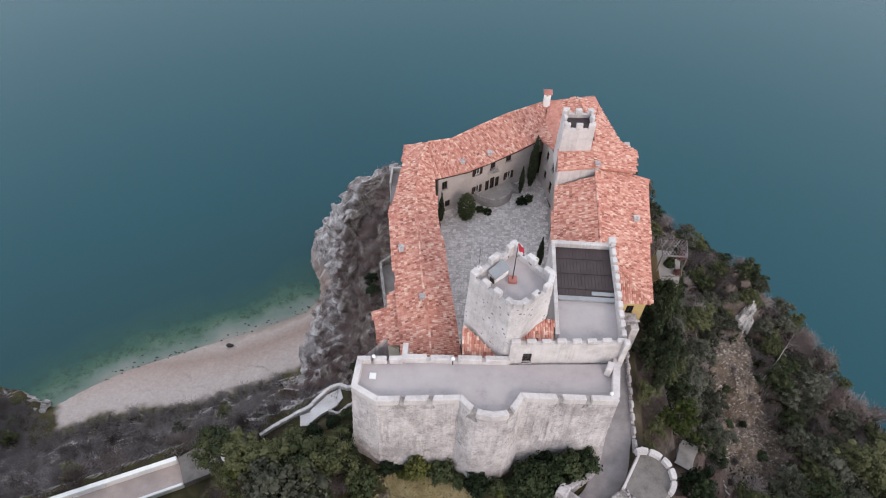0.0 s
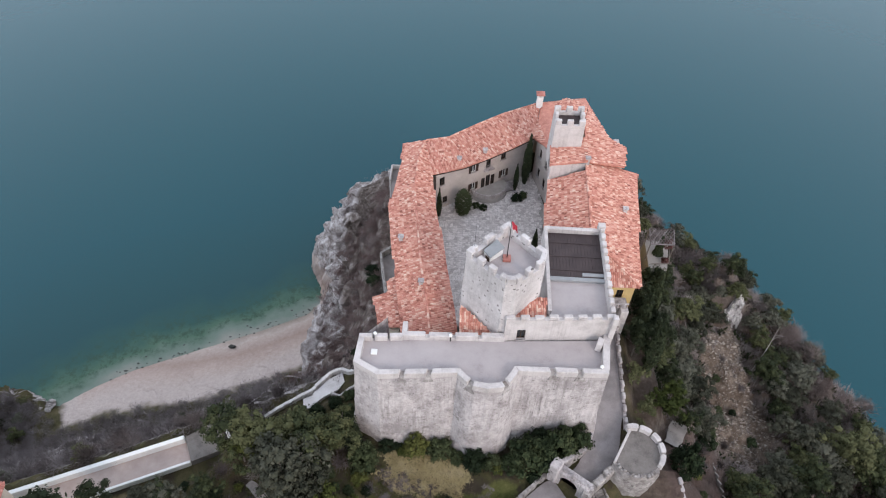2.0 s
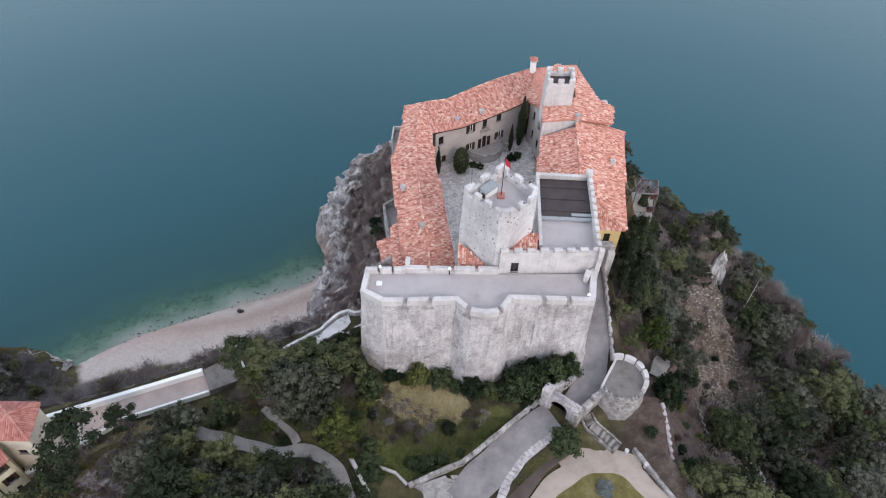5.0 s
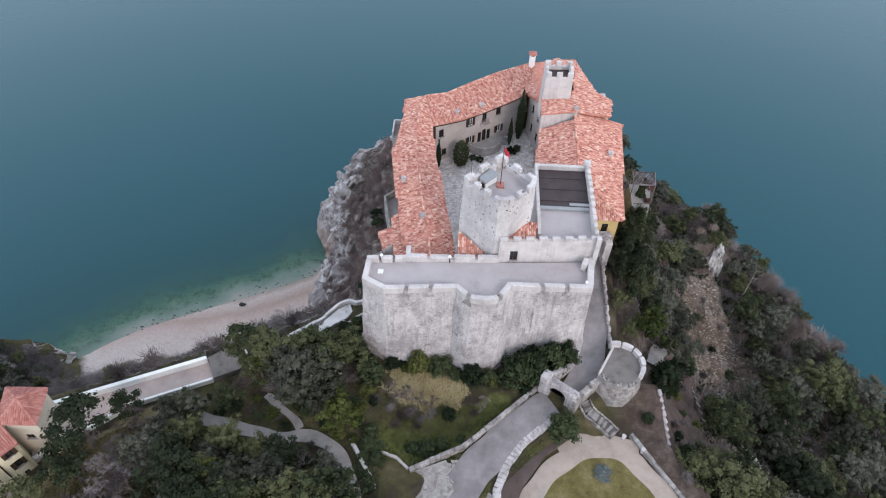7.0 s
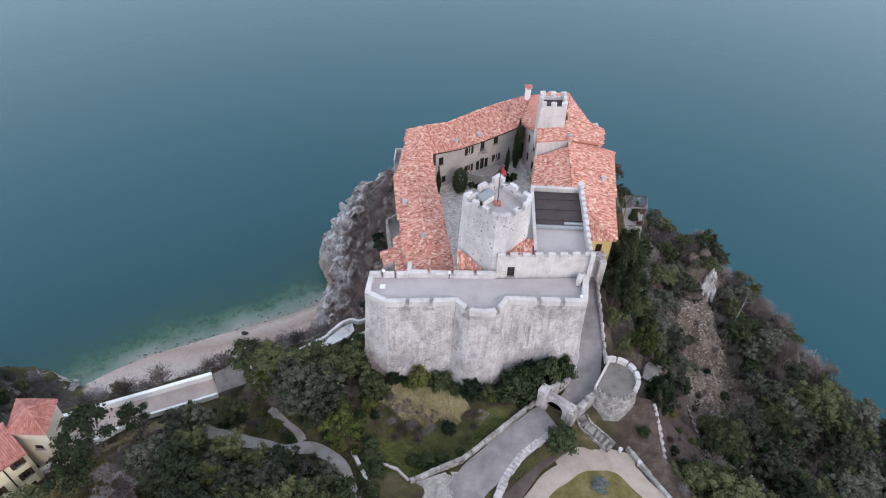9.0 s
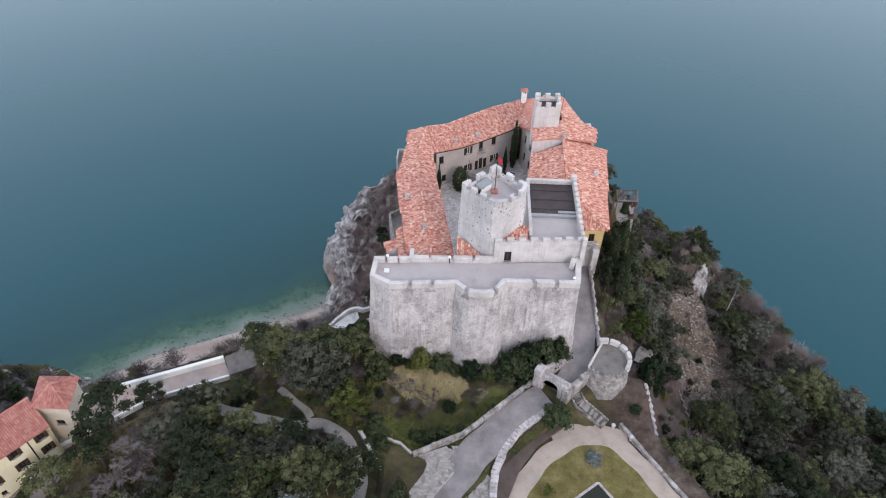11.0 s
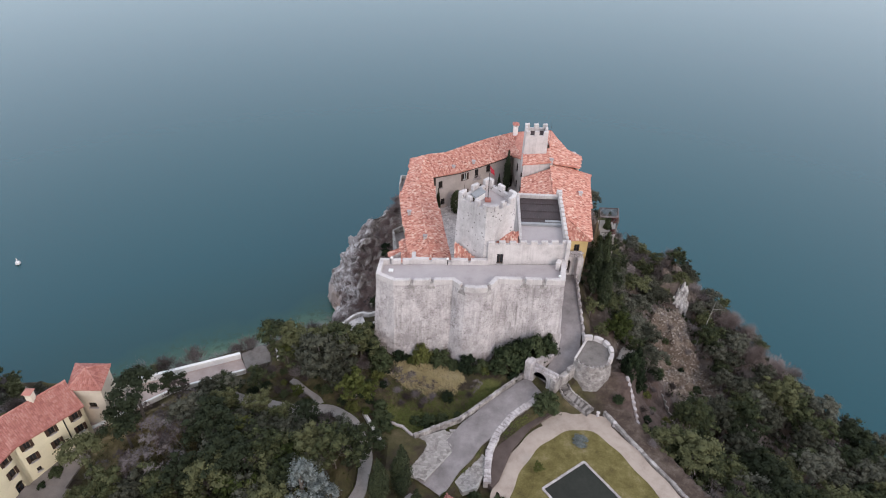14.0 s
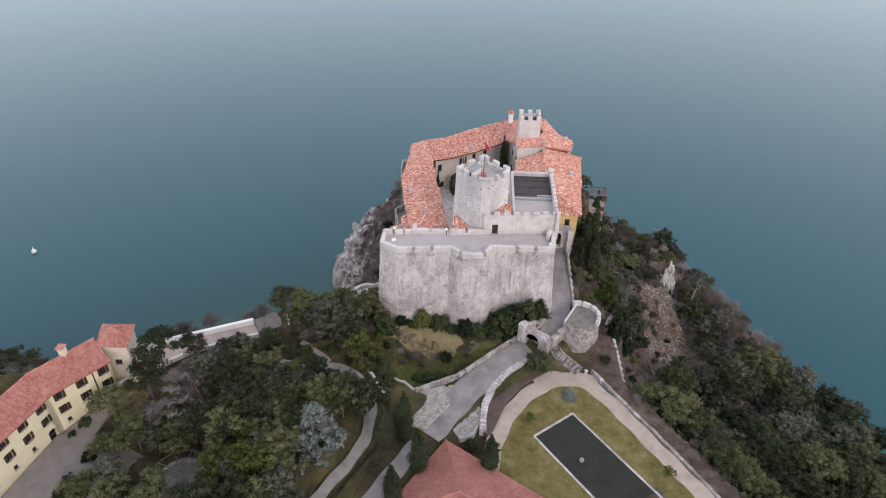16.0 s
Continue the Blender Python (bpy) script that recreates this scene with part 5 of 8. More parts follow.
block("watch_box", (16.1, 36.2), (16.5, 37.2), 0.7, FLOOR, FLOOR + 1.5, M["plaster"], bastion, 0.3, 0.08)
bm = bmesh.new()
box(bm, (-9.9, 34.5), (-9.2, 34.5), 0.7, FLOOR, FLOOR + 0.18)
tagged(part("floor_hatch", bm, M["white"]), "small white square hatch on the terrace", "hatch")
for x, y in ((-9.6, 36.3), (15.9, 33.6), (-1.0, 36.6)):
    lamp = thing("flood_lamp", "small round white floodlight on the parapet", "lamp", group="parapet lamps")
    bm = bmesh.new()
    bmesh.ops.create_uvsphere(bm, u_segments=12, v_segments=8, radius=0.22, matrix=pose(x, y, FLOOR + 1.15))
    part("globe", bm, M["white"], lamp)
    bm = bmesh.new()
    bmesh.ops.create_cone(bm, cap_ends=True, segments=8, radius1=0.07, radius2=0.07, depth=1.0, matrix=pose(x, y, FLOOR + 0.5))
    part("post", bm, M["iron"], lamp)


# ---- ways, walls and terraces in front ----
def ribbon(name, pts, half, mat, label, category, lift=0.0, kind="structure"):
    """A road or path laid along a way, a little crowned, with thickness."""
    line = []
    for a, b in zip(pts, pts[1:]):
        n = max(1, round(math.dist(a[:2], b[:2]) / 0.8))
        line += [tuple(a[k] + (b[k] - a[k]) * i / n for k in range(3)) for i in range(n)]
    line.append(pts[-1])
    smooth = []
    for i in range(len(line)):
        near = line[max(0, i - 3):i + 4]
        smooth.append([sum(p[k] for p in near) / len(near) for k in range(3)])
    bm = bmesh.new()
    prev = None
    for i, p in enumerate(smooth):
        a, b = smooth[max(0, i - 1)], smooth[min(len(smooth) - 1, i + 1)]
        d = Vector((b[0] - a[0], b[1] - a[1])).normalized()
        row = []
        for s, z in ((-1, -0.4), (-1, 0), (-0.5, 0.03), (0.5, 0.03), (1, 0), (1, -0.4)):
            w = s * (half + 0.12 * math.sin(i * 0.9 + s) * (abs(s) == 1))
            row.append(bm.verts.new((p[0] - d.y * w, p[1] + d.x * w, p[2] + z + lift)))
        if prev:
            for k in range(5):
                bm.faces.new((prev[k], prev[k + 1], row[k + 1], row[k]))
        prev = row
    return tagged(part(name, bm, mat), label, category, kind=kind)


ribbon("road", WAYS[0][0][:5] + [(-3.0, 6.9, 46.6)], WAYS[0][1], M["asphalt"], "worn grey drive leading to the gate", "road")
ribbon("road", [(-2.7, 7.4, 46.62), *WAYS[0][0][5:]], 1.3, M["asphalt"], "narrow grey end of the drive", "road", -0.01)
ribbon("garden_path", WAYS[1][0], 0.85, M["path"], "pale winding garden path", "path")
ribbon("ramp_road", WAYS[2][0], 1.75, M["asphalt"], "grey ramp beside the bastion", "road")
for z, ring_ in ((46.45, [(-19.0, 37.6), (-17.2, 40.0), (-15.6, 41.0), (-15.1, 39.7), (-15.7, 38.5), (-17.5, 37.2), (-18.8, 35.8)]), (45.95, [(-20.3, 37.0), (-19.05, 37.65), (-18.85, 35.75), (-20.0, 35.6)]), (45.35, [(-21.4, 36.6), (-24.6, 33.8), (-23.9, 31.8), (-22.7, 33.1), (-20.05, 35.55), (-20.35, 37.05)])):
    flat("cliff_landing", ring_, z, 2.5, M["limewash"], "pale paved landing of the cliff path", "path")
ribbon("garden_path", WAYS[4][0], 0.5, M["path"], "pale side path in the garden", "path")
M["dust"] = material("dusty_earth_floor", [(0.16, 0.14, 0.13), (0.235, 0.21, 0.195)], 0.6, 0.95, 0.15, 12.0)
ribbon("house_lane", WAYS[5][0], 2.4, M["dust"], "grey lane in front of the yellow house", "road")
ribbon("slope_platform", WAYS[7][0], 1.1, M["path"], "pale platform behind the round tower", "path", 0.1)


def stone_wall(name, pts, width, high, mat, label, gap=1.3, sink=0.8, base=None, group=""):
    """A low wall of uneven capping blocks along a way; pts as (x, y, foot height)."""
    root = thing(name, label, "wall", group=group)
    for a, b in zip(pts, pts[1:]):
        n = max(1, round(math.dist(a[:2], b[:2]) / gap))
        for i in range(n):
            z = a[2] + (b[2] - a[2]) * (i + 0.5) / n
            p, q = along(a, b, i / n), along(a, b, (i + 0.985) / n)
            block("stone", p, q, width * random.uniform(0.92, 1.08), z - sink, z + high * random.uniform(0.93, 1.07), mat, root, random.uniform(-0.03, 0.03), 0.06)
    return root


stone_wall("drive_wall", [(11.6, 27.6, 48.0), (6.6, 23.0, 47.7), (2.0, 18.9, 47.3), (-1.6, 17.1, 47.2), (-4.6, 15.4, 47.2)], 0.5, 0.7, M["rubble"], "low rough stone wall beside the drive", 0.7)
stone_wall("bank_wall", [(13.2, 22.9, 47.6), (9.6, 20.0, 47.3), (7.4, 16.9, 47.1), (6.2, 14.0, 46.9), (5.9, 11.0, 46.7), (5.9, 9.0, 46.5)], 1.0, 0.42, M["stone"], "broad rough stone wall between drive and lawn", 0.6, 1.4)
stone_wall("path_wall", [(-12.2, 18.7, 48.1), (-9.8, 15.0, 47.7), (-7.7, 12.2, 47.2), (-6.9, 10.6, 47.0)], 0.45, 0.5, M["plaster"], "pale low garden wall beside the path", 1.1)
stone_wall("path_wall", [(-8.6, 17.5, 47.7), (-6.2, 16.9, 47.3), (-4.8, 15.6, 47.2)], 0.35, 0.4, M["concrete"], "pale low garden wall above the drive", 1.1)
stone_wall("lawn_wall", [(23.6, 22.4, 46.3), (26.6, 17.8, 46.0), (31.6, 10.4, 45.9), (35.4, 4.4, 45.8), (40.5, -4.0, 45.6)], 0.5, 0.55, M["rubble"], "long rubble wall edging the drop", 0.9)
stone_wall("cliff_wall", [(-24.9, 34.1, 45.3), (-23.2, 35.5, 45.4), (-21.1, 37.0, 45.6), (-19.2, 38.1, 46.0), (-17.4, 40.4, 46.3), (-16.6, 41.0, 46.4), (-15.7, 41.3, 46.5), (-14.5, 40.9, 46.6), (-12.8, 41.4, 46.9)], 0.45, 0.7, M["limewash"], "white parapet of the cliff path", 0.6, 1.8)
stone_wall("cliff_wall", [(-16.6, 37.6, 46.5), (-15.2, 37.2, 46.6), (-14.3, 38.2, 46.7), (-12.6, 39.3, 46.9)], 0.35, 0.5, M["plaster"], "white inner wall of the cliff path", 0.6, 2.2)
stone_wall("ramp_kerb", [(16.5, 30.3, 49.7), (17.15, 32.4, 50.2), (17.6, 34.2, 50.7)], 0.3, 0.5, M["stone"], "curved stone kerb below the bastion", 0.8)
for label_, mat_, wide_, pts_ in (("pale retaining wall of a dug terrace", "concrete", 0.5, [(27.7, 28.2), (28.3, 25.0), (29.2, 22.2)]), ("thin retaining wall on the bare slope", "path", 0.22, [(35.8, 38.4), (37.3, 34.8), (39.2, 32.0)]),
                                  ("pale stone wall on the wooded slope", "path", 0.9, [(45.0, 31.4), (45.7, 27.0), (46.9, 23.4)]), ("low terrace wall among the trees", "path", 0.3, [(54.4, 35.2), (57.0, 33.8), (59.2, 32.2)])):
    stone_wall("slope_wall", [(x, y, height(x, y)) for x, y in pts_], wide_, 0.35, M[mat_], label_, 0.8, 1.2)
# scalloped parapet on the outer side of the ramp
ramp_wall = thing("ramp_parapet", "weathered scalloped parapet along the ramp", "parapet")
for k in range(9):
    a, b = (21.3 - 0.02 * k, 33.0 + k * 1.56), (21.28 - 0.02 * k, 33.0 + (k + 1) * 1.56)
    z = 50.3 + k * 0.31
    block("base", a, b, 0.4, z - 5, z + 0.5, M["stone"], ramp_wall, bevel=0.03)
    block("merlon", along(a, b, 0.2), along(a, b, 0.8), 0.42, z + 0.5, z + 1.15, M["stone"], ramp_wall, bevel=0.12)


def arch_cut(u, w, z0, spring, n=7):
    """Openings stacked into a round arch."""
    cuts = [(u - w / 2, u + w / 2, z0, spring)]
    for i in range(n):
        h0, h1 = w / 2 * i / n, w / 2 * (i + 1) / n
        half = math.sqrt(max(0.0, (w / 2) ** 2 - h1 ** 2))
        if half > 0.03:
            cuts.append((u - half, u + half, spring + h0, spring + h1))
    return cuts


# portal under the ochre gable
portal = thing("castle_portal", "stone castle portal with dark arch and balcony", "gate")
wall("arch_wall", (17.0, 47.2), (21.6, 47.4), 50, 57.0, 1.2, M["plaster"], portal, arch_cut(2.0, 2.0, 53.0, 55.3))
block("balcony_slab", (17.3, 47.0), (21.8, 47.2), 1.6, 57.0, 57.25, M["stone"], portal, 0.4)
for k in range(12):
    block("baluster", (17.5 + k * 0.36, 46.6), (17.62 + k * 0.36, 46.6), 0.12, 57.25, 57.95, M["stone"], portal, bevel=0.02)
block("rail", (17.3, 46.6), (21.8, 46.7), 0.22, 57.95, 58.1, M["stone"], portal, bevel=0.03)
block("pier", (20.9, 46.6), (21.9, 46.7), 1.0, 50, 57.0, M["plaster"], portal)
# plain dark slab behind the wall, wider than the arch opening
bm = bmesh.new()
box(bm, (17.4, 48.3), (21.2, 48.4), 0.2, 52.5, 57)
part("dark_door", bm, M["wood"], portal, "dark slab behind the arch opening")

# outer gate
gate = thing("outer_gate", "ruined pale stone gate with a round arch", "gate")
GP, GQ = (11.6, 27.5), (15.9, 24.6)
wall("gate_wall", GP, GQ, 46.0, 50.9, 1.1, M["stone"], gate, arch_cut(2.75, 2.3, 47.6, 49.4))
block("pier", along(GP, GQ, 0.0), along(GP, GQ, 0.24), 1.5, 46, 51.6, M["stone"], gate, 0.5, 0.12)
block("pier", along(GP, GQ, 0.88), along(GP, GQ, 1.08), 1.6, 46, 50.6, M["rubble"], gate, 0.5, 0.15)
for a, b, z in (((12.7, 27.8), (14.6, 29.2), 50.9), ((14.6, 29.2), (16.2, 30.3), 50.4)):
    block("wing_wall", a, b, 0.6, 46, z, M["stone"], gate, bevel=0.08)
for a, b, z in (((16.0, 24.9), (16.9, 26.0), 50.0), ((16.9, 26.0), (18.2, 27.2), 49.8), ((18.2, 27.2), (19.3, 28.0), 50.4)):
    block("ruined_wall", a, b, 0.9, 45, z, M["rubble"], gate, bevel=0.15)
for i in range(26):
    a = along(GP, GQ, random.uniform(0.1, 1.05))
    s = random.uniform(0.18, 0.4)
    block("top_stone", a, (a[0] + s, a[1] - s * 0.6), s, 50.7, 50.95 + random.uniform(0, 0.4), M["stone"], gate, 0.5, 0.05)

# round tower by the ramp
RT = (21.9, 29.5)
CUT, CUT_N = Vector((18.98, 28.1)), Vector((0.877, -0.48))


def trimmed(x, y):
    """Bring a place back to the straight side that follows the ramp."""
    d = (Vector((x, y)) - CUT).dot(CUT_N)
    return (x - CUT_N.x * min(d, 0), y - CUT_N.y * min(d, 0))


round_tower = thing("round_tower", "ruined round rubble tower with open paved top", "tower")
bm = bmesh.new()
rings = []
for k in range(25):
    z = 42.0 + 9.6 * k / 24
    row = []
    for i in range(64):
        a = math.tau * i / 64
        at = Vector((math.cos(a) * 3, math.sin(a) * 3, z))
        r = 3.15 + 0.55 * (1 - k / 24) + noise.noise(at * 0.7) * 0.22 + noise.noise(at * 2.1) * 0.14 + noise.noise(at * 4.5) * 0.07
        row.append(bm.verts.new((*trimmed(RT[0] + r * math.cos(a), RT[1] + r * math.sin(a)), z + 0.08 * math.sin(7 * a) * (k == 24))))
    rings.append(row)
for r0, r1 in zip(rings, rings[1:]):
    for i in range(64):
        bm.faces.new((r0[i], r0[(i + 1) % 64], r1[(i + 1) % 64], r1[i]))
bm.faces.new(rings[-1])
part("body", bm, M["rubble"], round_tower)
bm = bmesh.new()
prism(bm, [trimmed(*p) for p in arc(RT, 2.85, 0, 351, 39)], 51.5, 51.72)
M["towerfloor"] = material("worn_tower_floor", [(0.11, 0.098, 0.09), (0.17, 0.153, 0.142), (0.21, 0.19, 0.178)], 0.7, 0.95, 0.2, 9.0)
part("floor", bm, M["towerfloor"], round_tower, "brown-grey worn floor")
for i, (a0, a1) in enumerate(((-38, -8), (-4, 20), (24, 46), (50, 78), (81, 108))):
    outer_arc, inner_arc = arc(RT, 3.3, a0, a1, 5), arc(RT, 2.7, a0, a1, 5)
    bm = bmesh.new()
    prism(bm, outer_arc + inner_arc[::-1], 51.4, 52.5 + random.uniform(-0.15, 0.1))
    part("parapet", bevelled(bm, 0.07), M["plaster"], round_tower)
block("ramp_side_wall", (19.1, 28.0), (21.9, 33.1), 0.3, 51.3, 52.0, M["plaster"], round_tower, bevel=0.05)
for i in range(22):
    a0 = 212 + i * 4.8 + random.uniform(-2, 2)
    p, q = arc(RT, 2.95 + random.uniform(-0.15, 0.2), a0, a0 + random.uniform(4, 8), 1)
    block("broken_stone", trimmed(*p), trimmed(*q), random.uniform(0.25, 0.55), 51.2, 51.65 + random.uniform(-0.1, 0.3), M["rubble"], round_tower, 0, 0.1)
# curved steps below the tower
steps = thing("curved_steps", "worn stone steps curving down from the gate", "steps")
M["tread"] = material("worn_step_stone", [(0.10, 0.09, 0.083), (0.19, 0.172, 0.16), (0.30, 0.277, 0.262)], 1.5, 0.95, 0.6, 8.0, per_object=0.7)
way = [p[:2] for p in WAYS[8][0]]
fine = resample(way, 0.36)
for k, (p, q) in enumerate(zip(fine, fine[1:])):
    d = (Vector(q) - Vector(p)).normalized()
    s_ = Vector((-d.y, d.x)) * random.uniform(0.55, 0.62)
    bm = bmesh.new()
    prism(bm, [(p[0] - s_.x, p[1] - s_.y), (q[0] - s_.x, q[1] - s_.y), (q[0] + s_.x, q[1] + s_.y), (p[0] + s_.x, p[1] + s_.y)], 44.5, 48.0 - 1.85 * k / (len(fine) - 1))
    part("step", bevelled(bm, 0.04), M["tread"], steps)
for side in (-0.85, 0.85):
    rail_line = inset_line(way, side)
    pts = [(x, y, WAYS[8][0][i][2]) for i, (x, y) in enumerate(rail_line)]
    stone_wall("step_wall", pts, 0.26, 0.22, M["rubble"], "low rubble wall beside the steps", 0.5, 1.6)

# ---- lawn, gravel walk and basin ----
LAWN = 46.05
ring_pts = [(6.6, -4.0, LAWN), (6.7, 2.5, LAWN), (7.7, 8.0, LAWN), (10.2, 13.8, LAWN), (14.0, 18.2, LAWN), (18.4, 20.7, LAWN), (22.4, 20.4, LAWN), (25.9, 16.2, LAWN), (30.2, 9.4, LAWN), (35.2, 1.6, LAWN), (40.6, -6.8, LAWN)]
ribbon("gravel_walk", ring_pts, 1.25, M["gravel"], "pale gravel walk round the lawn", "path", 0.05)
bm = bmesh.new()
prism(bm, [(13.5, 21.2), (16.0, 23.2), (20.0, 22.6), (24.6, 21.6), (24.2, 18.6), (19.0, 19.5), (15.0, 18.0)], LAWN - 0.5, LAWN + 0.045)
tagged(part("gravel_apron", bm, M["gravel"]), "pale gravel apron at the foot of the steps", "path", kind="structure")
bm = bmesh.new()
prism(bm, [(7.9, -6.0), (7.7, 2.8), (8.7, 8.2), (11.0, 13.3), (14.5, 17.4), (18.5, 19.5), (21.6, 19.3), (25.0, 15.4), (29.3, 8.8), (34.2, 1.0), (39.5, -7.6)], LAWN - 0.5, LAWN + 0.01)
tagged(part("lawn", bm, M["lawn"]), "yellowish winter lawn round the basin", "lawn", kind="structure")
bm = bmesh.new()
prism(bm, [(25.6, 18.6), (27.2, 17.4), (36.2, 3.6), (41.5, -5.0), (40.4, -6.0), (35.2, 2.6), (27.6, 14.6)], LAWN - 0.6, LAWN + 0.02)
M["soil"] = material("dark_garden_soil", [(0.07, 0.05, 0.045), (0.11, 0.085, 0.075)], 0.6, 0.95, 0.4, 10.0)
tagged(part("flower_bed", bm, M["soil"]), "bare brown soil bed beside the walk", "bed", kind="structure")
basin = thing("garden_basin", "rectangular dark water basin with white stone rim", "pool")
ca, cb = (13.45, 9.0), (19.6, 13.65)
long_ = (0.605, -0.796)
cc, cd = (cb[0] + long_[0] * 26, cb[1] + long_[1] * 26), (ca[0] + long_[0] * 26, ca[1] + long_[1] * 26)
for a, b in ((ca, cb), (cb, cc), (cc, cd), (cd, ca)):
    n = round(math.dist(a, b) / 0.9)
    for i in range(n):
        block("rim_stone", along(a, b, i / n), along(a, b, (i + 0.97) / n), 0.34, LAWN - 0.4, LAWN + 0.10 + random.uniform(-0.01, 0.02), M["stone"], basin, 0, 0.02)
M["pond"] = material("dark_pond_water", [(0.026, 0.028, 0.024), (0.038, 0.04, 0.034)], 0.4, 0.3, 0.02, 3.0, spec=0.06)
bm = bmesh.new()
prism(bm, [ca, cb, cc, cd], LAWN - 0.3, LAWN + 0.03)
part("water", bm, M["pond"], basin, "still dark water")
fountain = thing("fountain_head", "small pale stone fountain head in the basin", "fountain")
bm = bmesh.new()
bmesh.ops.create_cone(bm, cap_ends=True, segments=14, radius1=0.22, radius2=0.34, depth=0.5, matrix=pose(19.9, 5.0, LAWN + 0.25))
bmesh.ops.create_cone(bm, cap_ends=True, segments=12, radius1=0.16, radius2=0.06, depth=0.4, matrix=pose(19.9, 5.0, LAWN + 0.65))
part("bowl", bm, M["stone"], fountain)
for x, y in ((22.6, 21.9), (24.8, 20.2)):
    urn = thing("garden_urn", "small pale stone urn on the wall", "urn", group="urns by the walk")
    bm = bmesh.new()
    for r0, r1, h, z in ((0.22, 0.22, 0.5, 0.25), (0.1, 0.26, 0.3, 0.65), (0.26, 0.3, 0.12, 0.86)):
        bmesh.ops.create_cone(bm, cap_ends=True, segments=10, radius1=r0, radius2=r1, depth=h, matrix=pose(x, y, 46.0 + z))
    part("bowl", bm, M["stone"], urn)
# cobbled apron beside the drive
bm = bmesh.new()
ap = [(-0.2, 17.2), (-4.8, 15.2), (-4.6, 9.5), (-2.6, 8.6), (1.6, 14.2)]
prism(bm, ap, 46, 47.12)
verge_ring = [(1.5, 8.9), (5.0, 13.9), (5.8, 13.0), (5.5, 10.4), (4.5, 8.2), (2.6, 7.4)]
apron = tagged(part("cobbled_apron", bm, M["mortar"]), "pale cobbled apron beside the drive", "pavement", kind="structure")
M["apronstone"] = material("worn_apron_cobble", [(0.20, 0.182, 0.17), (0.30, 0.275, 0.26), (0.40, 0.372, 0.352)], 1.2, 0.9, 0.2, 14.0, per_island=0.6, low=0.15, high=0.85)
paving(apron, lambda x, y: -4.6 < x < 1.4 - (14.4 - y) * 0.72 and 9 < y < 16.9 + x * 0.38, -5, 2, 8, 18, 47.12, 0.42, M["apronstone"])

bm = bmesh.new()
prism(bm, verge_ring, 45.8, 46.74)
verge_bed = tagged(part("cobbled_verge", bm, M["mortar"]), "pale cobbled verge between drive and wall", "pavement", kind="structure")
paving(verge_bed, lambda x, y: far_from(verge_ring, np.array([x]), np.array([y]))[0] < -0.15, 1, 6.2, 7, 14.4, 46.74, 0.42, M["apronstone"])
bm = bmesh.new()
prism(bm, [(14.2, 22.3), (15.6, 21.4), (12.4, 18.9), (9.4, 14.6), (7.5, 9.7), (6.6, 8.5), (6.0, 9.0), (6.2, 11.0), (6.6, 14.0), (7.8, 16.8), (10.0, 19.8)], 45.3, 46.5)
tagged(part("flower_bed", bm, M["soil"]), "bare brown soil bed below the bank wall", "bed", kind="structure")

# ---- terrace on the sea side ----
terrace = thing("sea_terrace", "pinkish gravel terrace between white parapets", "terrace")
bm = bmesh.new()
prism(bm, [(-47.0, 24.0), (-33.9, 29.9), (-32.0, 27.0), (-42.0, 22.3), (-51.0, 14.0), (-53.0, 18)], 43.5, 46.7)
M["pinkgravel"] = material("pinkish_gravel", [(0.36, 0.285, 0.26), (0.46, 0.38, 0.35)], 0.6, 0.95, 0.12, 18.0)
part("floor", bm, M["pinkgravel"], terrace)
block("parapet", (-52.5, 21.2), (-33.7, 29.7), 0.55, 42, 47.75, M["white"], terrace)
block("parapet", (-51.6, 14.0), (-41.9, 22.4), 0.35, 44, 47.1, M["white"], terrace)
block("parapet", (-41.9, 22.4), (-32.2, 26.9), 0.35, 44, 47.1, M["white"], terrace)
bm = bmesh.new()
prism(bm, [(-33.7, 29.9), (-32.0, 26.8), (-28.6, 28.6), (-28.2, 31.4), (-31, 32)], 42, 47.3)
tagged(part("rubble_platform", bm, M["towerfloor"]), "grey rubble platform at the terrace end", "platform", kind="structure")
stone_wall("curved_wall", [(-28.6, 30.8, 47.6), (-27.4, 29.3, 47.8), (-26.9, 27.6, 48.0)], 0.4, 0.9, M["plaster"], "short white curved wall", 0.8)

# ---- yellow house ----
house = thing("yellow_house", "long pale yellow house with red tile roof and shutters", "house")
KINK = (-56.35, 6.43)
FAR_END, NEAR_END = (-50.5, 14.02), (-62.0, -12.75)


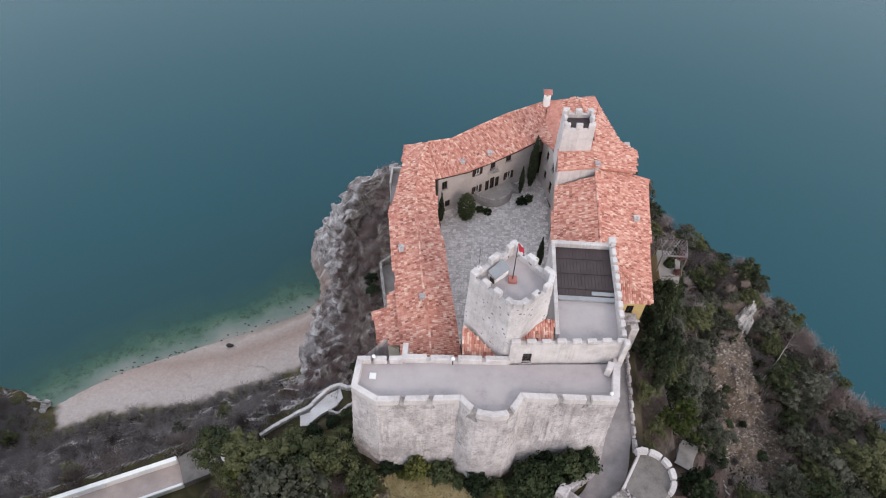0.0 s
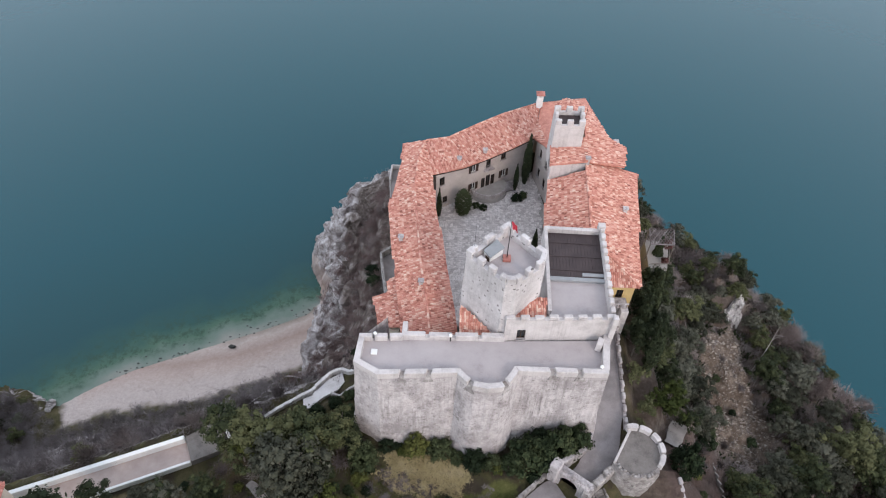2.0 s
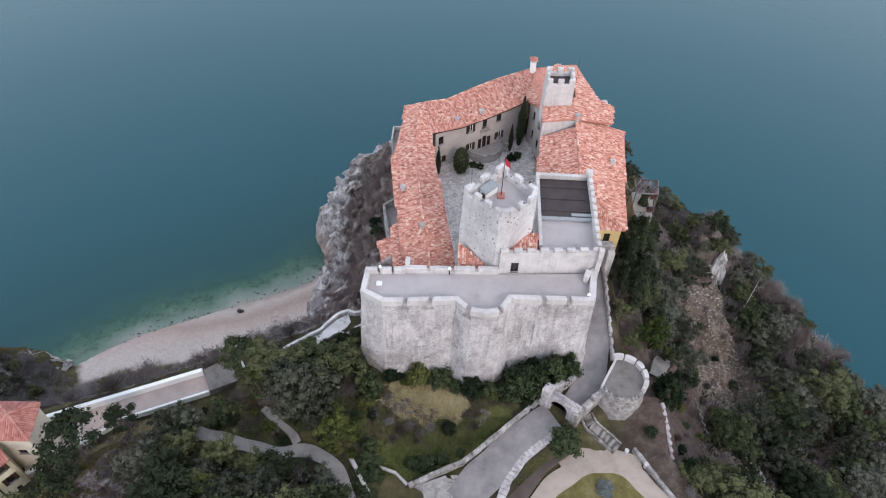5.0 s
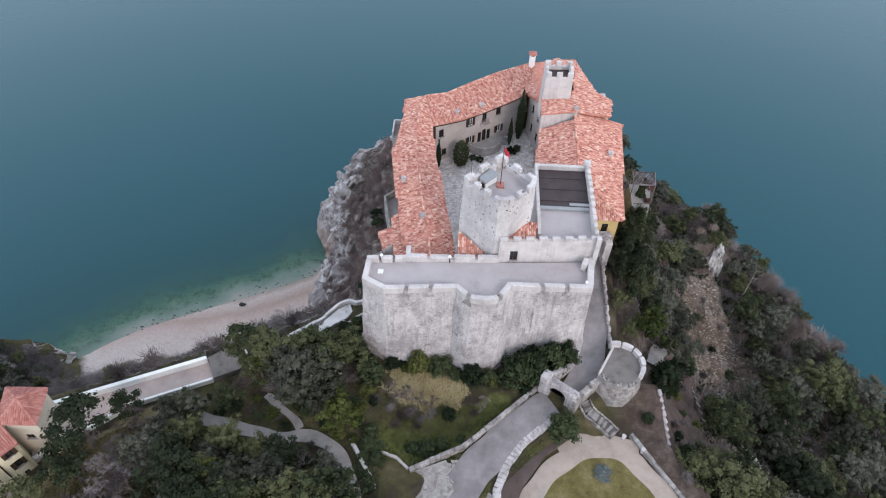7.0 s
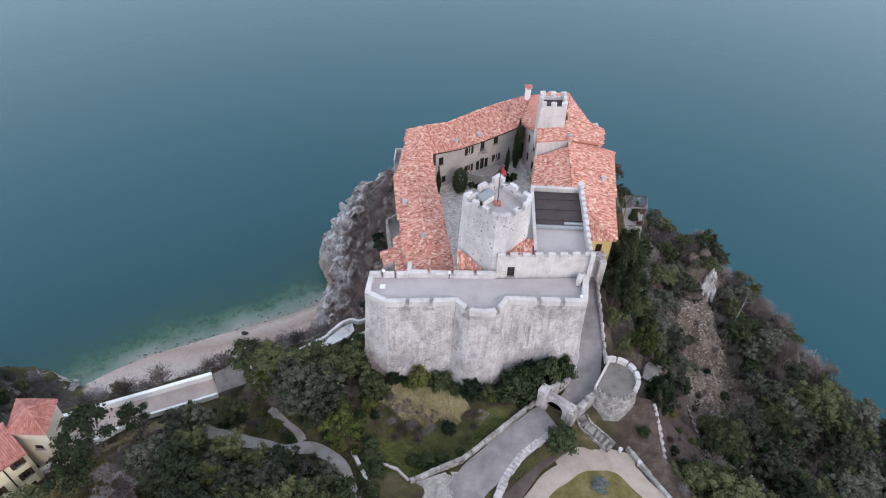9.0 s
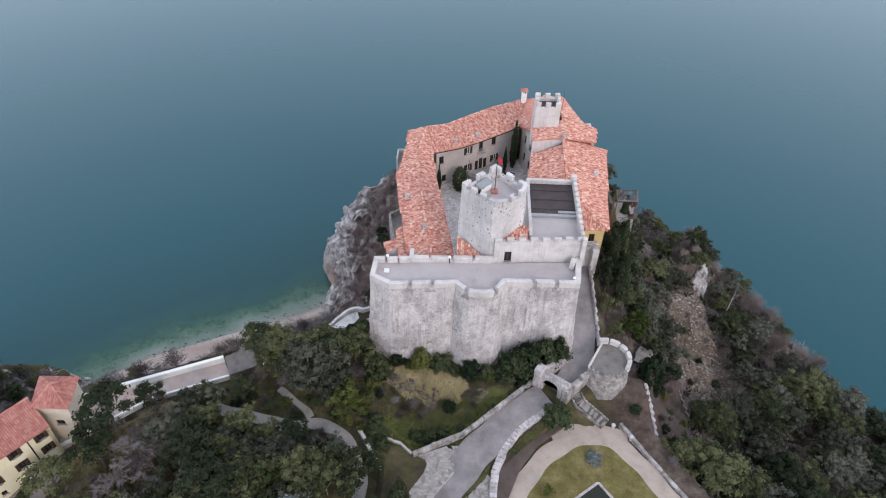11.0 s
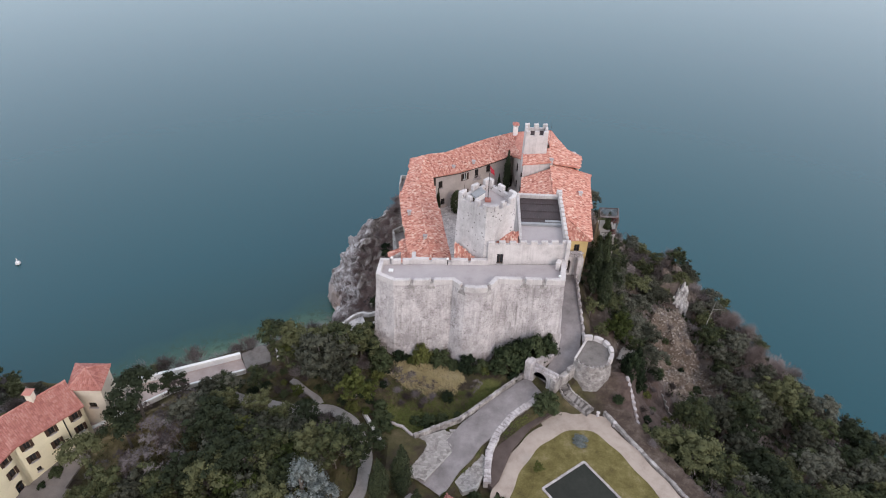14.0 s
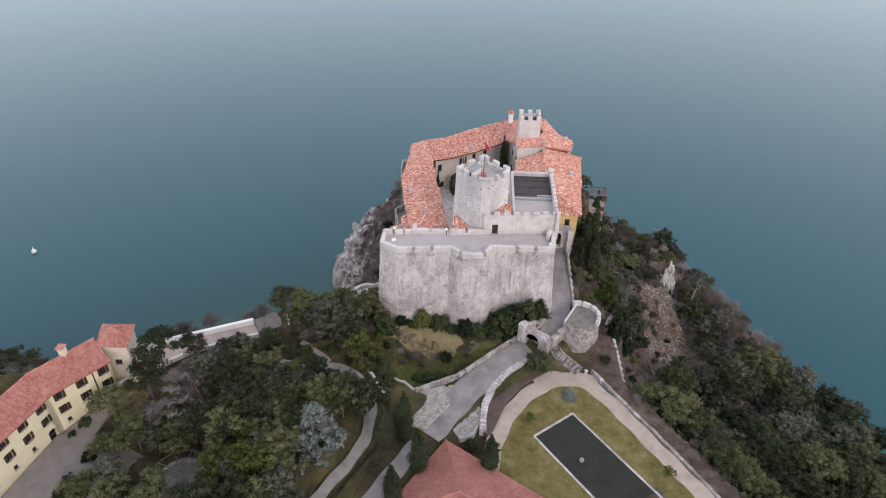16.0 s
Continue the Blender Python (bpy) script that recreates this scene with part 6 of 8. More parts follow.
def house_wing(p, q, us, door_at=None, lift=0.0, over=(0.5, 0.5)):
    """One wing: its front runs p-q, with windows in three storeys at the distances us."""
    d = (Vector(q) - Vector(p)).normalized()
    s = Vector((-d.y, d.x))
    length = math.dist(p, q)
    at = lambda u, v: tuple(Vector(p) + d * u + s * v)
    spots = [(u, z, w, h, j < 2) for j, (z, w, h) in enumerate(((51.35, 0.85, 1.35), (48.75, 0.85, 1.35), (46.3, 0.6, 0.75))) for u in us if not (j == 2 and door_at and abs(u - door_at) < 1)]
    cuts = [opening(*c[:4]) for c in spots]
    if door_at:
        cuts += arch_cut(door_at, 1.2, 44.4, 46.2)
    wall("front_wall", p, q, 42, 52.5, 0.5, M["paleyellow"], house, cuts)
    for u, z, w, h, sh in spots:
        window(house, p, q, u, z, w, h, M["wood"], sh)
    if door_at:
        window(house, p, q, door_at, 45.6, 1.1, 2.4, M["wood"], False, name="door", deep=0.35)
    for a_, b_ in ((q, at(length, 5.0)), (at(length, 5.0), at(0, 5.0)), (at(0, 5.0), p)):
        wall("side_wall", a_, b_, 42, 52.5, 0.5, M["paleyellow"], house)
    u0, u1 = -over[0], length + over[1]
    ridge = 54.4 + lift
    for v in (-0.6, 5.3):
        roof_face(house, [(*at(u0, v), 52.5 + lift), (*at(u1, v), 52.5 + lift), (*at(u1, 3.6), ridge), (*at(u0, 3.6), ridge)], M["redtile"])
    ridge_cap(house, (*at(u0, 3.6), ridge), (*at(u1, 3.6), ridge), M["redtile"])
    return at


near_len = math.dist(NEAR_END, KINK)
house_wing(NEAR_END, KINK, [near_len - 1.15 - 3.2 * k for k in range(6)], near_len - 1.15, 0.0, (0.5, 1.4))
on_far = house_wing(KINK, FAR_END, [1.79, 5.03, 8.3], None, 0.24, (0.35, 0.1))
a, b = on_far(6.7, -0.06), on_far(6.85, -0.06)
block("drainpipe", a, b, 0.12, 44.5, 52.3, M["iron"], house, bevel=0.02)
a = on_far(5.2, 3.7)
chimney(a[0], a[1], 52.5, 55.7, 0.9, M["cream"], "stubby cream chimney with tile cap")
pavilion = thing("corner_pavilion", "square cream corner pavilion with red hipped roof", "house")
pv = [(-52.4, 15.5), (-48.3, 15.7), (-49.0, 19.9), (-53.4, 19.7)]
for i in range(4):
    a, b = pv[i], pv[(i + 1) % 4]
    ops = [opening(2.2, 50.6, 1.1, 1.0)] if i == 0 else ([opening(1.2, 49.5, 0.9, 1.8), opening(3.1, 49.5, 0.9, 1.8)] if i == 1 else ())
    wall("wall", a, b, 42, 54.1, 0.45, M["cream"], pavilion, ops)
    for o in ops:
        window(pavilion, a, b, (o[0] + o[1]) / 2, (o[2] + o[3]) / 2, o[1] - o[0], o[3] - o[2], M["wood"], False)
pe = [along(p, (-50.8, 17.7), -0.12) for p in pv]
tip = (-50.8, 17.8, 55.7)
for i in range(4):
    a, b = pe[i], pe[(i + 1) % 4]
    roof_face(pavilion, [(*a, 54.1), (*b, 54.1), tip], M["redtile"])
    ridge_cap(pavilion, (*a, 54.1), tip, M["redtile"])

# ---- low building near the lawn ----
lodge = thing("lodge", "low building with faded red hipped tile roof", "house")
lc, la, lb = Vector((0.5, 6.7)), Vector((-0.54, -0.84)), Vector((0.84, -0.54))
W, D = 15.0, 26.0
c0, c1, c2, c3 = lc, lc + la * W, lc + la * W + lb * D, lc + lb * D
LE, LR = 47.2, 50.2
r0, r1 = lc + la * W / 2 + lb * W / 2, lc + la * W / 2 + lb * (D - W / 2)
for ring_ in ([c0, c1, r0], [c3, c0, r0, r1], [c2, c3, r1], [c1, c2, r1, r0]):
    roof_face(lodge, [(p.x, p.y, LR if p in (r0, r1) else LE) for p in ring_], M["lodgetile"])
for a, b in ((c0, r0), (c1, r0), (r0, r1), (c2, r1), (c3, r1)):
    ridge_cap(lodge, (a.x, a.y, LR if a in (r0,) else LE), (b.x, b.y, LR), M["lodgetile"])
inset = [c + (sum((c0, c1, c2, c3), Vector((0, 0))) / 4 - c).normalized() * 0.9 for c in (c0, c1, c2, c3)]
for i in range(4):
    a, b = inset[i], inset[(i + 1) % 4]
    wall("wall", tuple(a), tuple(b), 42, LE - 0.1, 0.4, M["cream"], lodge)

# ---- yard by the house ----
bm = bmesh.new()
prism(bm, [(-56.6, 6.0), (-53.6, 6.2), (-48.0, 5.6), (-42.6, 3.0), (-39.4, 0.6), (-38.6, -4.0), (-41.0, -14.0), (-60.5, -14.0)], 43.0, 44.98)
tagged(part("gravel_yard", bm, M["dust"]), "pale gravel yard beside the yellow house", "yard", kind="structure")
arbour = thing("round_arbour", "round garden arbour with curved bench and thin beams", "arbour")
AC = (-35.4, -1.0)
bm = bmesh.new()
prism(bm, arc(AC, 3.9, 0, 348, 29), 44.6, 45.42)
part("floor", bm, M["dust"], arbour)
ring_a = arc(AC, 3.2, 20, 200, 14)
for a, b in zip(ring_a, ring_a[1:]):
    block("bench", a, b, 0.5, 45.4, 45.85, M["rubble"], arbour, bevel=0.04)
for k in range(9):
    p = arc(AC, 3.8, k * 40, k * 40 + 1, 1)[0]
    block("post", (p[0] - 0.06, p[1]), (p[0] + 0.06, p[1]), 0.12, 45.2, 47.4, M["bark"], arbour, bevel=0.01)
    block("beam", p, AC, 0.10, 47.4, 47.52, M["bark"], arbour, bevel=0.01)
    q = arc(AC, 3.8, k * 40 + 40, k * 40 + 41, 1)[0]
    block("beam", p, q, 0.10, 47.28, 47.4, M["bark"], arbour, bevel=0.01)

# ---- courtyard details ----
balcony = thing("court_terrace", "half-round stone terrace with balustrade and steps", "terrace")
TC = wall_point(P, Q, 9.9, 0, 0.0)
base_a = math.degrees(math.atan2(Q[1] - P[1], Q[0] - P[0]))
half_ring = arc((TC.x, TC.y), 3.4, base_a - 180, base_a, 20)
bm = bmesh.new()
prism(bm, half_ring, COURT - 0.5, COURT + 0.95)
part("platform", bm, M["mortar"], balcony)
for p in arc((TC.x, TC.y), 3.25, base_a - 178, base_a - 40, 26):
    block("baluster", p, (p[0] + 0.12, p[1]), 0.12, COURT + 0.95, COURT + 1.6, M["stone"], balcony, bevel=0.03)
rail = arc((TC.x, TC.y), 3.25, base_a - 178, base_a - 40, 14)
for a, b in zip(rail, rail[1:]):
    block("rail", a, b, 0.24, COURT + 1.6, COURT + 1.75, M["stone"], balcony, bevel=0.03)
for k in range(5):
    r = 3.45 + 0.3 * k
    a, b = arc((TC.x, TC.y), r, base_a - 34, base_a - 8, 1)
    block("step", a, b, 0.34, COURT - 0.2, COURT + 0.8 - 0.17 * k, M["stone"], balcony, bevel=0.02)

# trellised pergola on the slope side
pergola = thing("pergola", "weathered lattice pergola on a small rubble terrace", "pergola")
pg = [(26.2, 55.2), (28.8, 55.4), (29.8, 60.4), (26.4, 60.6)]
bm = bmesh.new()
prism(bm, pg, 46, 55.6, 0.3)
part("terrace", bm, M["tread"], pergola, "rubble retaining terrace")
lat = [(25.9, 56.9), (29.2, 56.9), (29.6, 59.8), (26.2, 59.8)]
on_lat = lambda u, v: along(along(lat[0], lat[1], u), along(lat[3], lat[2], u), v)
for k in range(-4, 12):
    for slant in (1, -1):
        ends = sorted(v for v in ((0 - k / 8) * slant * 1.0, (1 - k / 8) * slant * 1.0))
        v0, v1 = max(0, ends[0] / 0.5), min(1, ends[1] / 0.5)
        if v1 - v0 > 0.05:
            block("lath", on_lat(k / 8 + slant * v0 * 0.5, v0), on_lat(k / 8 + slant * v1 * 0.5, v1), 0.09, 58.75 + 0.04 * (slant > 0), 58.81 + 0.04 * (slant > 0), M["twig"], pergola, bevel=0)
for a, b in zip(lat, lat[1:] + lat[:1]):
    block("frame", a, b, 0.1, 58.7, 58.88, M["twig"], pergola, bevel=0)
for x, y in lat:
    block("post", (x - 0.07, y), (x + 0.07, y), 0.14, 55.5, 58.75, M["bark"], pergola, bevel=0.02)
for a, b in ((pg[0], pg[1]), (pg[1], pg[2])):
    block("rail", a, b, 0.08, 56.5, 56.6, M["bark"], pergola, bevel=0)

# pale rock outcrop on the slope
def rock(name, x, y, z, size, mat, label, seed, group="", fine=3):
    bm = bmesh.new()
    bmesh.ops.create_icosphere(bm, subdivisions=fine, radius=1.0)
    for v in bm.verts:
        n = v.co.normalized()
        k = 1 + noise.noise(n * 1.6 + Vector((seed, 0, 0))) * 0.45 + noise.noise(n * 4 + Vector((0, seed, 0))) * 0.22 + noise.noise(n * 9 + Vector((0, seed, 5))) * 0.08 * (fine - 2) + noise.noise(n * 19 + Vector((seed, 3, 5))) * 0.1 * (fine - 3)
        v.co = Vector((n.x * size[0] * k + x, n.y * size[1] * k + y, n.z * size[2] * k + z))
    return tagged(part(name, bm, mat), label, "rock", group)


M["whiterock"] = material("bleached_limestone", [(0.18, 0.165, 0.16), (0.52, 0.50, 0.495), (0.74, 0.72, 0.715)], 1.1, 0.9, 1.0, 3.0, stretch=(1, 1, 0.3), low=0.35, high=0.58)
for i, (x, y, z, sx_, sz_) in enumerate(((48.0, 67.2, 28.8, 0.85, 3.8), (48.9, 67.7, 30.4, 0.85, 3.6), (49.7, 68.1, 30.6, 0.7, 2.9), (47.5, 66.8, 27.2, 0.6, 2.4), (50.3, 67.6, 27.4, 0.7, 2.6), (49.2, 66.9, 27.4, 0.6, 2.6))):
    rock("white_crag", x, y - 0.3, z + 0.5, (sx_ * 1.1, sx_ * 1.0, sz_ * 1.05), M["whiterock"], "bleached white limestone crag among the trees", i * 2.3 + 1, "white crags", 5)
M["weed"] = material("dark_weedy_rock", [(0.03, 0.032, 0.028), (0.07, 0.066, 0.06)], 1.5, 0.8, 0.5, 8.0)
for i in range(70):
    f = random.random() ** 1.5 * (len(BEACH) - 2.2)
    a, b = BEACH[int(f)], BEACH[int(f) + 1]
    x, y = along(a, b, f - int(f))
    s = random.uniform(0.07, 0.2)
    rock("shore_rock", x + random.gauss(0, 0.8), y + random.uniform(-0.6, 4.0) ** 1 * random.random(), 0.02, (s * 1.4, s, s * 0.5), M["weed"], "dark weedy rock at the waterline", i * 1.7, "shore rocks", 2)
rock("beach_boulder", -49.2, 73.2, 1.0, (0.8, 0.45, 0.35), M["weed"], "dark flat boulder on the pebble beach", 9.1)
M["headrock"] = material("grey_shore_limestone", [(0.18, 0.16, 0.15), (0.34, 0.31, 0.295), (0.50, 0.465, 0.45)], 0.9, 0.9, 0.8, 3.0)
for i in range(18):
    x = random.uniform(-95, -82)
    y = 57.6 - (x + 82) * 0.1 - random.uniform(0, 3.2)
    rock("headland_rock", x, y, 0.5, (random.uniform(0.6, 1.7), random.uniform(0.5, 1.1), random.uniform(0.35, 0.7)), M["headrock"], "grey limestone rock on the small headland", i * 3.3, "headland rocks")
buoy = thing("buoy", "small white mooring buoy floating on the sea", "buoy")
bm = bmesh.new()
bmesh.ops.create_uvsphere(bm, u_segments=16, v_segments=10, radius=0.75, matrix=pose(-130.8, 106.5, 0.35))
bmesh.ops.create_cone(bm, cap_ends=True, segments=8, radius1=0.2, radius2=0.15, depth=1.2, matrix=pose(-130.8, 106.5, 1.4))
part("float", bm, M["white"], buoy)


# ---- plants ----
def clear_of_ways(x, y):
    for pts, half in WAYS:
        for (ax, ay, _), (bx, by, _) in zip(pts, pts[1:]):
            ex, ey = bx - ax, by - ay
            f = min(1, max(0, ((x - ax) * ex + (y - ay) * ey) / (ex * ex + ey * ey)))
            if math.hypot(x - ax - f * ex, y - ay - f * ey) < half + 0.5:
                return False
    return True


def tube(bm, a, b, r0, r1, sides=5):
    a, b = Vector(a), Vector(b)
    q = (b - a).to_track_quat("Z", "Y")
    ra = [bm.verts.new(a + q @ Vector((math.cos(math.tau * i / sides) * r0, math.sin(math.tau * i / sides) * r0, 0))) for i in range(sides)]
    rb = [bm.verts.new(b + q @ Vector((math.cos(math.tau * i / sides) * r1, math.sin(math.tau * i / sides) * r1, 0))) for i in range(sides)]
    for i in range(sides):
        bm.faces.new((ra[i], ra[(i + 1) % sides], rb[(i + 1) % sides], rb[i]))


def leaves(centres, count, size, flat_=0.75, up=0.0):
    """Small leaf blades scattered loosely through clumps; centres as (place, radius)."""
    verts, faces = [], []
    for c, r in centres:
        for _ in range(count):
            d = Vector((random.gauss(0, 1), random.gauss(0, 1), random.gauss(0, 1) + 0.3)).normalized()
            p = c + Vector((d.x, d.y, d.z * flat_)) * r * random.uniform(0.55, 1.3)
            face = d + Vector((random.gauss(0, 0.45), random.gauss(0, 0.45), random.gauss(0.25, 0.4)))
            u = Vector((random.gauss(0, 1), random.gauss(0, 1), random.gauss(0, 1) + up * 3)).cross(face) if not up else Vector((random.gauss(0, 1), random.gauss(0, 1), random.gauss(0, 1) + up * 3))
            u.normalize()
            v = face.cross(u)
            if v.length < 1e-3:
                continue
            v.normalize()
            s = size * random.uniform(0.55, 1.4)
            b = len(verts)
            verts += [p - u * s * (0.5 + up * 0.5), p + v * s * 0.36, p + u * s * (0.5 + up * 0.5), p - v * s * 0.36]
            faces.append((b, b + 1, b + 2, b + 3))
    return verts, faces


def core(centres, shrink=0.62):
    """Lumpy inner masses that close the crown behind its leaves."""
    bm = bmesh.new()
    for c, r in centres:
        made = bmesh.ops.create_icosphere(bm, subdivisions=1, radius=r * shrink, matrix=Matrix.Translation(c) @ Matrix.Diagonal((1, 1, 0.62, 1)))
        for v in made["verts"]:
            v.co += (v.co - c) * random.uniform(-0.2, 0.2)
    return bm


def crown_clumps(kind, h, r):
    """Clump centres of a crown h high and r wide; foot of the tree at the origin."""
    out = []
    if kind == "cypress":
        n = 34
        for i in range(n):
            f = i / (n - 1)
            w = r * 0.86 * (0.45 + 0.55 * min(1, f / 0.3)) * (1 - max(0, (f - 0.3) / 0.7) ** 1.9 * 0.93)
            for _ in range(3 if f < 0.85 else 1):
                a = random.uniform(0, math.tau)
                out.append((Vector((math.cos(a) * w * 0.55, math.sin(a) * w * 0.55, h * (0.04 + 0.94 * f))), max(0.16, w * 0.5)))
    elif kind == "pine":
        for i in range(30):
            a, d = random.uniform(0, math.tau), r * math.sqrt(random.random()) * 0.9
            out.append((Vector((math.cos(a) * d, math.sin(a) * d, h * (0.80 + 0.14 * (1 - (d / r) ** 2)) + random.gauss(0, 0.25))), r * random.uniform(0.20, 0.32)))
    elif kind == "cedar":
        for i in range(120):
            f = random.random() ** 1.3
            a, d = random.uniform(0, math.tau), r * (1.05 - f * 0.9) * random.uniform(0.35, 1)
            out.append((Vector((math.cos(a) * d, math.sin(a) * d, h * (0.14 + 0.84 * f))), r * random.uniform(0.10, 0.2)))
    elif kind == "egg":
        for i in range(90):
            f, a = (i + 0.5) / 90, i * 2.39996
            w = math.sqrt(max(0.05, 1 - (2 * f - 0.9) ** 2))
            out.append((Vector((math.cos(a) * w * r * 0.8, math.sin(a) * w * r * 0.8, h * (0.03 + 0.9 * f))), r * 0.24))
    elif kind == "bush":
        for i in range(44):
            d = Vector((random.gauss(0, 1), random.gauss(0, 1), abs(random.gauss(0, 1)))).normalized() * random.uniform(0.5, 0.85)
            out.append((Vector((d.x * r, d.y * r, h * 0.15 + d.z * h * 0.8)), r * random.uniform(0.18, 0.30)))
    else:
        lean = Vector((random.gauss(0, 0.1), random.gauss(0, 0.1), 0)) * r
        for i in range(72):
            d = Vector((random.gauss(0, 1), random.gauss(0, 1), random.gauss(0.25, 0.8))).normalized() * random.uniform(0.35, 0.98)
            k = 1 + 0.28 * math.sin(3 * math.atan2(d.y, d.x) + lean.x * 9)
            out.append((Vector((d.x * r * k, d.y * r * k, h * 0.60 + d.z * h * 0.37)) + lean, r * random.uniform(0.13, 0.27)))
    return out


def make_tree(name, kind, h, r, mat, label, leaf=0.32, count=46):
    root = thing(name, label, "tree" if kind not in ("bush", "egg") else "shrub")
    cl = crown_clumps(kind, h, r)
    bm = bmesh.new()
    stem = {"pine": 0.84, "cypress": 0.5, "cedar": 0.95, "bush": 0.3, "egg": 0.4}.get(kind, 0.6) * h
    bend = Vector((random.gauss(0, 0.04), random.gauss(0, 0.04), 0)) * h
    tube(bm, (0, 0, -0.8), bend * 0.5 + Vector((0, 0, stem * 0.5)), 0.03 * h + 0.04, 0.022 * h, 7)
    tube(bm, bend * 0.5 + Vector((0, 0, stem * 0.5)), bend + Vector((0, 0, stem)), 0.022 * h, 0.012 * h, 7)
    part("trunk", bm, M["bark"], root)
    if kind not in ("cypress", "bush", "egg"):
        bm = bmesh.new()
        for c, rr in random.sample(cl, 9):
            tube(bm, bend * 0.6 + Vector((0, 0, stem * random.uniform(0.5, 0.95))), c, 0.010 * h, 0.004 * h, 4)
        tagged(part("branchwork", bm, M["bark"], root), kind="stuff")
    inner_bm = core(cl)
    me = bpy.data.meshes.new("crown")
    v, f = leaves(cl, count, leaf, *((1.5, 0.9) if kind == "cypress" else (0.75, 0.0)))
    inner_bm.to_mesh(me)
    inner_bm.free()
    base = [tuple(x.co) for x in me.vertices]
    polys = [tuple(p.vertices) for p in me.polygons]
    bpy.data.meshes.remove(me)
    n = len(base)
    part("crown", (base + [tuple(x) for x in v], polys + [tuple(i + n for i in q) for q in f]), mat, root)
    return root


def make_bare(name, h, r, label, twigs=150):
    """A leafless winter tree: forking limbs and fine twigs."""
    root = thing(name, label, "tree")
    bm = bmesh.new()
    tube(bm, (0, 0, -0.8), (0, 0, h * 0.3), 0.022 * h, 0.016 * h, 6)
    ends = [(Vector((0, 0, h * 0.3)), Vector((0, 0, 1)), 0.016 * h)]
    for level in range(4):
        nxt = []
        for p, d, rad in ends:
            for _ in range(3 if level < 3 else 3):
                nd = (d + Vector((random.gauss(0, 0.55), random.gauss(0, 0.55), random.gauss(0.1, 0.3)))).normalized()
                length = h * (0.26, 0.2, 0.15, 0.1)[level] * random.uniform(0.7, 1.2)
                e = p + Vector((nd.x * r / h * 1.6, nd.y * r / h * 1.6, nd.z)) * length
                tube(bm, p, e, rad * 0.7, rad * 0.4, 3)
                nxt.append((e, nd, rad * 0.5))
        ends = nxt
    limbs = part("branchwork", bm, M["bark"], root)
    verts, faces = [], []
    for p, d, rad in ends:
        for _ in range(9):
            nd = (d + Vector((random.gauss(0, 0.8), random.gauss(0, 0.8), random.gauss(0.1, 0.6)))).normalized()
            s = nd.orthogonal().normalized() * 0.035
            e = p + nd * h * random.uniform(0.06, 0.14)
            b = len(verts)
            verts += [p - s, p + s, e]
            faces.append((b, b + 1, b + 2))
    tagged(part("brushwood", (verts, faces), M["twig"], root, "fine grey winter twigs"), kind="stuff")
    return root


def make_brush(name, h, r, label, mat):
    """A leafless thicket: stems fanning from the ground into dense fine twigs."""
    root = thing(name, label, "shrub")
    bm = bmesh.new()
    tips = []
    for _ in range(16):
        a, lean = random.uniform(0, math.tau), random.uniform(0.1, 1.0)
        e = Vector((math.cos(a) * r * lean * 0.7, math.sin(a) * r * lean * 0.7, h * random.uniform(0.45, 0.8)))
        tube(bm, (math.cos(a) * 0.1, math.sin(a) * 0.1, -0.4), e, 0.045, 0.015, 3)
        tips.append(e)
    tagged(part("stemwork", bm, M["bark"], root), kind="stuff")
    verts, faces = [], []
    for _ in range(900):
        e = random.choice(tips)
        p = Vector((e.x * random.uniform(0.3, 1.2), e.y * random.uniform(0.3, 1.2), e.z * random.uniform(0.35, 1.05))) + Vector((random.gauss(0, 0.2), random.gauss(0, 0.2), 0)) * r
        d = Vector((p.x / r + random.gauss(0, 0.5), p.y / r + random.gauss(0, 0.5), random.uniform(0.2, 1.2))).normalized()
        s = d.orthogonal().normalized() * random.uniform(0.018, 0.04)
        q = p + d * random.uniform(0.3, 0.8)
        b = len(verts)
        verts += [p - s, p + s, q]
        faces.append((b, b + 1, b + 2))
    tagged(part("brushwood", (verts, faces), mat, root, "dense leafless twigs"), kind="stuff")
    return root


def put(tree, x, y, size, z=None, label="", group="", tall=1.0):
    m = pose(x, y, height(x, y) - 0.1 if z is None else z, 0, 0, random.uniform(0, 360))
    t = copy_thing(tree, m)
    t.scale = (size, size, size * tall)
    return tagged(t, label, group=group)


STORE = []


def kinds(n, *args, **kw):
    made = [make_tree(*args, **kw) for _ in range(n)]
    STORE.extend(made)
    return made


oaks = kinds(5, "evergreen_oak", "oak", 6.0, 2.6, M["leaf"], "dense dark evergreen oak", leaf=0.24, count=44)
greys = kinds(3, "olive_tree", "oak", 5.5, 2.5, M["leaf_grey"], "grey-green olive tree with loose crown", leaf=0.24, count=40)
lights = kinds(3, "laurel_tree", "oak", 5.5, 2.2, M["leaf_light"], "yellow-green laurel tree with dense leaves", leaf=0.24, count=40)
pines = kinds(2, "umbrella_pine", "pine", 7.5, 3.0, M["leaf"], "umbrella pine with flat dark crown", leaf=0.36, count=70)
cyps = kinds(2, "cypress", "cypress", 8.0, 1.05, M["cypress"], "slim dark Italian cypress", leaf=0.16, count=80)
plump = kinds(2, "cypress", "cypress", 8.8, 1.5, M["cypress"], "plump teardrop-shaped dark cypress beside the drive", leaf=0.15, count=110)
cedars = kinds(1, "blue_cedar", "cedar", 8.0, 3.5, M["leaf_blue"], "pale blue cedar with tiered branches", leaf=0.24, count=44)
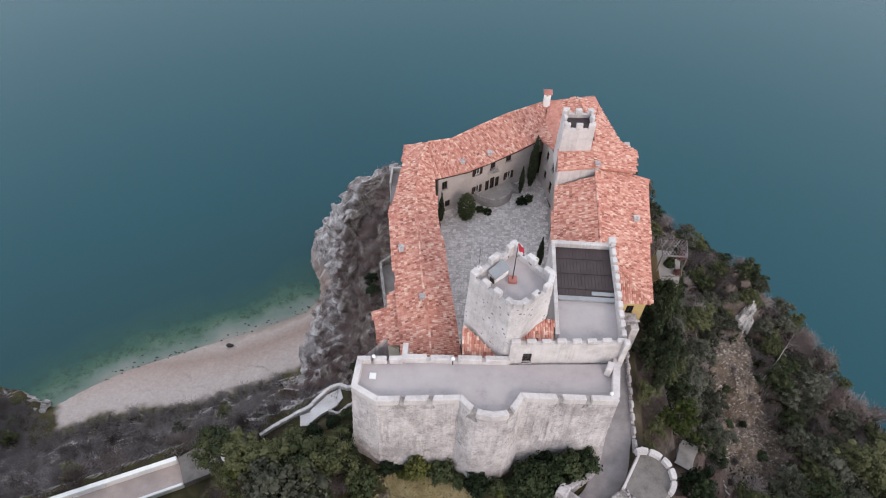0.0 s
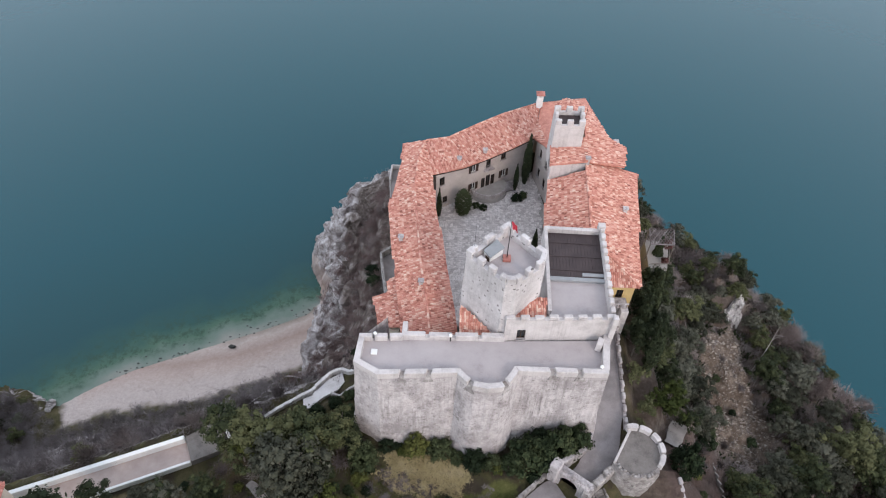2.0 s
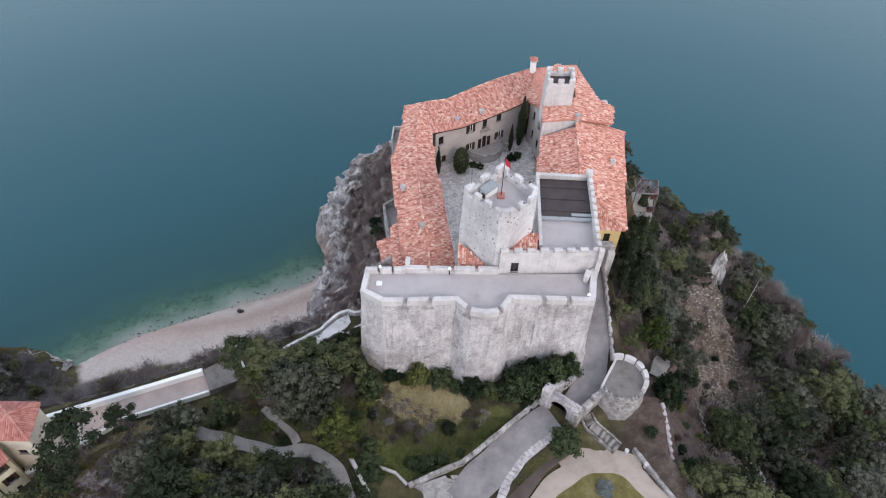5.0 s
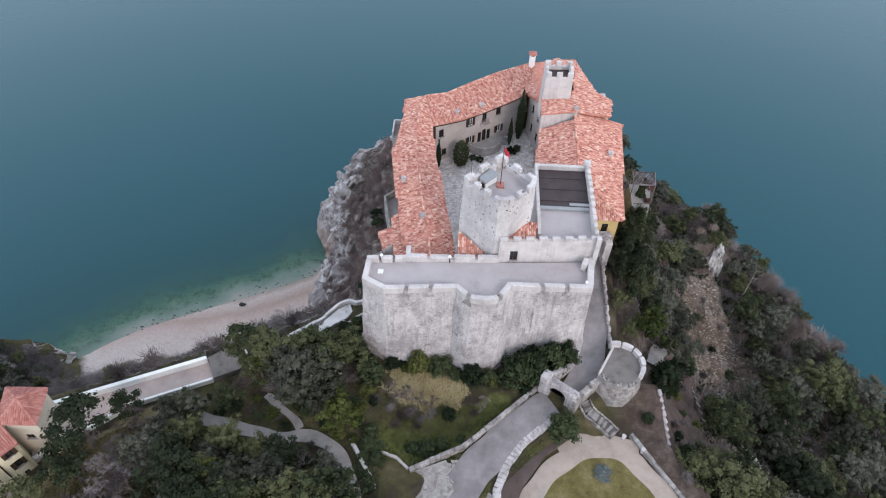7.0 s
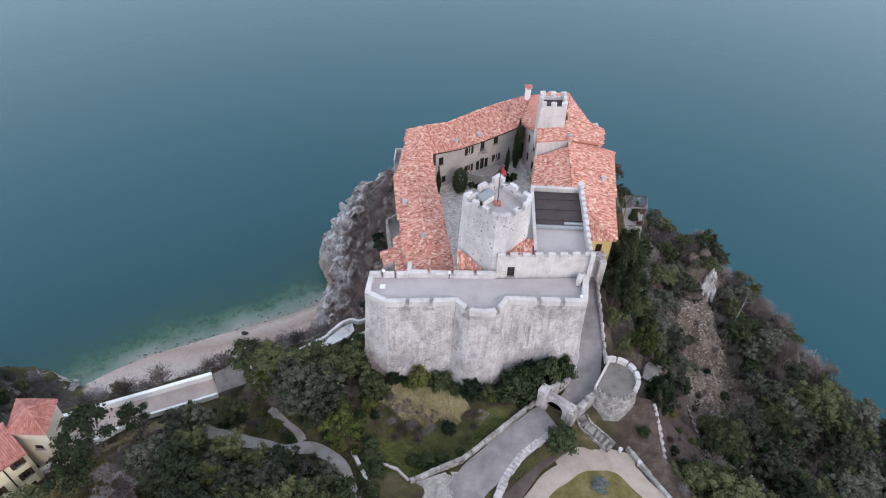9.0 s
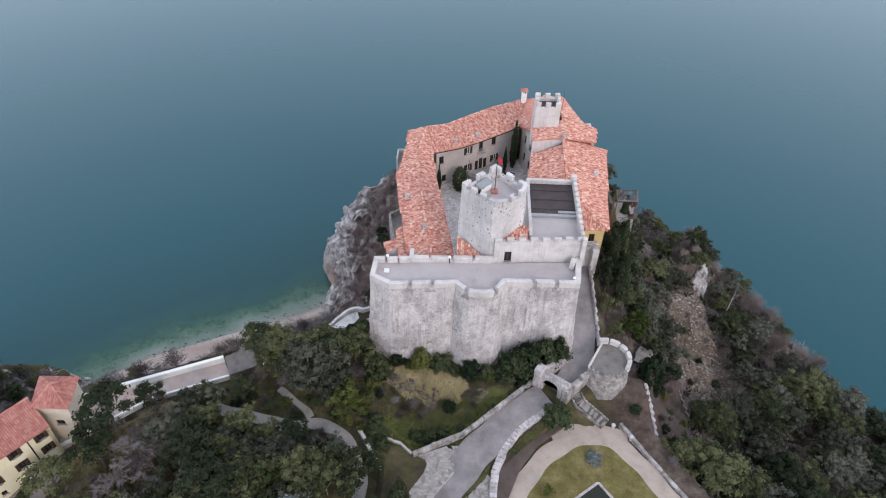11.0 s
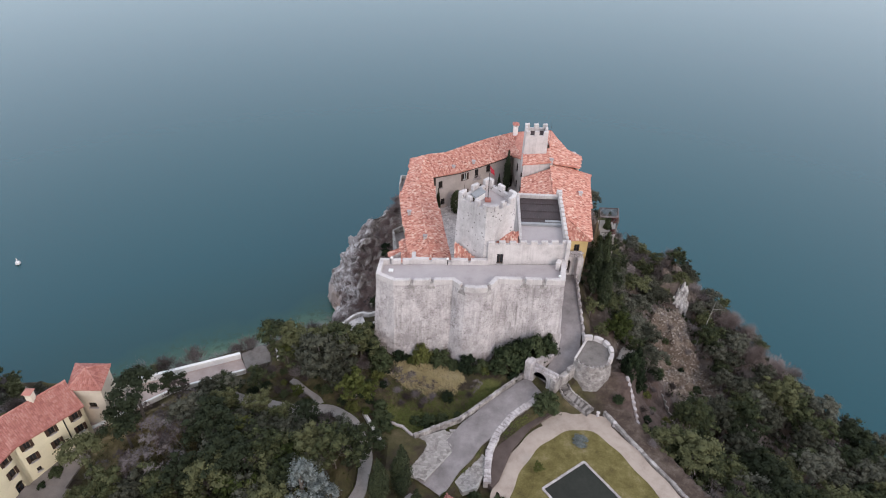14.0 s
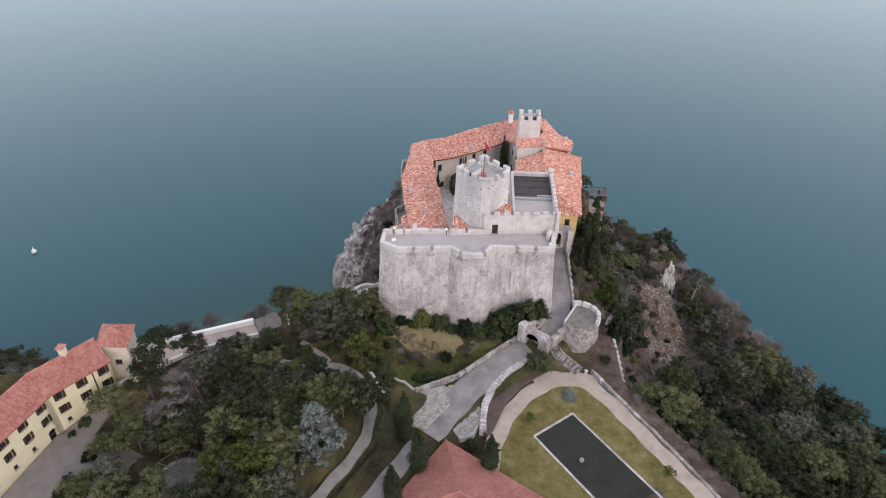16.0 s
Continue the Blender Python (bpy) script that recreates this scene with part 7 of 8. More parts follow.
M["leaf_bush"] = material("dark_bush_leaf", [(0.013, 0.02, 0.011), (0.023, 0.034, 0.017), (0.037, 0.05, 0.024), (0.057, 0.07, 0.034)], 0.5, 0.75, 0.0, 4.0, per_object=0.5, per_island=0.14, spec=0.08)
bushes = kinds(3, "evergreen_bush", "bush", 2.2, 1.6, M["leaf_bush"], "rounded dark evergreen bush", leaf=0.2, count=50)
lbushes = kinds(2, "bright_bush", "bush", 2.2, 1.6, M["leaf_light"], "bright yellow-green rounded garden bush", leaf=0.2, count=50)
M["leaf_red"] = material("reddish_creeper_leaf", [(0.06, 0.025, 0.022), (0.12, 0.05, 0.045), (0.19, 0.095, 0.085)], 0.6, 0.75, 0.0, 5.0, per_island=0.3)
creepers = kinds(1, "red_creeper", "bush", 2.2, 1.6, M["leaf_red"], "reddish-brown creeper grown over the pergola edge", leaf=0.2, count=40)
bares = [make_bare("bare_tree", 5.0, 2.4, "leafless grey winter tree") for _ in range(3)]
STORE.extend(bares)
brush = [make_brush("leafless_thicket", 2.6, 1.9, "leafless brown-grey thicket of fine twigs", M["twig"]) for _ in range(4)]
pale_brush = [make_brush("leafless_thicket", 3.0, 2.1, "pale grey leafless thicket of fine twigs", M["paletwig"]) for _ in range(3)]
STORE.extend(brush + pale_brush)

for x, y, s in ((-44.0, 16.4, 0.98), (-40.6, 20.6, 0.62), (-48.8, 8.6, 0.8), (-24.4, 28.9, 0.7), (-27.8, 29.0, 0.72), (-44.6, 12.6, 0.85)):
    put(random.choice(pines), x, y, s * 1.12)
for x, y, s in ((-26.4, 16.6, 0.62), (-31.8, 17.0, 0.6), (-19.6, 15.4, 0.6), (-22.8, 15.4, 0.5), (-33.1, 21.0, 0.6), (-28.5, 22.4, 0.55), (-16.4, 27.6, 1.0), (-14.0, 29.2, 0.85), (-32.3, 11.6, 1.05), (-33.2, 5.4, 1.0), (-27.3, 6.6, 1.1), (-23.8, 9.6, 0.95), (-18.4, 9.8, 0.85), (-15.0, 9.6, 0.9),
                (-43.1, -5.0, 0.8), (-47.4, -5.0, 0.7), (-21.4, 0.8, 0.9), (-21.6, -6.8, 0.9), (-29, -8, 0.9), (-25.1, 26.9, 0.7), (-20.6, 28.4, 0.85)):
    put(random.choice(oaks), x, y, s * 1.28)
for x, y, s in ((-18.6, 23.8, 1.25), (-16.4, 22.8, 0.95), (-21.0, 25.0, 1.0), (-35.4, 21.6, 0.6), (-35.8, 14.6, 0.9), (-30.4, 9.0, 0.9)):
    put(random.choice(greys), x, y, s * 1.2)
for x, y, s in ((-13.6, 20.6, 0.86), (-11.4, 21.4, 0.5), (-23.6, 27.8, 0.8), (-26.0, -1.6, 1.0), (-28.8, -3.2, 1.0), (-25.2, 2.6, 0.9), (-29.0, 11.4, 0.75), (-20.6, 8.0, 0.85), (-26.4, 11.2, 0.75), (-22.2, 21.0, 0.35)):
    put(random.choice(lights), x, y, s * 1.25)
for x, y, s in ((-8.2, 5.1, 1.08), (-5.5, 7.2, 1.15), (-3.1, 1.6, 1.1), (-6.1, -3.4, 1.05), (6.7, 2.8, 1.05)):
    put(random.choice(plump), x, y, s)
for x, y, s in ((8.3, 76.0, 0.72), (10.0, 77.9, 1.28), (-4.0, 69.0, 0.75), (-4.4, 66.0, 0.7), (10.6, 60.6, 0.85)):
    put(random.choice(cyps), x, y, s * 0.68, COURT, "dark cypress against the courtyard wall", tall=1.5)
put(cedars[0], -17.0, 2.7, 1.2)
for x, y, s in ((-20.6, 4.6, 0.9), (-24.4, 7.6, 0.9), (-30.6, 0.6, 1.0), (-39.6, -8.6, 0.8), (-29.4, 4.4, 1.0), (-17.2, 6.4, 0.7), (-24.0, -9.0, 0.9), (-18.0, -7.0, 0.8), (-17.6, 30.0, 0.9), (-12.6, 29.4, 0.7)):
    put(random.choice(oaks if random.random() < 0.6 else (greys if random.random() < 0.5 else lights)), x, y, s * 1.2)
M["pinktwig"] = material("pinkish_bare_twigs", [(0.13, 0.09, 0.085), (0.21, 0.15, 0.14), (0.31, 0.24, 0.225)], 0.4, 0.95, 0.0, 6.0, per_object=0.5)
pink_brush = [make_brush("leafless_thicket", 2.8, 2.0, "pinkish-brown leafless garden thicket", M["pinktwig"]) for _ in range(2)]
STORE.extend(pink_brush)
wood = []
for x, y in np.random.uniform((-44, -14), (-11.5, 15.5), (4000, 2)).tolist():
    if any((x - a) ** 2 + (y - b) ** 2 < (7.5 if x > -31 else 10) for a, b in wood) or not clear_of_ways(x, y) or math.hypot(x + 35.4, y + 1) < 4.8 or math.hypot(x + 17, y - 1.2) < 5.0 or (x < -37.5 and y < 4) or (x < -33 and y > 6 and (int(x * 7) + int(y * 5)) % 3) or (x > -13 and y < 8) or (x > -20 and y < 1 + (x + 20) * 1.2):
        continue
    wood.append((x, y))
    tallest = min(1.2, max(0.6, (19.0 - y) / 6.5))
    put(random.choice(random.choice((oaks, oaks, oaks, greys, greys, lights, bares) if x > -31 else ((pink_brush, bares, bares) if y > 6 else (greys, bares, bares, oaks, lights)))), x, y, tallest * random.uniform(0.75, 1.05), group="trees in the garden")
for x, y, s, kind in ((-47.4, 3.0, 0.7, oaks), (-44.9, -1.9, 0.8, greys), (-41.7, 7.8, 0.9, bares), (-40.4, 12.3, 0.9, bares), (-42.6, 5.0, 0.8, bares), (-38.8, 10.2, 1.0, bares), (-37.0, 6.6, 1.0, bares), (-41.0, 3.6, 0.8, greys), (-36.4, 12.6, 0.8, bares), (-39.0, 14.8, 0.7, bares), (-49.6, -3.2, 0.5, greys), (-41.6, -4.4, 0.6, oaks), (-32.5, 21.4, 0.7, greys), (-34.6, 18.6, 0.6, greys), (-31.0, 18.0, 0.5, oaks)):
    put(random.choice(kind), x, y, s * 1.15)
# bushes below the bastion, on the meadow and along the paths
for x, y, s, tl in ((9.0, 28.9, 1.75, 1.35), (7.0, 28.2, 1.0, 1.1), (11.4, 29.6, 1.6, 1.5), (13.0, 30.6, 1.6, 1.75), (15.0, 31.2, 1.3, 1.8), (10.4, 30.8, 1.3, 1.6), (12.2, 28.2, 0.8, 1.0), (10.0, 27.0, 0.7, 1.0), (-10.8, 27.6, 1.45, 1.45), (-8.2, 29.8, 0.8, 1.1), (-6.8, 30.0, 0.5, 1.0), (-3.2, 30.2, 0.65, 1.0), (-1.4, 29.9, 1.15, 1.35), (0.8, 29.2, 0.8, 1.1), (2.8, 28.6, 1.15, 1.5), (5.0, 28.4, 0.9, 1.4),
                    (-0.1, 23.8, 0.72, 1.15), (-8.9, 17.9, 0.75, 1.0), (-2.7, 18.7, 0.95, 0.9), (-4.6, 18.6, 0.7, 0.9), (-0.8, 19.6, 0.7, 0.9), (1.6, 20.4, 0.5, 0.9), (14.6, 21.9, 1.5, 1.0), (-13.4, 31.4, 1.0, 1.0), (-16.6, 31.4, 1.1, 1.0), (8.2, 6.8, 0.8, 1.0), (4.2, 7.6, 0.7, 1.0), (-20.0, 31.0, 1.0, 1.0), (-53.4, 8.0, 0.7, 1.0), (-55.0, 4.0, 0.55, 0.9), (-54.4, 6.0, 0.6, 0.9), (-55.8, 1.0, 0.5, 0.9), (-50.0, 2.2, 0.8, 1.0), (-48.6, -1.2, 0.7, 0.9), (-51.0, -4.0, 0.8, 0.9),
                    (-22.6, 15.4, 0.7, 0.8), (-17.8, 16.2, 0.75, 0.9), (-15.2, 15.0, 0.7, 0.9), (-26.2, 16.6, 0.7, 0.8), (-30.4, 16.4, 0.9, 0.9), (-13.8, 12.6, 0.85, 1.0), (-24.4, 21.2, 0.6, 0.8), (-21.0, 20.0, 0.4, 0.8), (-15.4, 35.2, 0.7, 0.9), (-17.4, 33.8, 0.8, 0.9), (-13.8, 36.4, 0.6, 1.0), (-19.6, 33.0, 0.8, 0.9), (-13.6, 33.8, 0.9, 1.0)):
    put(random.choice(bushes), x, y, s, tall=tl)
low_growth = []
for x, y in np.random.uniform((-32, 12.5), (-8.6, 29.5), (3000, 2)).tolist():
    if any((x - a) ** 2 + (y - b) ** 2 < 2.6 for a, b in low_growth) or not clear_of_ways(x, y) or (-9.8 < x and y > 20.5) or y > 27.5 + (x + 20) * 0.25:
        continue
    low_growth.append((x, y))
    near_path = not clear_of_ways(x, y + 1.2)
    put(random.choice(random.choice((bushes, bushes, bushes, lbushes, brush))), x, y, random.uniform(0.35, 0.5) if near_path else random.uniform(0.45, 0.85), tall=random.uniform(0.7, 1.05), group="low bushes in the garden")
for x, y, s, t in ((-4.5, 30.0, 1.05, 1.9), (-6.2, 29.6, 0.6, 0.9), (5.6, 28.0, 0.6, 1.3), (-22.6, 30.6, 1.1, 1.0), (-19.6, 14.6, 0.8, 1.0), (-28.0, 14.2, 0.8, 1.0)):
    put(random.choice(lbushes), x, y, s, tall=t)
for x, y, s in ((-7.8, 23.6, 0.5), (-6.4, 22.8, 0.55), (-5.0, 23.6, 0.6), (-3.6, 22.9, 0.55), (-2.4, 23.8, 0.5), (-9.6, 24.4, 0.55), (3.2, 24.0, 0.45), (-7.0, 21.6, 0.45), (-4.2, 21.8, 0.4)):
    put(random.choice(brush), x, y, s, tall=0.9)
egg = make_tree("clipped_shrub", "egg", 4.4, 1.15, M["leaf_bush"], "clipped dark oval shrub in the courtyard", leaf=0.13, count=70)
STORE.append(egg)
put(egg, -0.2, 70.0, 1.22, COURT)
for x, y, s in ((1.9, 71.6, 0.5), (3.1, 71.2, 0.5), (8.6, 73.6, 0.7), (9.6, 74.6, 0.6)):
    put(random.choice(bushes), x, y, s, COURT, "low clipped shrub beside the court terrace")
blue = make_tree("blue_shrub", "bush", 2.2, 1.6, M["leaf_blue"], "low rounded blue-grey shrub on the lawn", leaf=0.2, count=50)
STORE.append(blue)
put(blue, 19.4, 17.0, 0.8, LAWN, tall=0.55)
put(lights[0], 12.9, 11.6, 0.36, LAWN, "small round standard tree on the lawn")
put(lights[1], 31.4, 3.0, 0.42, LAWN, "small leafy tree at the lawn edge")
for x, y, s in ((-39.4, 18.0, 0.9), (-36.6, 16.6, 0.9), (-46.4, 7.4, 0.8), (-19.6, -2.4, 0.7), (-43.8, 16.0, 0.8), (-5.8, 25.0, 0.7), (-3.2, 25.0, 0.6), (-8.0, 25.6, 0.6), (4.0, 24.6, 0.5)):
    put(random.choice(bares), x, y, s)
put(creepers[0], 29.0, 58.6, 0.6, 56.6, tall=1.25)
put(creepers[0], 28.6, 56.6, 0.4, 55.5, tall=1.2)
# the slope towards the sea
dead = thing("dead_tree", "pale leaning dead tree on the slope", "tree")
bm = bmesh.new()
tube(bm, (49.6, 55.6, 26.0), (52.0, 58.4, 33.0), 0.11, 0.07, 6)
tube(bm, (52.0, 58.4, 33.0), (53.4, 60.6, 36.8), 0.06, 0.02, 5)
for k in range(9):
    f = 0.3 + 0.07 * k
    p = Vector((49.6, 54.6, 26.0)).lerp(Vector((53.4, 60.6, 36.8)), f)
    tube(bm, p, p + Vector((random.gauss(0, 1.0), random.gauss(0, 1.0), random.uniform(0.6, 1.8))), 0.05, 0.012, 4)
part("trunk", bm, material("bleached_dead_wood", [(0.30, 0.27, 0.25), (0.46, 0.43, 0.41)], 2.0, 0.9, 0.3, 12.0), dead)
for x, y, s in ((36.1, 38.0, 0.9), (37.8, 41.0, 0.7), (32.5, 22.4, 1.0), (34.8, 20.4, 1.0), (43.2, 31.0, 1.5), (31.2, 24.6, 0.5), (35.4, 25.0, 0.6), (30.4, 20.6, 0.6), (33.6, 16.0, 0.9), (37.4, 18.6, 1.0), (34.2, 30.6, 0.4), (41.0, 46.0, 0.5), (42.0, 52.0, 0.5), (26.2, 24.8, 0.6), (45.2, 48.0, 0.45), (46.8, 43.0, 0.6)):
    put(random.choice(bushes), x, y, s * 1.1)
for x, y, s in ((35.0, 34.6, 0.5), (38.4, 36.0, 0.5), (40.6, 40.2, 0.6), (39.2, 47.0, 0.5), (43.6, 55.0, 0.5), (47.0, 52.0, 0.5), (33.0, 27.6, 0.4), (31.6, 18.2, 0.6), (29.8, 17.0, 0.5)):
    put(random.choice(brush), x, y, s)
put(lights[0], 28.2, 38.6, 1.15, label="large round green tree beside the ramp")
put(oaks[3], 31.2, 36.6, 0.6, label="small evergreen tree behind the round tower")
put(bushes[0], 31.6, 32.6, 1.0, label="dark evergreen bush behind the round tower", tall=1.6)
put(bushes[2], 28.9, 30.2, 1.35, label="dark upright evergreen below the round tower", tall=2.5)
for x, y, s, tl in ((23.9, 45.0, 0.8, 1.7), (24.8, 50.0, 0.9, 1.6), (26.8, 46.6, 0.85, 1.6), (23.2, 40.4, 0.55, 1.3), (27.2, 54.4, 0.9, 1.4), (24.4, 36.4, 0.5, 1.0), (23.4, 33.6, 0.4, 1.0)):
    put(oaks[2], x, y, s, label="tall dark evergreen against the castle wall", tall=tl)
for x, y, s in ((25.6, 43.0, 1.25), (26.6, 51.0, 1.25), (27.8, 58.0, 1.1), (24.6, 47.4, 1.2)):
    put(random.choice(cyps), x, y, s, label="tall dark conifer against the castle wall", tall=1.1)
for x, y, s in ((29.6, 44.6, 1.0), (31.4, 50.4, 1.1), (30.6, 56.0, 1.0), (34.4, 58.6, 1.1), (32.0, 64.6, 0.8), (37.4, 64.4, 1.0), (34.8, 49.0, 0.9), (38.4, 60.0, 1.0), (42.6, 63.4, 0.9)):
    put(random.choice(random.choice((oaks, greys, greys, bares))), x, y, s * (0.95 if y < 53 else 0.62), group="trees below the castle")
for x, y, s, kind in ((44, 70, 1.0, brush), (46, 71.4, 0.9, pale_brush), (49.5, 71.6, 0.9, brush), (52.4, 70.2, 1.0, pale_brush), (43.2, 67.6, 0.9, brush), (53.2, 67.0, 0.7, greys), (47.6, 73.4, 1.0, brush), (51, 74, 0.9, pale_brush), (41.0, 66.0, 0.7, greys), (53.0, 62.4, 0.8, oaks), (52.2, 64.6, 0.7, brush), (54.0, 59.6, 0.75, pale_brush), (40.6, 61.4, 0.7, greys), (42.2, 61.0, 0.5, brush), (52.8, 54.4, 0.7, oaks), (53.6, 50.4, 0.8, oaks), (53.0, 46.6, 0.85, greys), (45.6, 68.9, 0.7, brush)):
    put(random.choice(kind), x, y, s, group="growth round the crag")
for x, y, s in ((31.0, 31.2, 0.5), (33.4, 33.0, 0.6), (30.6, 25.6, 0.5), (34.6, 36.6, 0.7), (33.0, 40.6, 0.8), (36.0, 43.4, 0.7), (31.6, 41.6, 0.7), (36.6, 29.6, 0.6), (38.6, 27.6, 0.7), (40.8, 34.2, 0.6), (42.2, 37.4, 0.7), (36.2, 48.0, 0.6), (37.2, 52.0, 0.6)):
    put(random.choice(random.choice((bushes, lbushes, brush, pale_brush))), x, y, s, group="bushes on the bare slope")
SHRUBS = ((59.0, 64.6, 1.5), (60.6, 66.4, 1.2), (63.6, 62.4, 1.5), (62.4, 66.6, 1.2), (60.8, 53.2, 1.5), (62.6, 54.6, 1.2), (67.6, 54.6, 1.4), (66.2, 52.4, 1.1), (43.4, 78.6, 1.2), (41.6, 77.0, 1.2), (45.0, 76.6, 1.1))
for x, y, s in SHRUBS:
    put(random.choice(pale_brush), x, y, s, group="pale scrub at the shore edge of the wood", tall=1.1)
placed = [p[:2] for p in SHRUBS]
tries = 0
cand = np.random.uniform((24, -16), (110, 110), (14000, 2))
free = (far_from(RIM, cand[:, 0], cand[:, 1]) > 1.5) & (far_from(SHORE, cand[:, 0], cand[:, 1]) < -4.5)
slope_spots = cand[free].tolist()
tide = far_from(SHORE, cand[free][:, 0], cand[free][:, 1]).tolist()
bare_ground = np.column_stack([far_from(SCREE, cand[free][:, 0], cand[free][:, 1]), far_from(SOIL, cand[free][:, 0], cand[free][:, 1])]).tolist()
while len(placed) < 760 and tries < len(slope_spots):
    tries += 1
    x, y = slope_spots[tries - 1]
    if min(bare_ground[tries - 1]) < 1.5 or (x < 36 and 20 < y < 44) or math.hypot(x - 50.5, y - 57) < 2:
        continue
    near = 14 if y < 44 else (7.5 if y < 56 else 5)
    if any((x - a) ** 2 + (y - b) ** 2 < near for a, b in placed):
        continue
    if (abs(x - 48) < 4 and 57 < y < 67) or (43 < x < 48.5 and 21 < y < 35) or (x + y > 84 and 52 < x < 60 and 28 < y < 36):
        continue
    placed.append((x, y))
    v = random.random()
    leafless = 0.03 if y < 30 else 0.8 if y > 72 and x < 44 else (0.54 if (y > 46 and x > 50) else (0.42 if y > 56 else 0.14))
    kind = random.choice((bares, brush, pale_brush, pale_brush)) if v < leafless else random.choice((oaks, oaks, oaks, oaks, oaks, oaks, greys) if y < 26 else ((oaks, oaks, greys, greys, greys) if y < 50 else (oaks, greys, greys, greys)))
    if tide[tries - 1] > -8:
        kind = brush
    size = (random.uniform(1.0, 1.5) if y < 44 else (random.uniform(0.72, 1.1) if y < 56 else random.uniform(0.55, 0.85))) * (1.25 if kind is brush or kind is pale_brush else 1)
    put(random.choice(kind), x, y, size, tall=random.uniform(0.75, 1.0), group="trees on the sea slope")
put(oaks[1], 52.7, 25.9, 1.5, label="large rounded green tree on the slope", tall=0.9)
# loose stones of the landslip
verts, faces = [], []
spot = np.random.uniform((36.5, 38), (52, 65.5), (11000, 2))
spot = spot[far_from(SCREE, spot[:, 0], spot[:, 1]) < 0.3]
for (x, y), z in zip(spot.tolist(), land(spot[:, 0], spot[:, 1]).tolist()):
    s = 0.05 + 0.3 * random.random() ** 5
    b = len(verts)
    for dx, dy, dz in ((1, 0, 0.1), (-0.4, 0.8, 0), (-0.6, -0.7, 0.1), (0.1, 0.1, 0.8), (0.1, 0, -0.6)):
        verts.append((x + dx * s * random.uniform(0.7, 1.3), y + dy * s * random.uniform(0.7, 1.3), z + dz * s))
    faces += [(b, b + 1, b + 3), (b + 1, b + 2, b + 3), (b + 2, b, b + 3), (b + 1, b, b + 4), (b + 2, b + 1, b + 4), (b, b + 2, b + 4)]
M["scree"] = material("fresh_scree_stone", [(0.09, 0.07, 0.058), (0.19, 0.16, 0.137), (0.36, 0.32, 0.285)], 1.0, 0.95, 0.2, 6.0, per_island=0.7, low=0.15, high=0.85)
tagged(part("scree_stones", (verts, faces), M["scree"]), "loose pale stones of a landslip on the slope", "scree", kind="stuff")
# behind the castle and on the cliff
for x, y, s in ((-13.4, 69.5, 0.7), (-14.6, 66.0, 0.75), (-13.7, 62.5, 0.7), (-16.2, 68.0, 0.65), (-14.4, 59.4, 0.6)):
    put(random.choice(pale_brush), x, y, s, group="scrub on the cliff top")
for x, y, s in ((26.2, 75.0, 0.7), (25.6, 83.0, 0.6), (27.2, 70.0, 0.8), (28, 66.5, 0.7), (24.4, 79.0, 0.6), (29.6, 72.5, 0.6)):
    put(random.choice(brush), x, y, s)
for x, y, s in ((-13.4, 57.0, 0.5), (-12.9, 55.0, 0.45), (-13.6, 43.6, 0.5)):
    put(random.choice(bushes), x, y, s * 1.6)
# the bank below the terrace
cand = np.random.uniform((-125, 10), (-13, 74), (12000, 2))
free = (far_from(RIM, cand[:, 0], cand[:, 1]) > 0.8) & (far_from(SHORE, cand[:, 0], cand[:, 1]) < -3) & ((on_way(cand[:, 0], cand[:, 1], BEACH)[0] > beach_width(cand[:, 0]) + 0.3) | (cand[:, 0] < -79.5))
bank, far_brush = [], []
for x, y in cand[free].tolist():
    if len(bank) >= 640:
        break
    if any((x - a) ** 2 + (y - b) ** 2 < 4.2 for a, b in bank) or not clear_of_ways(x, y) or (x > -35 and y > 42):
        continue
    bank.append((x, y))
    v = random.random()
    kind = brush if v < 0.86 or on_way(np.array([x]), np.array([y]), BEACH)[0][0] < 22 else (bares if v < 0.95 else (oaks if v < 0.975 else greys))
    if kind is brush and (y > 46 or x < -70 or len(bank) % 3 == 0):
        far_brush.append((x, y, random.uniform(0.8, 1.25)))
        continue
    put(random.choice(kind), x, y, random.uniform(0.8, 1.25) if v < 0.86 else random.uniform(0.45, 0.8), group="thickets above the beach")
cand = np.random.uniform((-33, 42), (-12, 116), (3000, 2))
free = (far_from(RIM, cand[:, 0], cand[:, 1]) > -1.2) & (far_from(RIM, cand[:, 0], cand[:, 1]) < 17) & (far_from(SHORE, cand[:, 0], cand[:, 1]) < -4)
cliff = []
for x, y in cand[free].tolist():
    if len(cliff) >= 330:
        break
    if any((x - a) ** 2 + (y - b) ** 2 < 1.1 for a, b in cliff) or random.random() < (x + 19.0) / -8.0:
        continue
    cliff.append((x, y))
    far_brush.append((x, y, random.uniform(0.4, 0.78)))
cand = np.random.uniform((-118, 26), (-77, 61), (1500, 2))
for (x, y), d in zip(cand.tolist(), far_from(SHORE, cand[:, 0], cand[:, 1]).tolist()):
    if d < -2.5 and (x < -81 or y < 46) and len(far_brush) < 1100:
        far_brush.append((x, y, random.uniform(0.7, 1.15)))
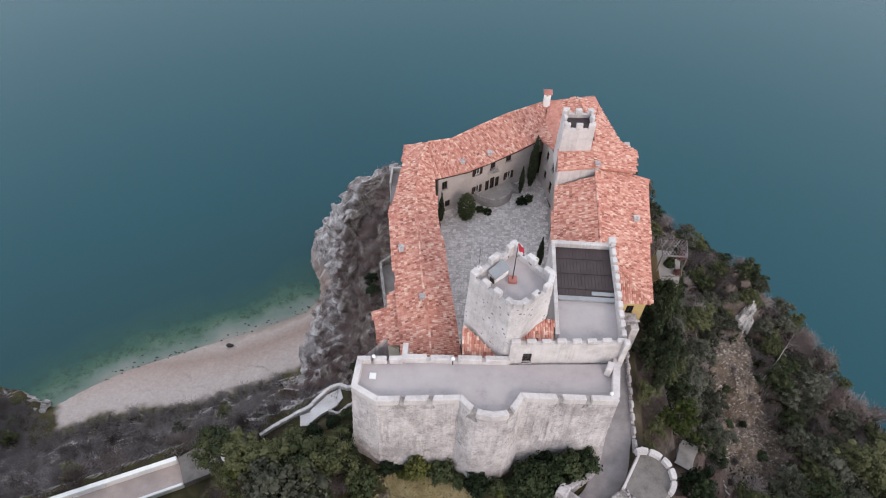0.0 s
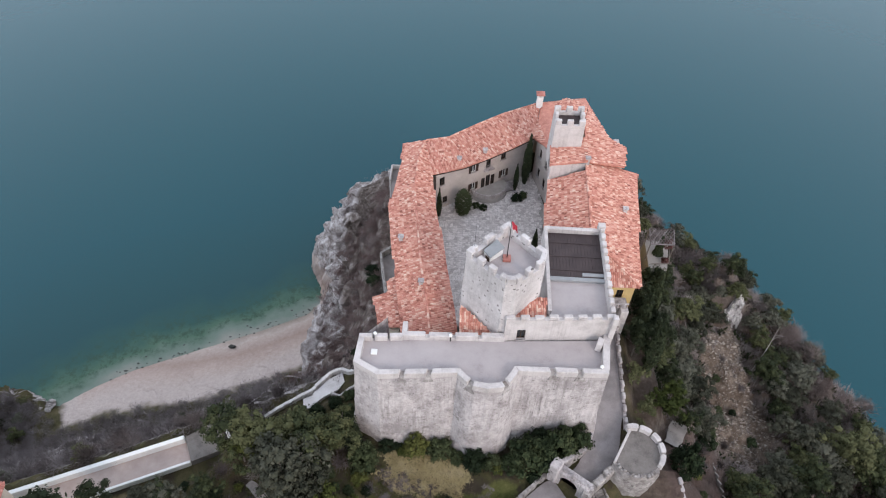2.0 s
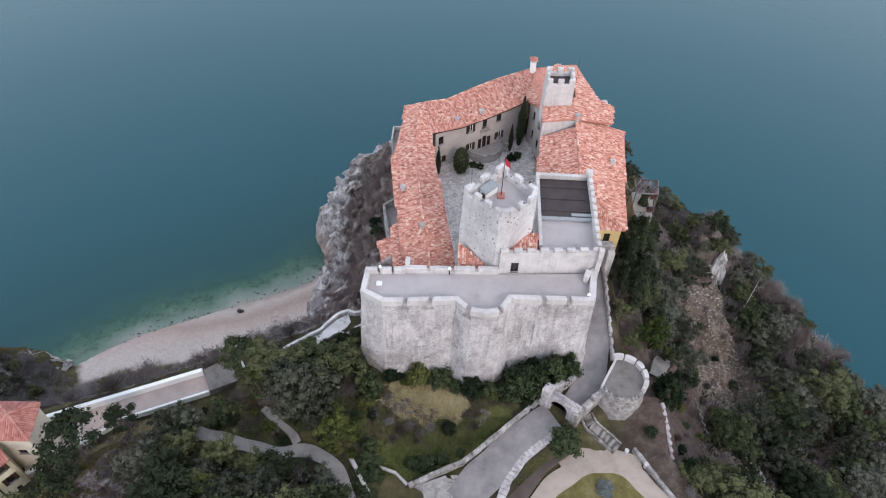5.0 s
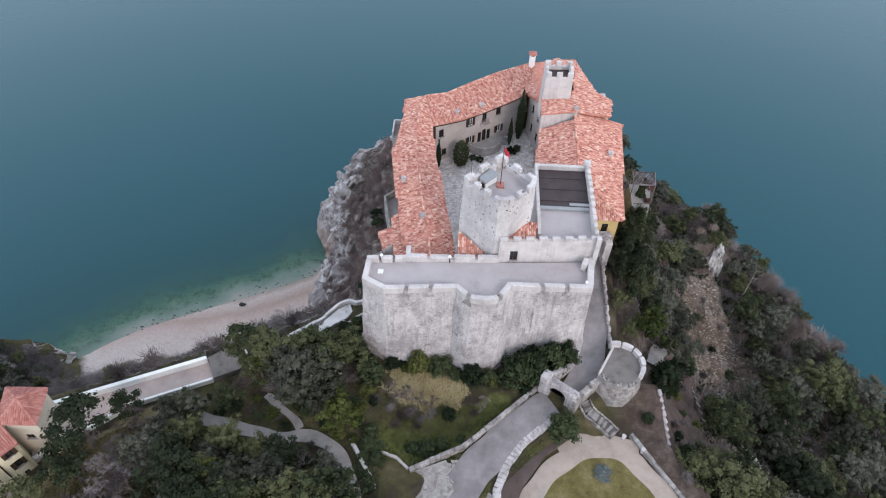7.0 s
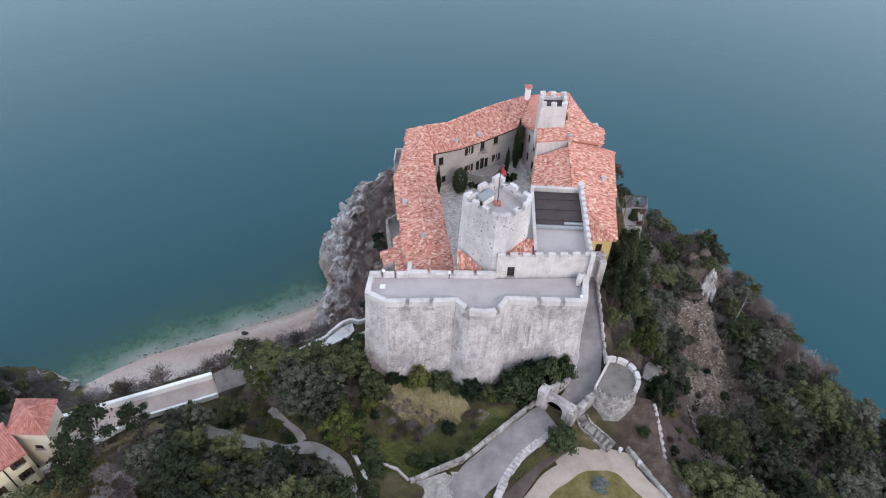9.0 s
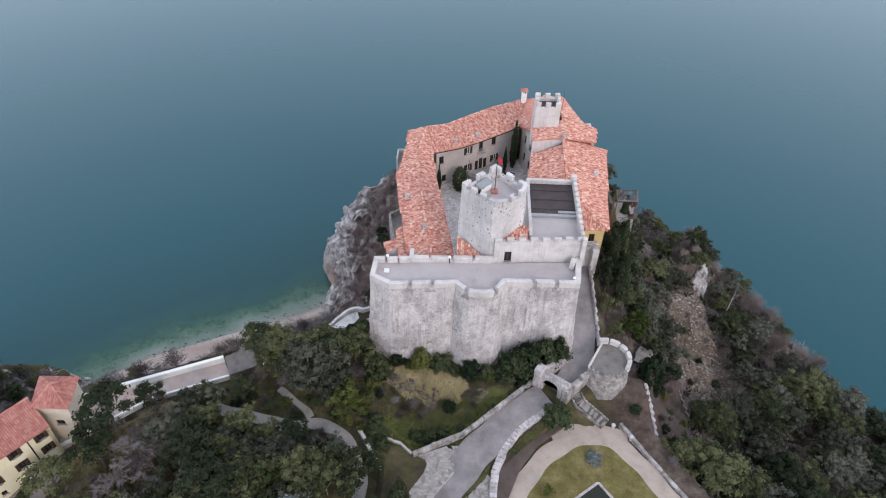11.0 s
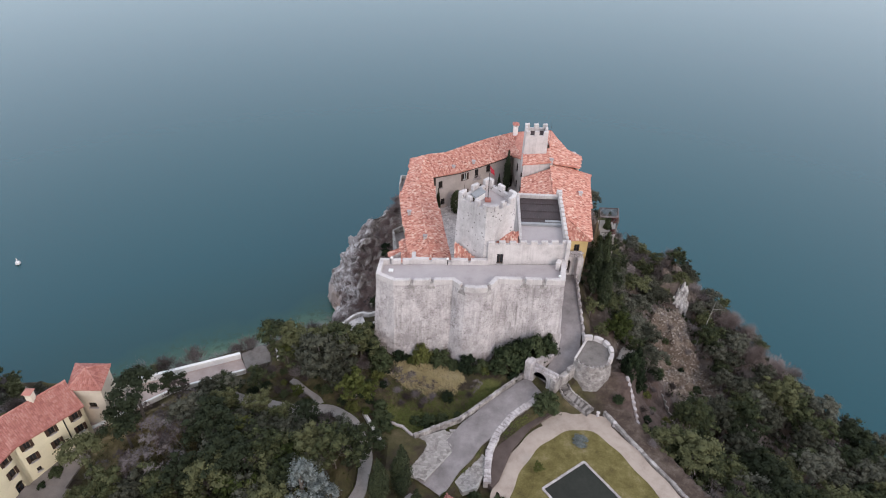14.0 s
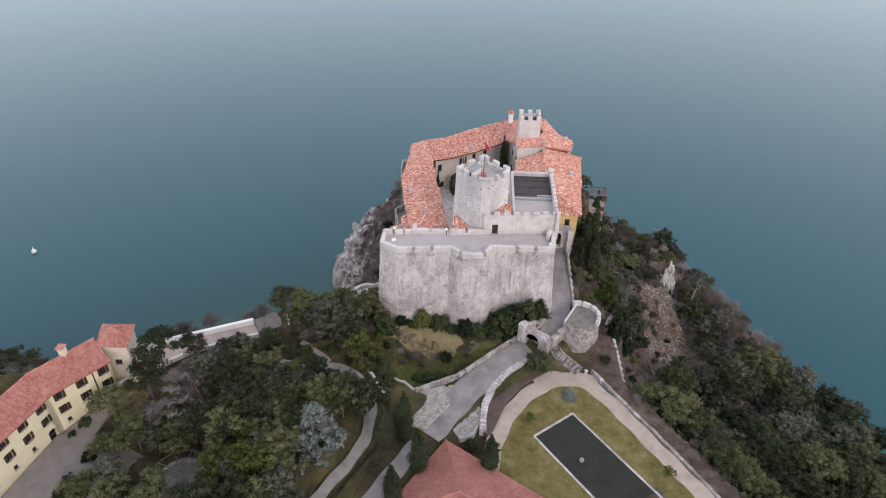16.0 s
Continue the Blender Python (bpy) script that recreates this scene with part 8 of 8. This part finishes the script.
for x, y, s, kind in ((-92, 49, 0.9, oaks), (-97, 52, 1.0, oaks), (-100, 47, 1.0, greys), (-94, 44, 1.0, oaks), (-103, 53, 0.9, oaks), (-88, 46, 0.8, greys), (-107, 49, 1.1, oaks), (-86, 52, 0.5, greys), (-98, 41, 1.0, oaks), (-111, 54, 1.0, greys), (-91, 54, 0.6, oaks), (-105, 44, 1.0, oaks), (-95, 55, 0.6, greys), (-100, 55, 0.7, oaks), (-89, 50, 0.6, greys), (-87, 56, 0.4, oaks), (-84, 48, 0.6, oaks), (-97, 47, 0.8, greys), (-103, 49, 0.9, greys), (-92, 40, 0.9, greys), (-86, 41, 0.8, oaks), (-108, 54, 0.8, oaks)):
    put(random.choice(kind), x, y, s, label="dark evergreen tree on the far headland", group="trees on the headland")
verts, faces, pale_verts, pale_faces = [], [], [], []
for x, y, s in far_brush:
    twigs = next(c for c in random.choice(brush).children if c.name.startswith("brushwood")).data
    co = np.empty(len(twigs.vertices) * 3)
    twigs.vertices.foreach_get("co", co)
    co = co.reshape(-1, 3)[:1500] * (s, s, s * 0.9)
    a = random.uniform(0, math.tau)
    to_verts, to_faces = (pale_verts, pale_faces) if x > -34 and y > 42 else (verts, faces)
    b = len(to_verts)
    z = height(x, y) - 0.1
    to_verts += [(x + px * math.cos(a) - py * math.sin(a), y + px * math.sin(a) + py * math.cos(a), z + pz) for px, py, pz in co.tolist()]
    to_faces += [(b + 3 * i, b + 3 * i + 1, b + 3 * i + 2) for i in range(len(co) // 3)]
tagged(part("far_thickets", (verts, faces), M["twig"]), "leafless thickets covering the far bank", "undergrowth", kind="stuff")
tagged(part("cliff_thickets", (pale_verts, pale_faces), M["pinktwig"]), "brown leafless scrub clinging to the sea cliff", "undergrowth", kind="stuff")
for t in STORE:
    for o in (*t.children_recursive, t):
        bpy.data.objects.remove(o)


# ---- undergrowth ----
def undergrowth(name, spots, blade, count, mat, label, tall=0.8):
    """Low tufts of twigs or leaves over the ground, too many to count."""
    verts, faces = [], []
    xs = np.array([s[0] for s in spots])
    ys = np.array([s[1] for s in spots])
    zs = land(xs, ys)
    for (x, y, s), z in zip(spots, zs):
        for _ in range(count):
            a, lean = random.uniform(0, math.tau), random.uniform(0.15, 1.0)
            d = Vector((math.cos(a) * lean, math.sin(a) * lean, 1)).normalized()
            p = Vector((x + random.gauss(0, 0.3) * s, y + random.gauss(0, 0.3) * s, z - 0.05))
            e = p + d * s * tall * random.uniform(0.6, 1.2)
            w = Vector((-d.y, d.x, 0.1)).normalized() * blade * s
            b = len(verts)
            verts += [p + (e - p) * 0.35 - w, e, p + (e - p) * 0.35 + w, p]
            faces.append((b, b + 1, b + 2, b + 3))
    ob = part(name, (verts, faces), mat)
    return tagged(ob, label, "undergrowth", kind="stuff")


def scatter(n, x0, x1, y0, y1, rule, s0, s1):
    out = []
    xs, ys = np.random.uniform(x0, x1, n * 4), np.random.uniform(y0, y1, n * 4)
    rim, sea_ = far_from(RIM, xs, ys), far_from(SHORE, xs, ys)
    for x, y, r, s in zip(xs, ys, rim, sea_):
        if rule(x, y, r, s):
            out.append((float(x), float(y), random.uniform(s0, s1)))
        if len(out) >= n:
            break
    return out


def inside(poly, x, y, share):
    return random.random() < share and far_from(poly, np.array([x]), np.array([y]))[0] < 0


undergrowth("bare_scrub", scatter(4200, 22, 104, -16, 106, lambda x, y, r, s: r > 0.5 and s < -2 and not inside(SCREE, x, y, 0.7) and not inside(SOIL, x, y, 0.9), 0.5, 1.3), 0.05, 9, M["twig"], "brown-grey leafless scrub on the slope")
undergrowth("bare_scrub", scatter(3600, -100, -12, 30, 112, lambda x, y, r, s: r > 0.6 and s < -3 and not (x > -35 and y > 41 and random.random() < 0.85) and not on_way(np.array([x]), np.array([y]), BEACH)[0][0] < float(beach_width(x)) + 0.3, 0.5, 1.3), 0.05, 9, M["twig"], "brown-grey leafless scrub on the bank")
undergrowth("green_scrub", scatter(2200, 22, 104, -16, 106, lambda x, y, r, s: r > 0.5 and s < -2 and not inside(SCREE, x, y, 1) and not inside(SOIL, x, y, 1), 0.5, 1.2), 0.16, 14, M["leaf"], "low dark evergreen scrub")
undergrowth("ivy", scatter(1500, -50, -8, -8, 32, lambda x, y, r, s: r < -1 and clear_of_ways(x, y) and not (-53 < x < -30 and y > 20 + (x + 40) * 0.5), 0.3, 0.6), 0.12, 12, M["leaf_light"], "ground ivy and grass under the garden trees", tall=0.5)
M["straw"] = material("dry_grass", [(0.36, 0.29, 0.16), (0.50, 0.42, 0.24), (0.60, 0.52, 0.34)], 0.5, 1.0, 0.0, 6.0)
M["meadow"] = material("dull_winter_grass", [(0.10, 0.082, 0.042), (0.15, 0.125, 0.06), (0.22, 0.185, 0.105)], 0.3, 1.0, 0.0, 6.0)
M["sward"] = material("short_green_grass", [(0.06, 0.082, 0.02), (0.105, 0.125, 0.033), (0.15, 0.165, 0.055)], 0.5, 1.0, 0.0, 6.0)
verge = []
for k, half in ((1, 0.85), (4, 0.5), (0, 2.3)):
    pts = WAYS[k][0]
    for a, b in zip(pts, pts[1:]):
        if k == 0 and b[1] > 14:
            continue
        d = (Vector(b[:2]) - Vector(a[:2])).normalized()
        for _ in range(round(math.dist(a[:2], b[:2]) * 9)):
            p, w = along(a[:2], b[:2], random.random()), random.choice((-1, 1)) * (half + random.gauss(0.12, 0.16))
            verge.append((p[0] - d.y * w, p[1] + d.x * w, random.uniform(0.2, 0.5)))
undergrowth("verge_grass", verge, 0.1, 9, M["sward"], "ragged grass along the edges of the paths", tall=0.7)
undergrowth("dry_grass", scatter(5200, -10.5, 4.5, 23.0, 30.6, lambda x, y, r, s: clear_of_ways(x, y) and ((x + 3.2) / 5.6) ** 2 + ((y - 27.6) / 2.9) ** 2 < 1 + 0.35 * math.sin(x * 1.7) + 0.3 * math.sin(y * 2.3 + x) + random.uniform(-0.3, 0.3), 0.25, 0.5), 0.09, 10, M["straw"], "dry yellow grass below the bastion", tall=0.6)
undergrowth("meadow_grass", scatter(5200, -46, -32, 9, 24, lambda x, y, r, s: clear_of_ways(x, y) and y < 21.5 + (x + 42) * 0.47 and y > 9 + 0.5 * math.sin(x), 0.3, 0.55), 0.1, 9, M["meadow"], "dull olive winter grass below the sea terrace", tall=0.5)
undergrowth("short_grass", scatter(3600, -9.5, 12, 16.5, 25.2, lambda x, y, r, s: clear_of_ways(x, y), 0.25, 0.5), 0.09, 10, M["sward"], "short green grass beside the drive", tall=0.5)
undergrowth("ground_litter", scatter(700, -10, 3, 21.0, 26.0, lambda x, y, r, s: clear_of_ways(x, y), 0.3, 0.6), 0.05, 10, material("brown_stalks", [(0.07, 0.05, 0.035), (0.12, 0.09, 0.065), (0.19, 0.15, 0.11)], 0.5, 1.0, 0.0, 6.0), "brown winter stalks on the meadow", tall=0.7)
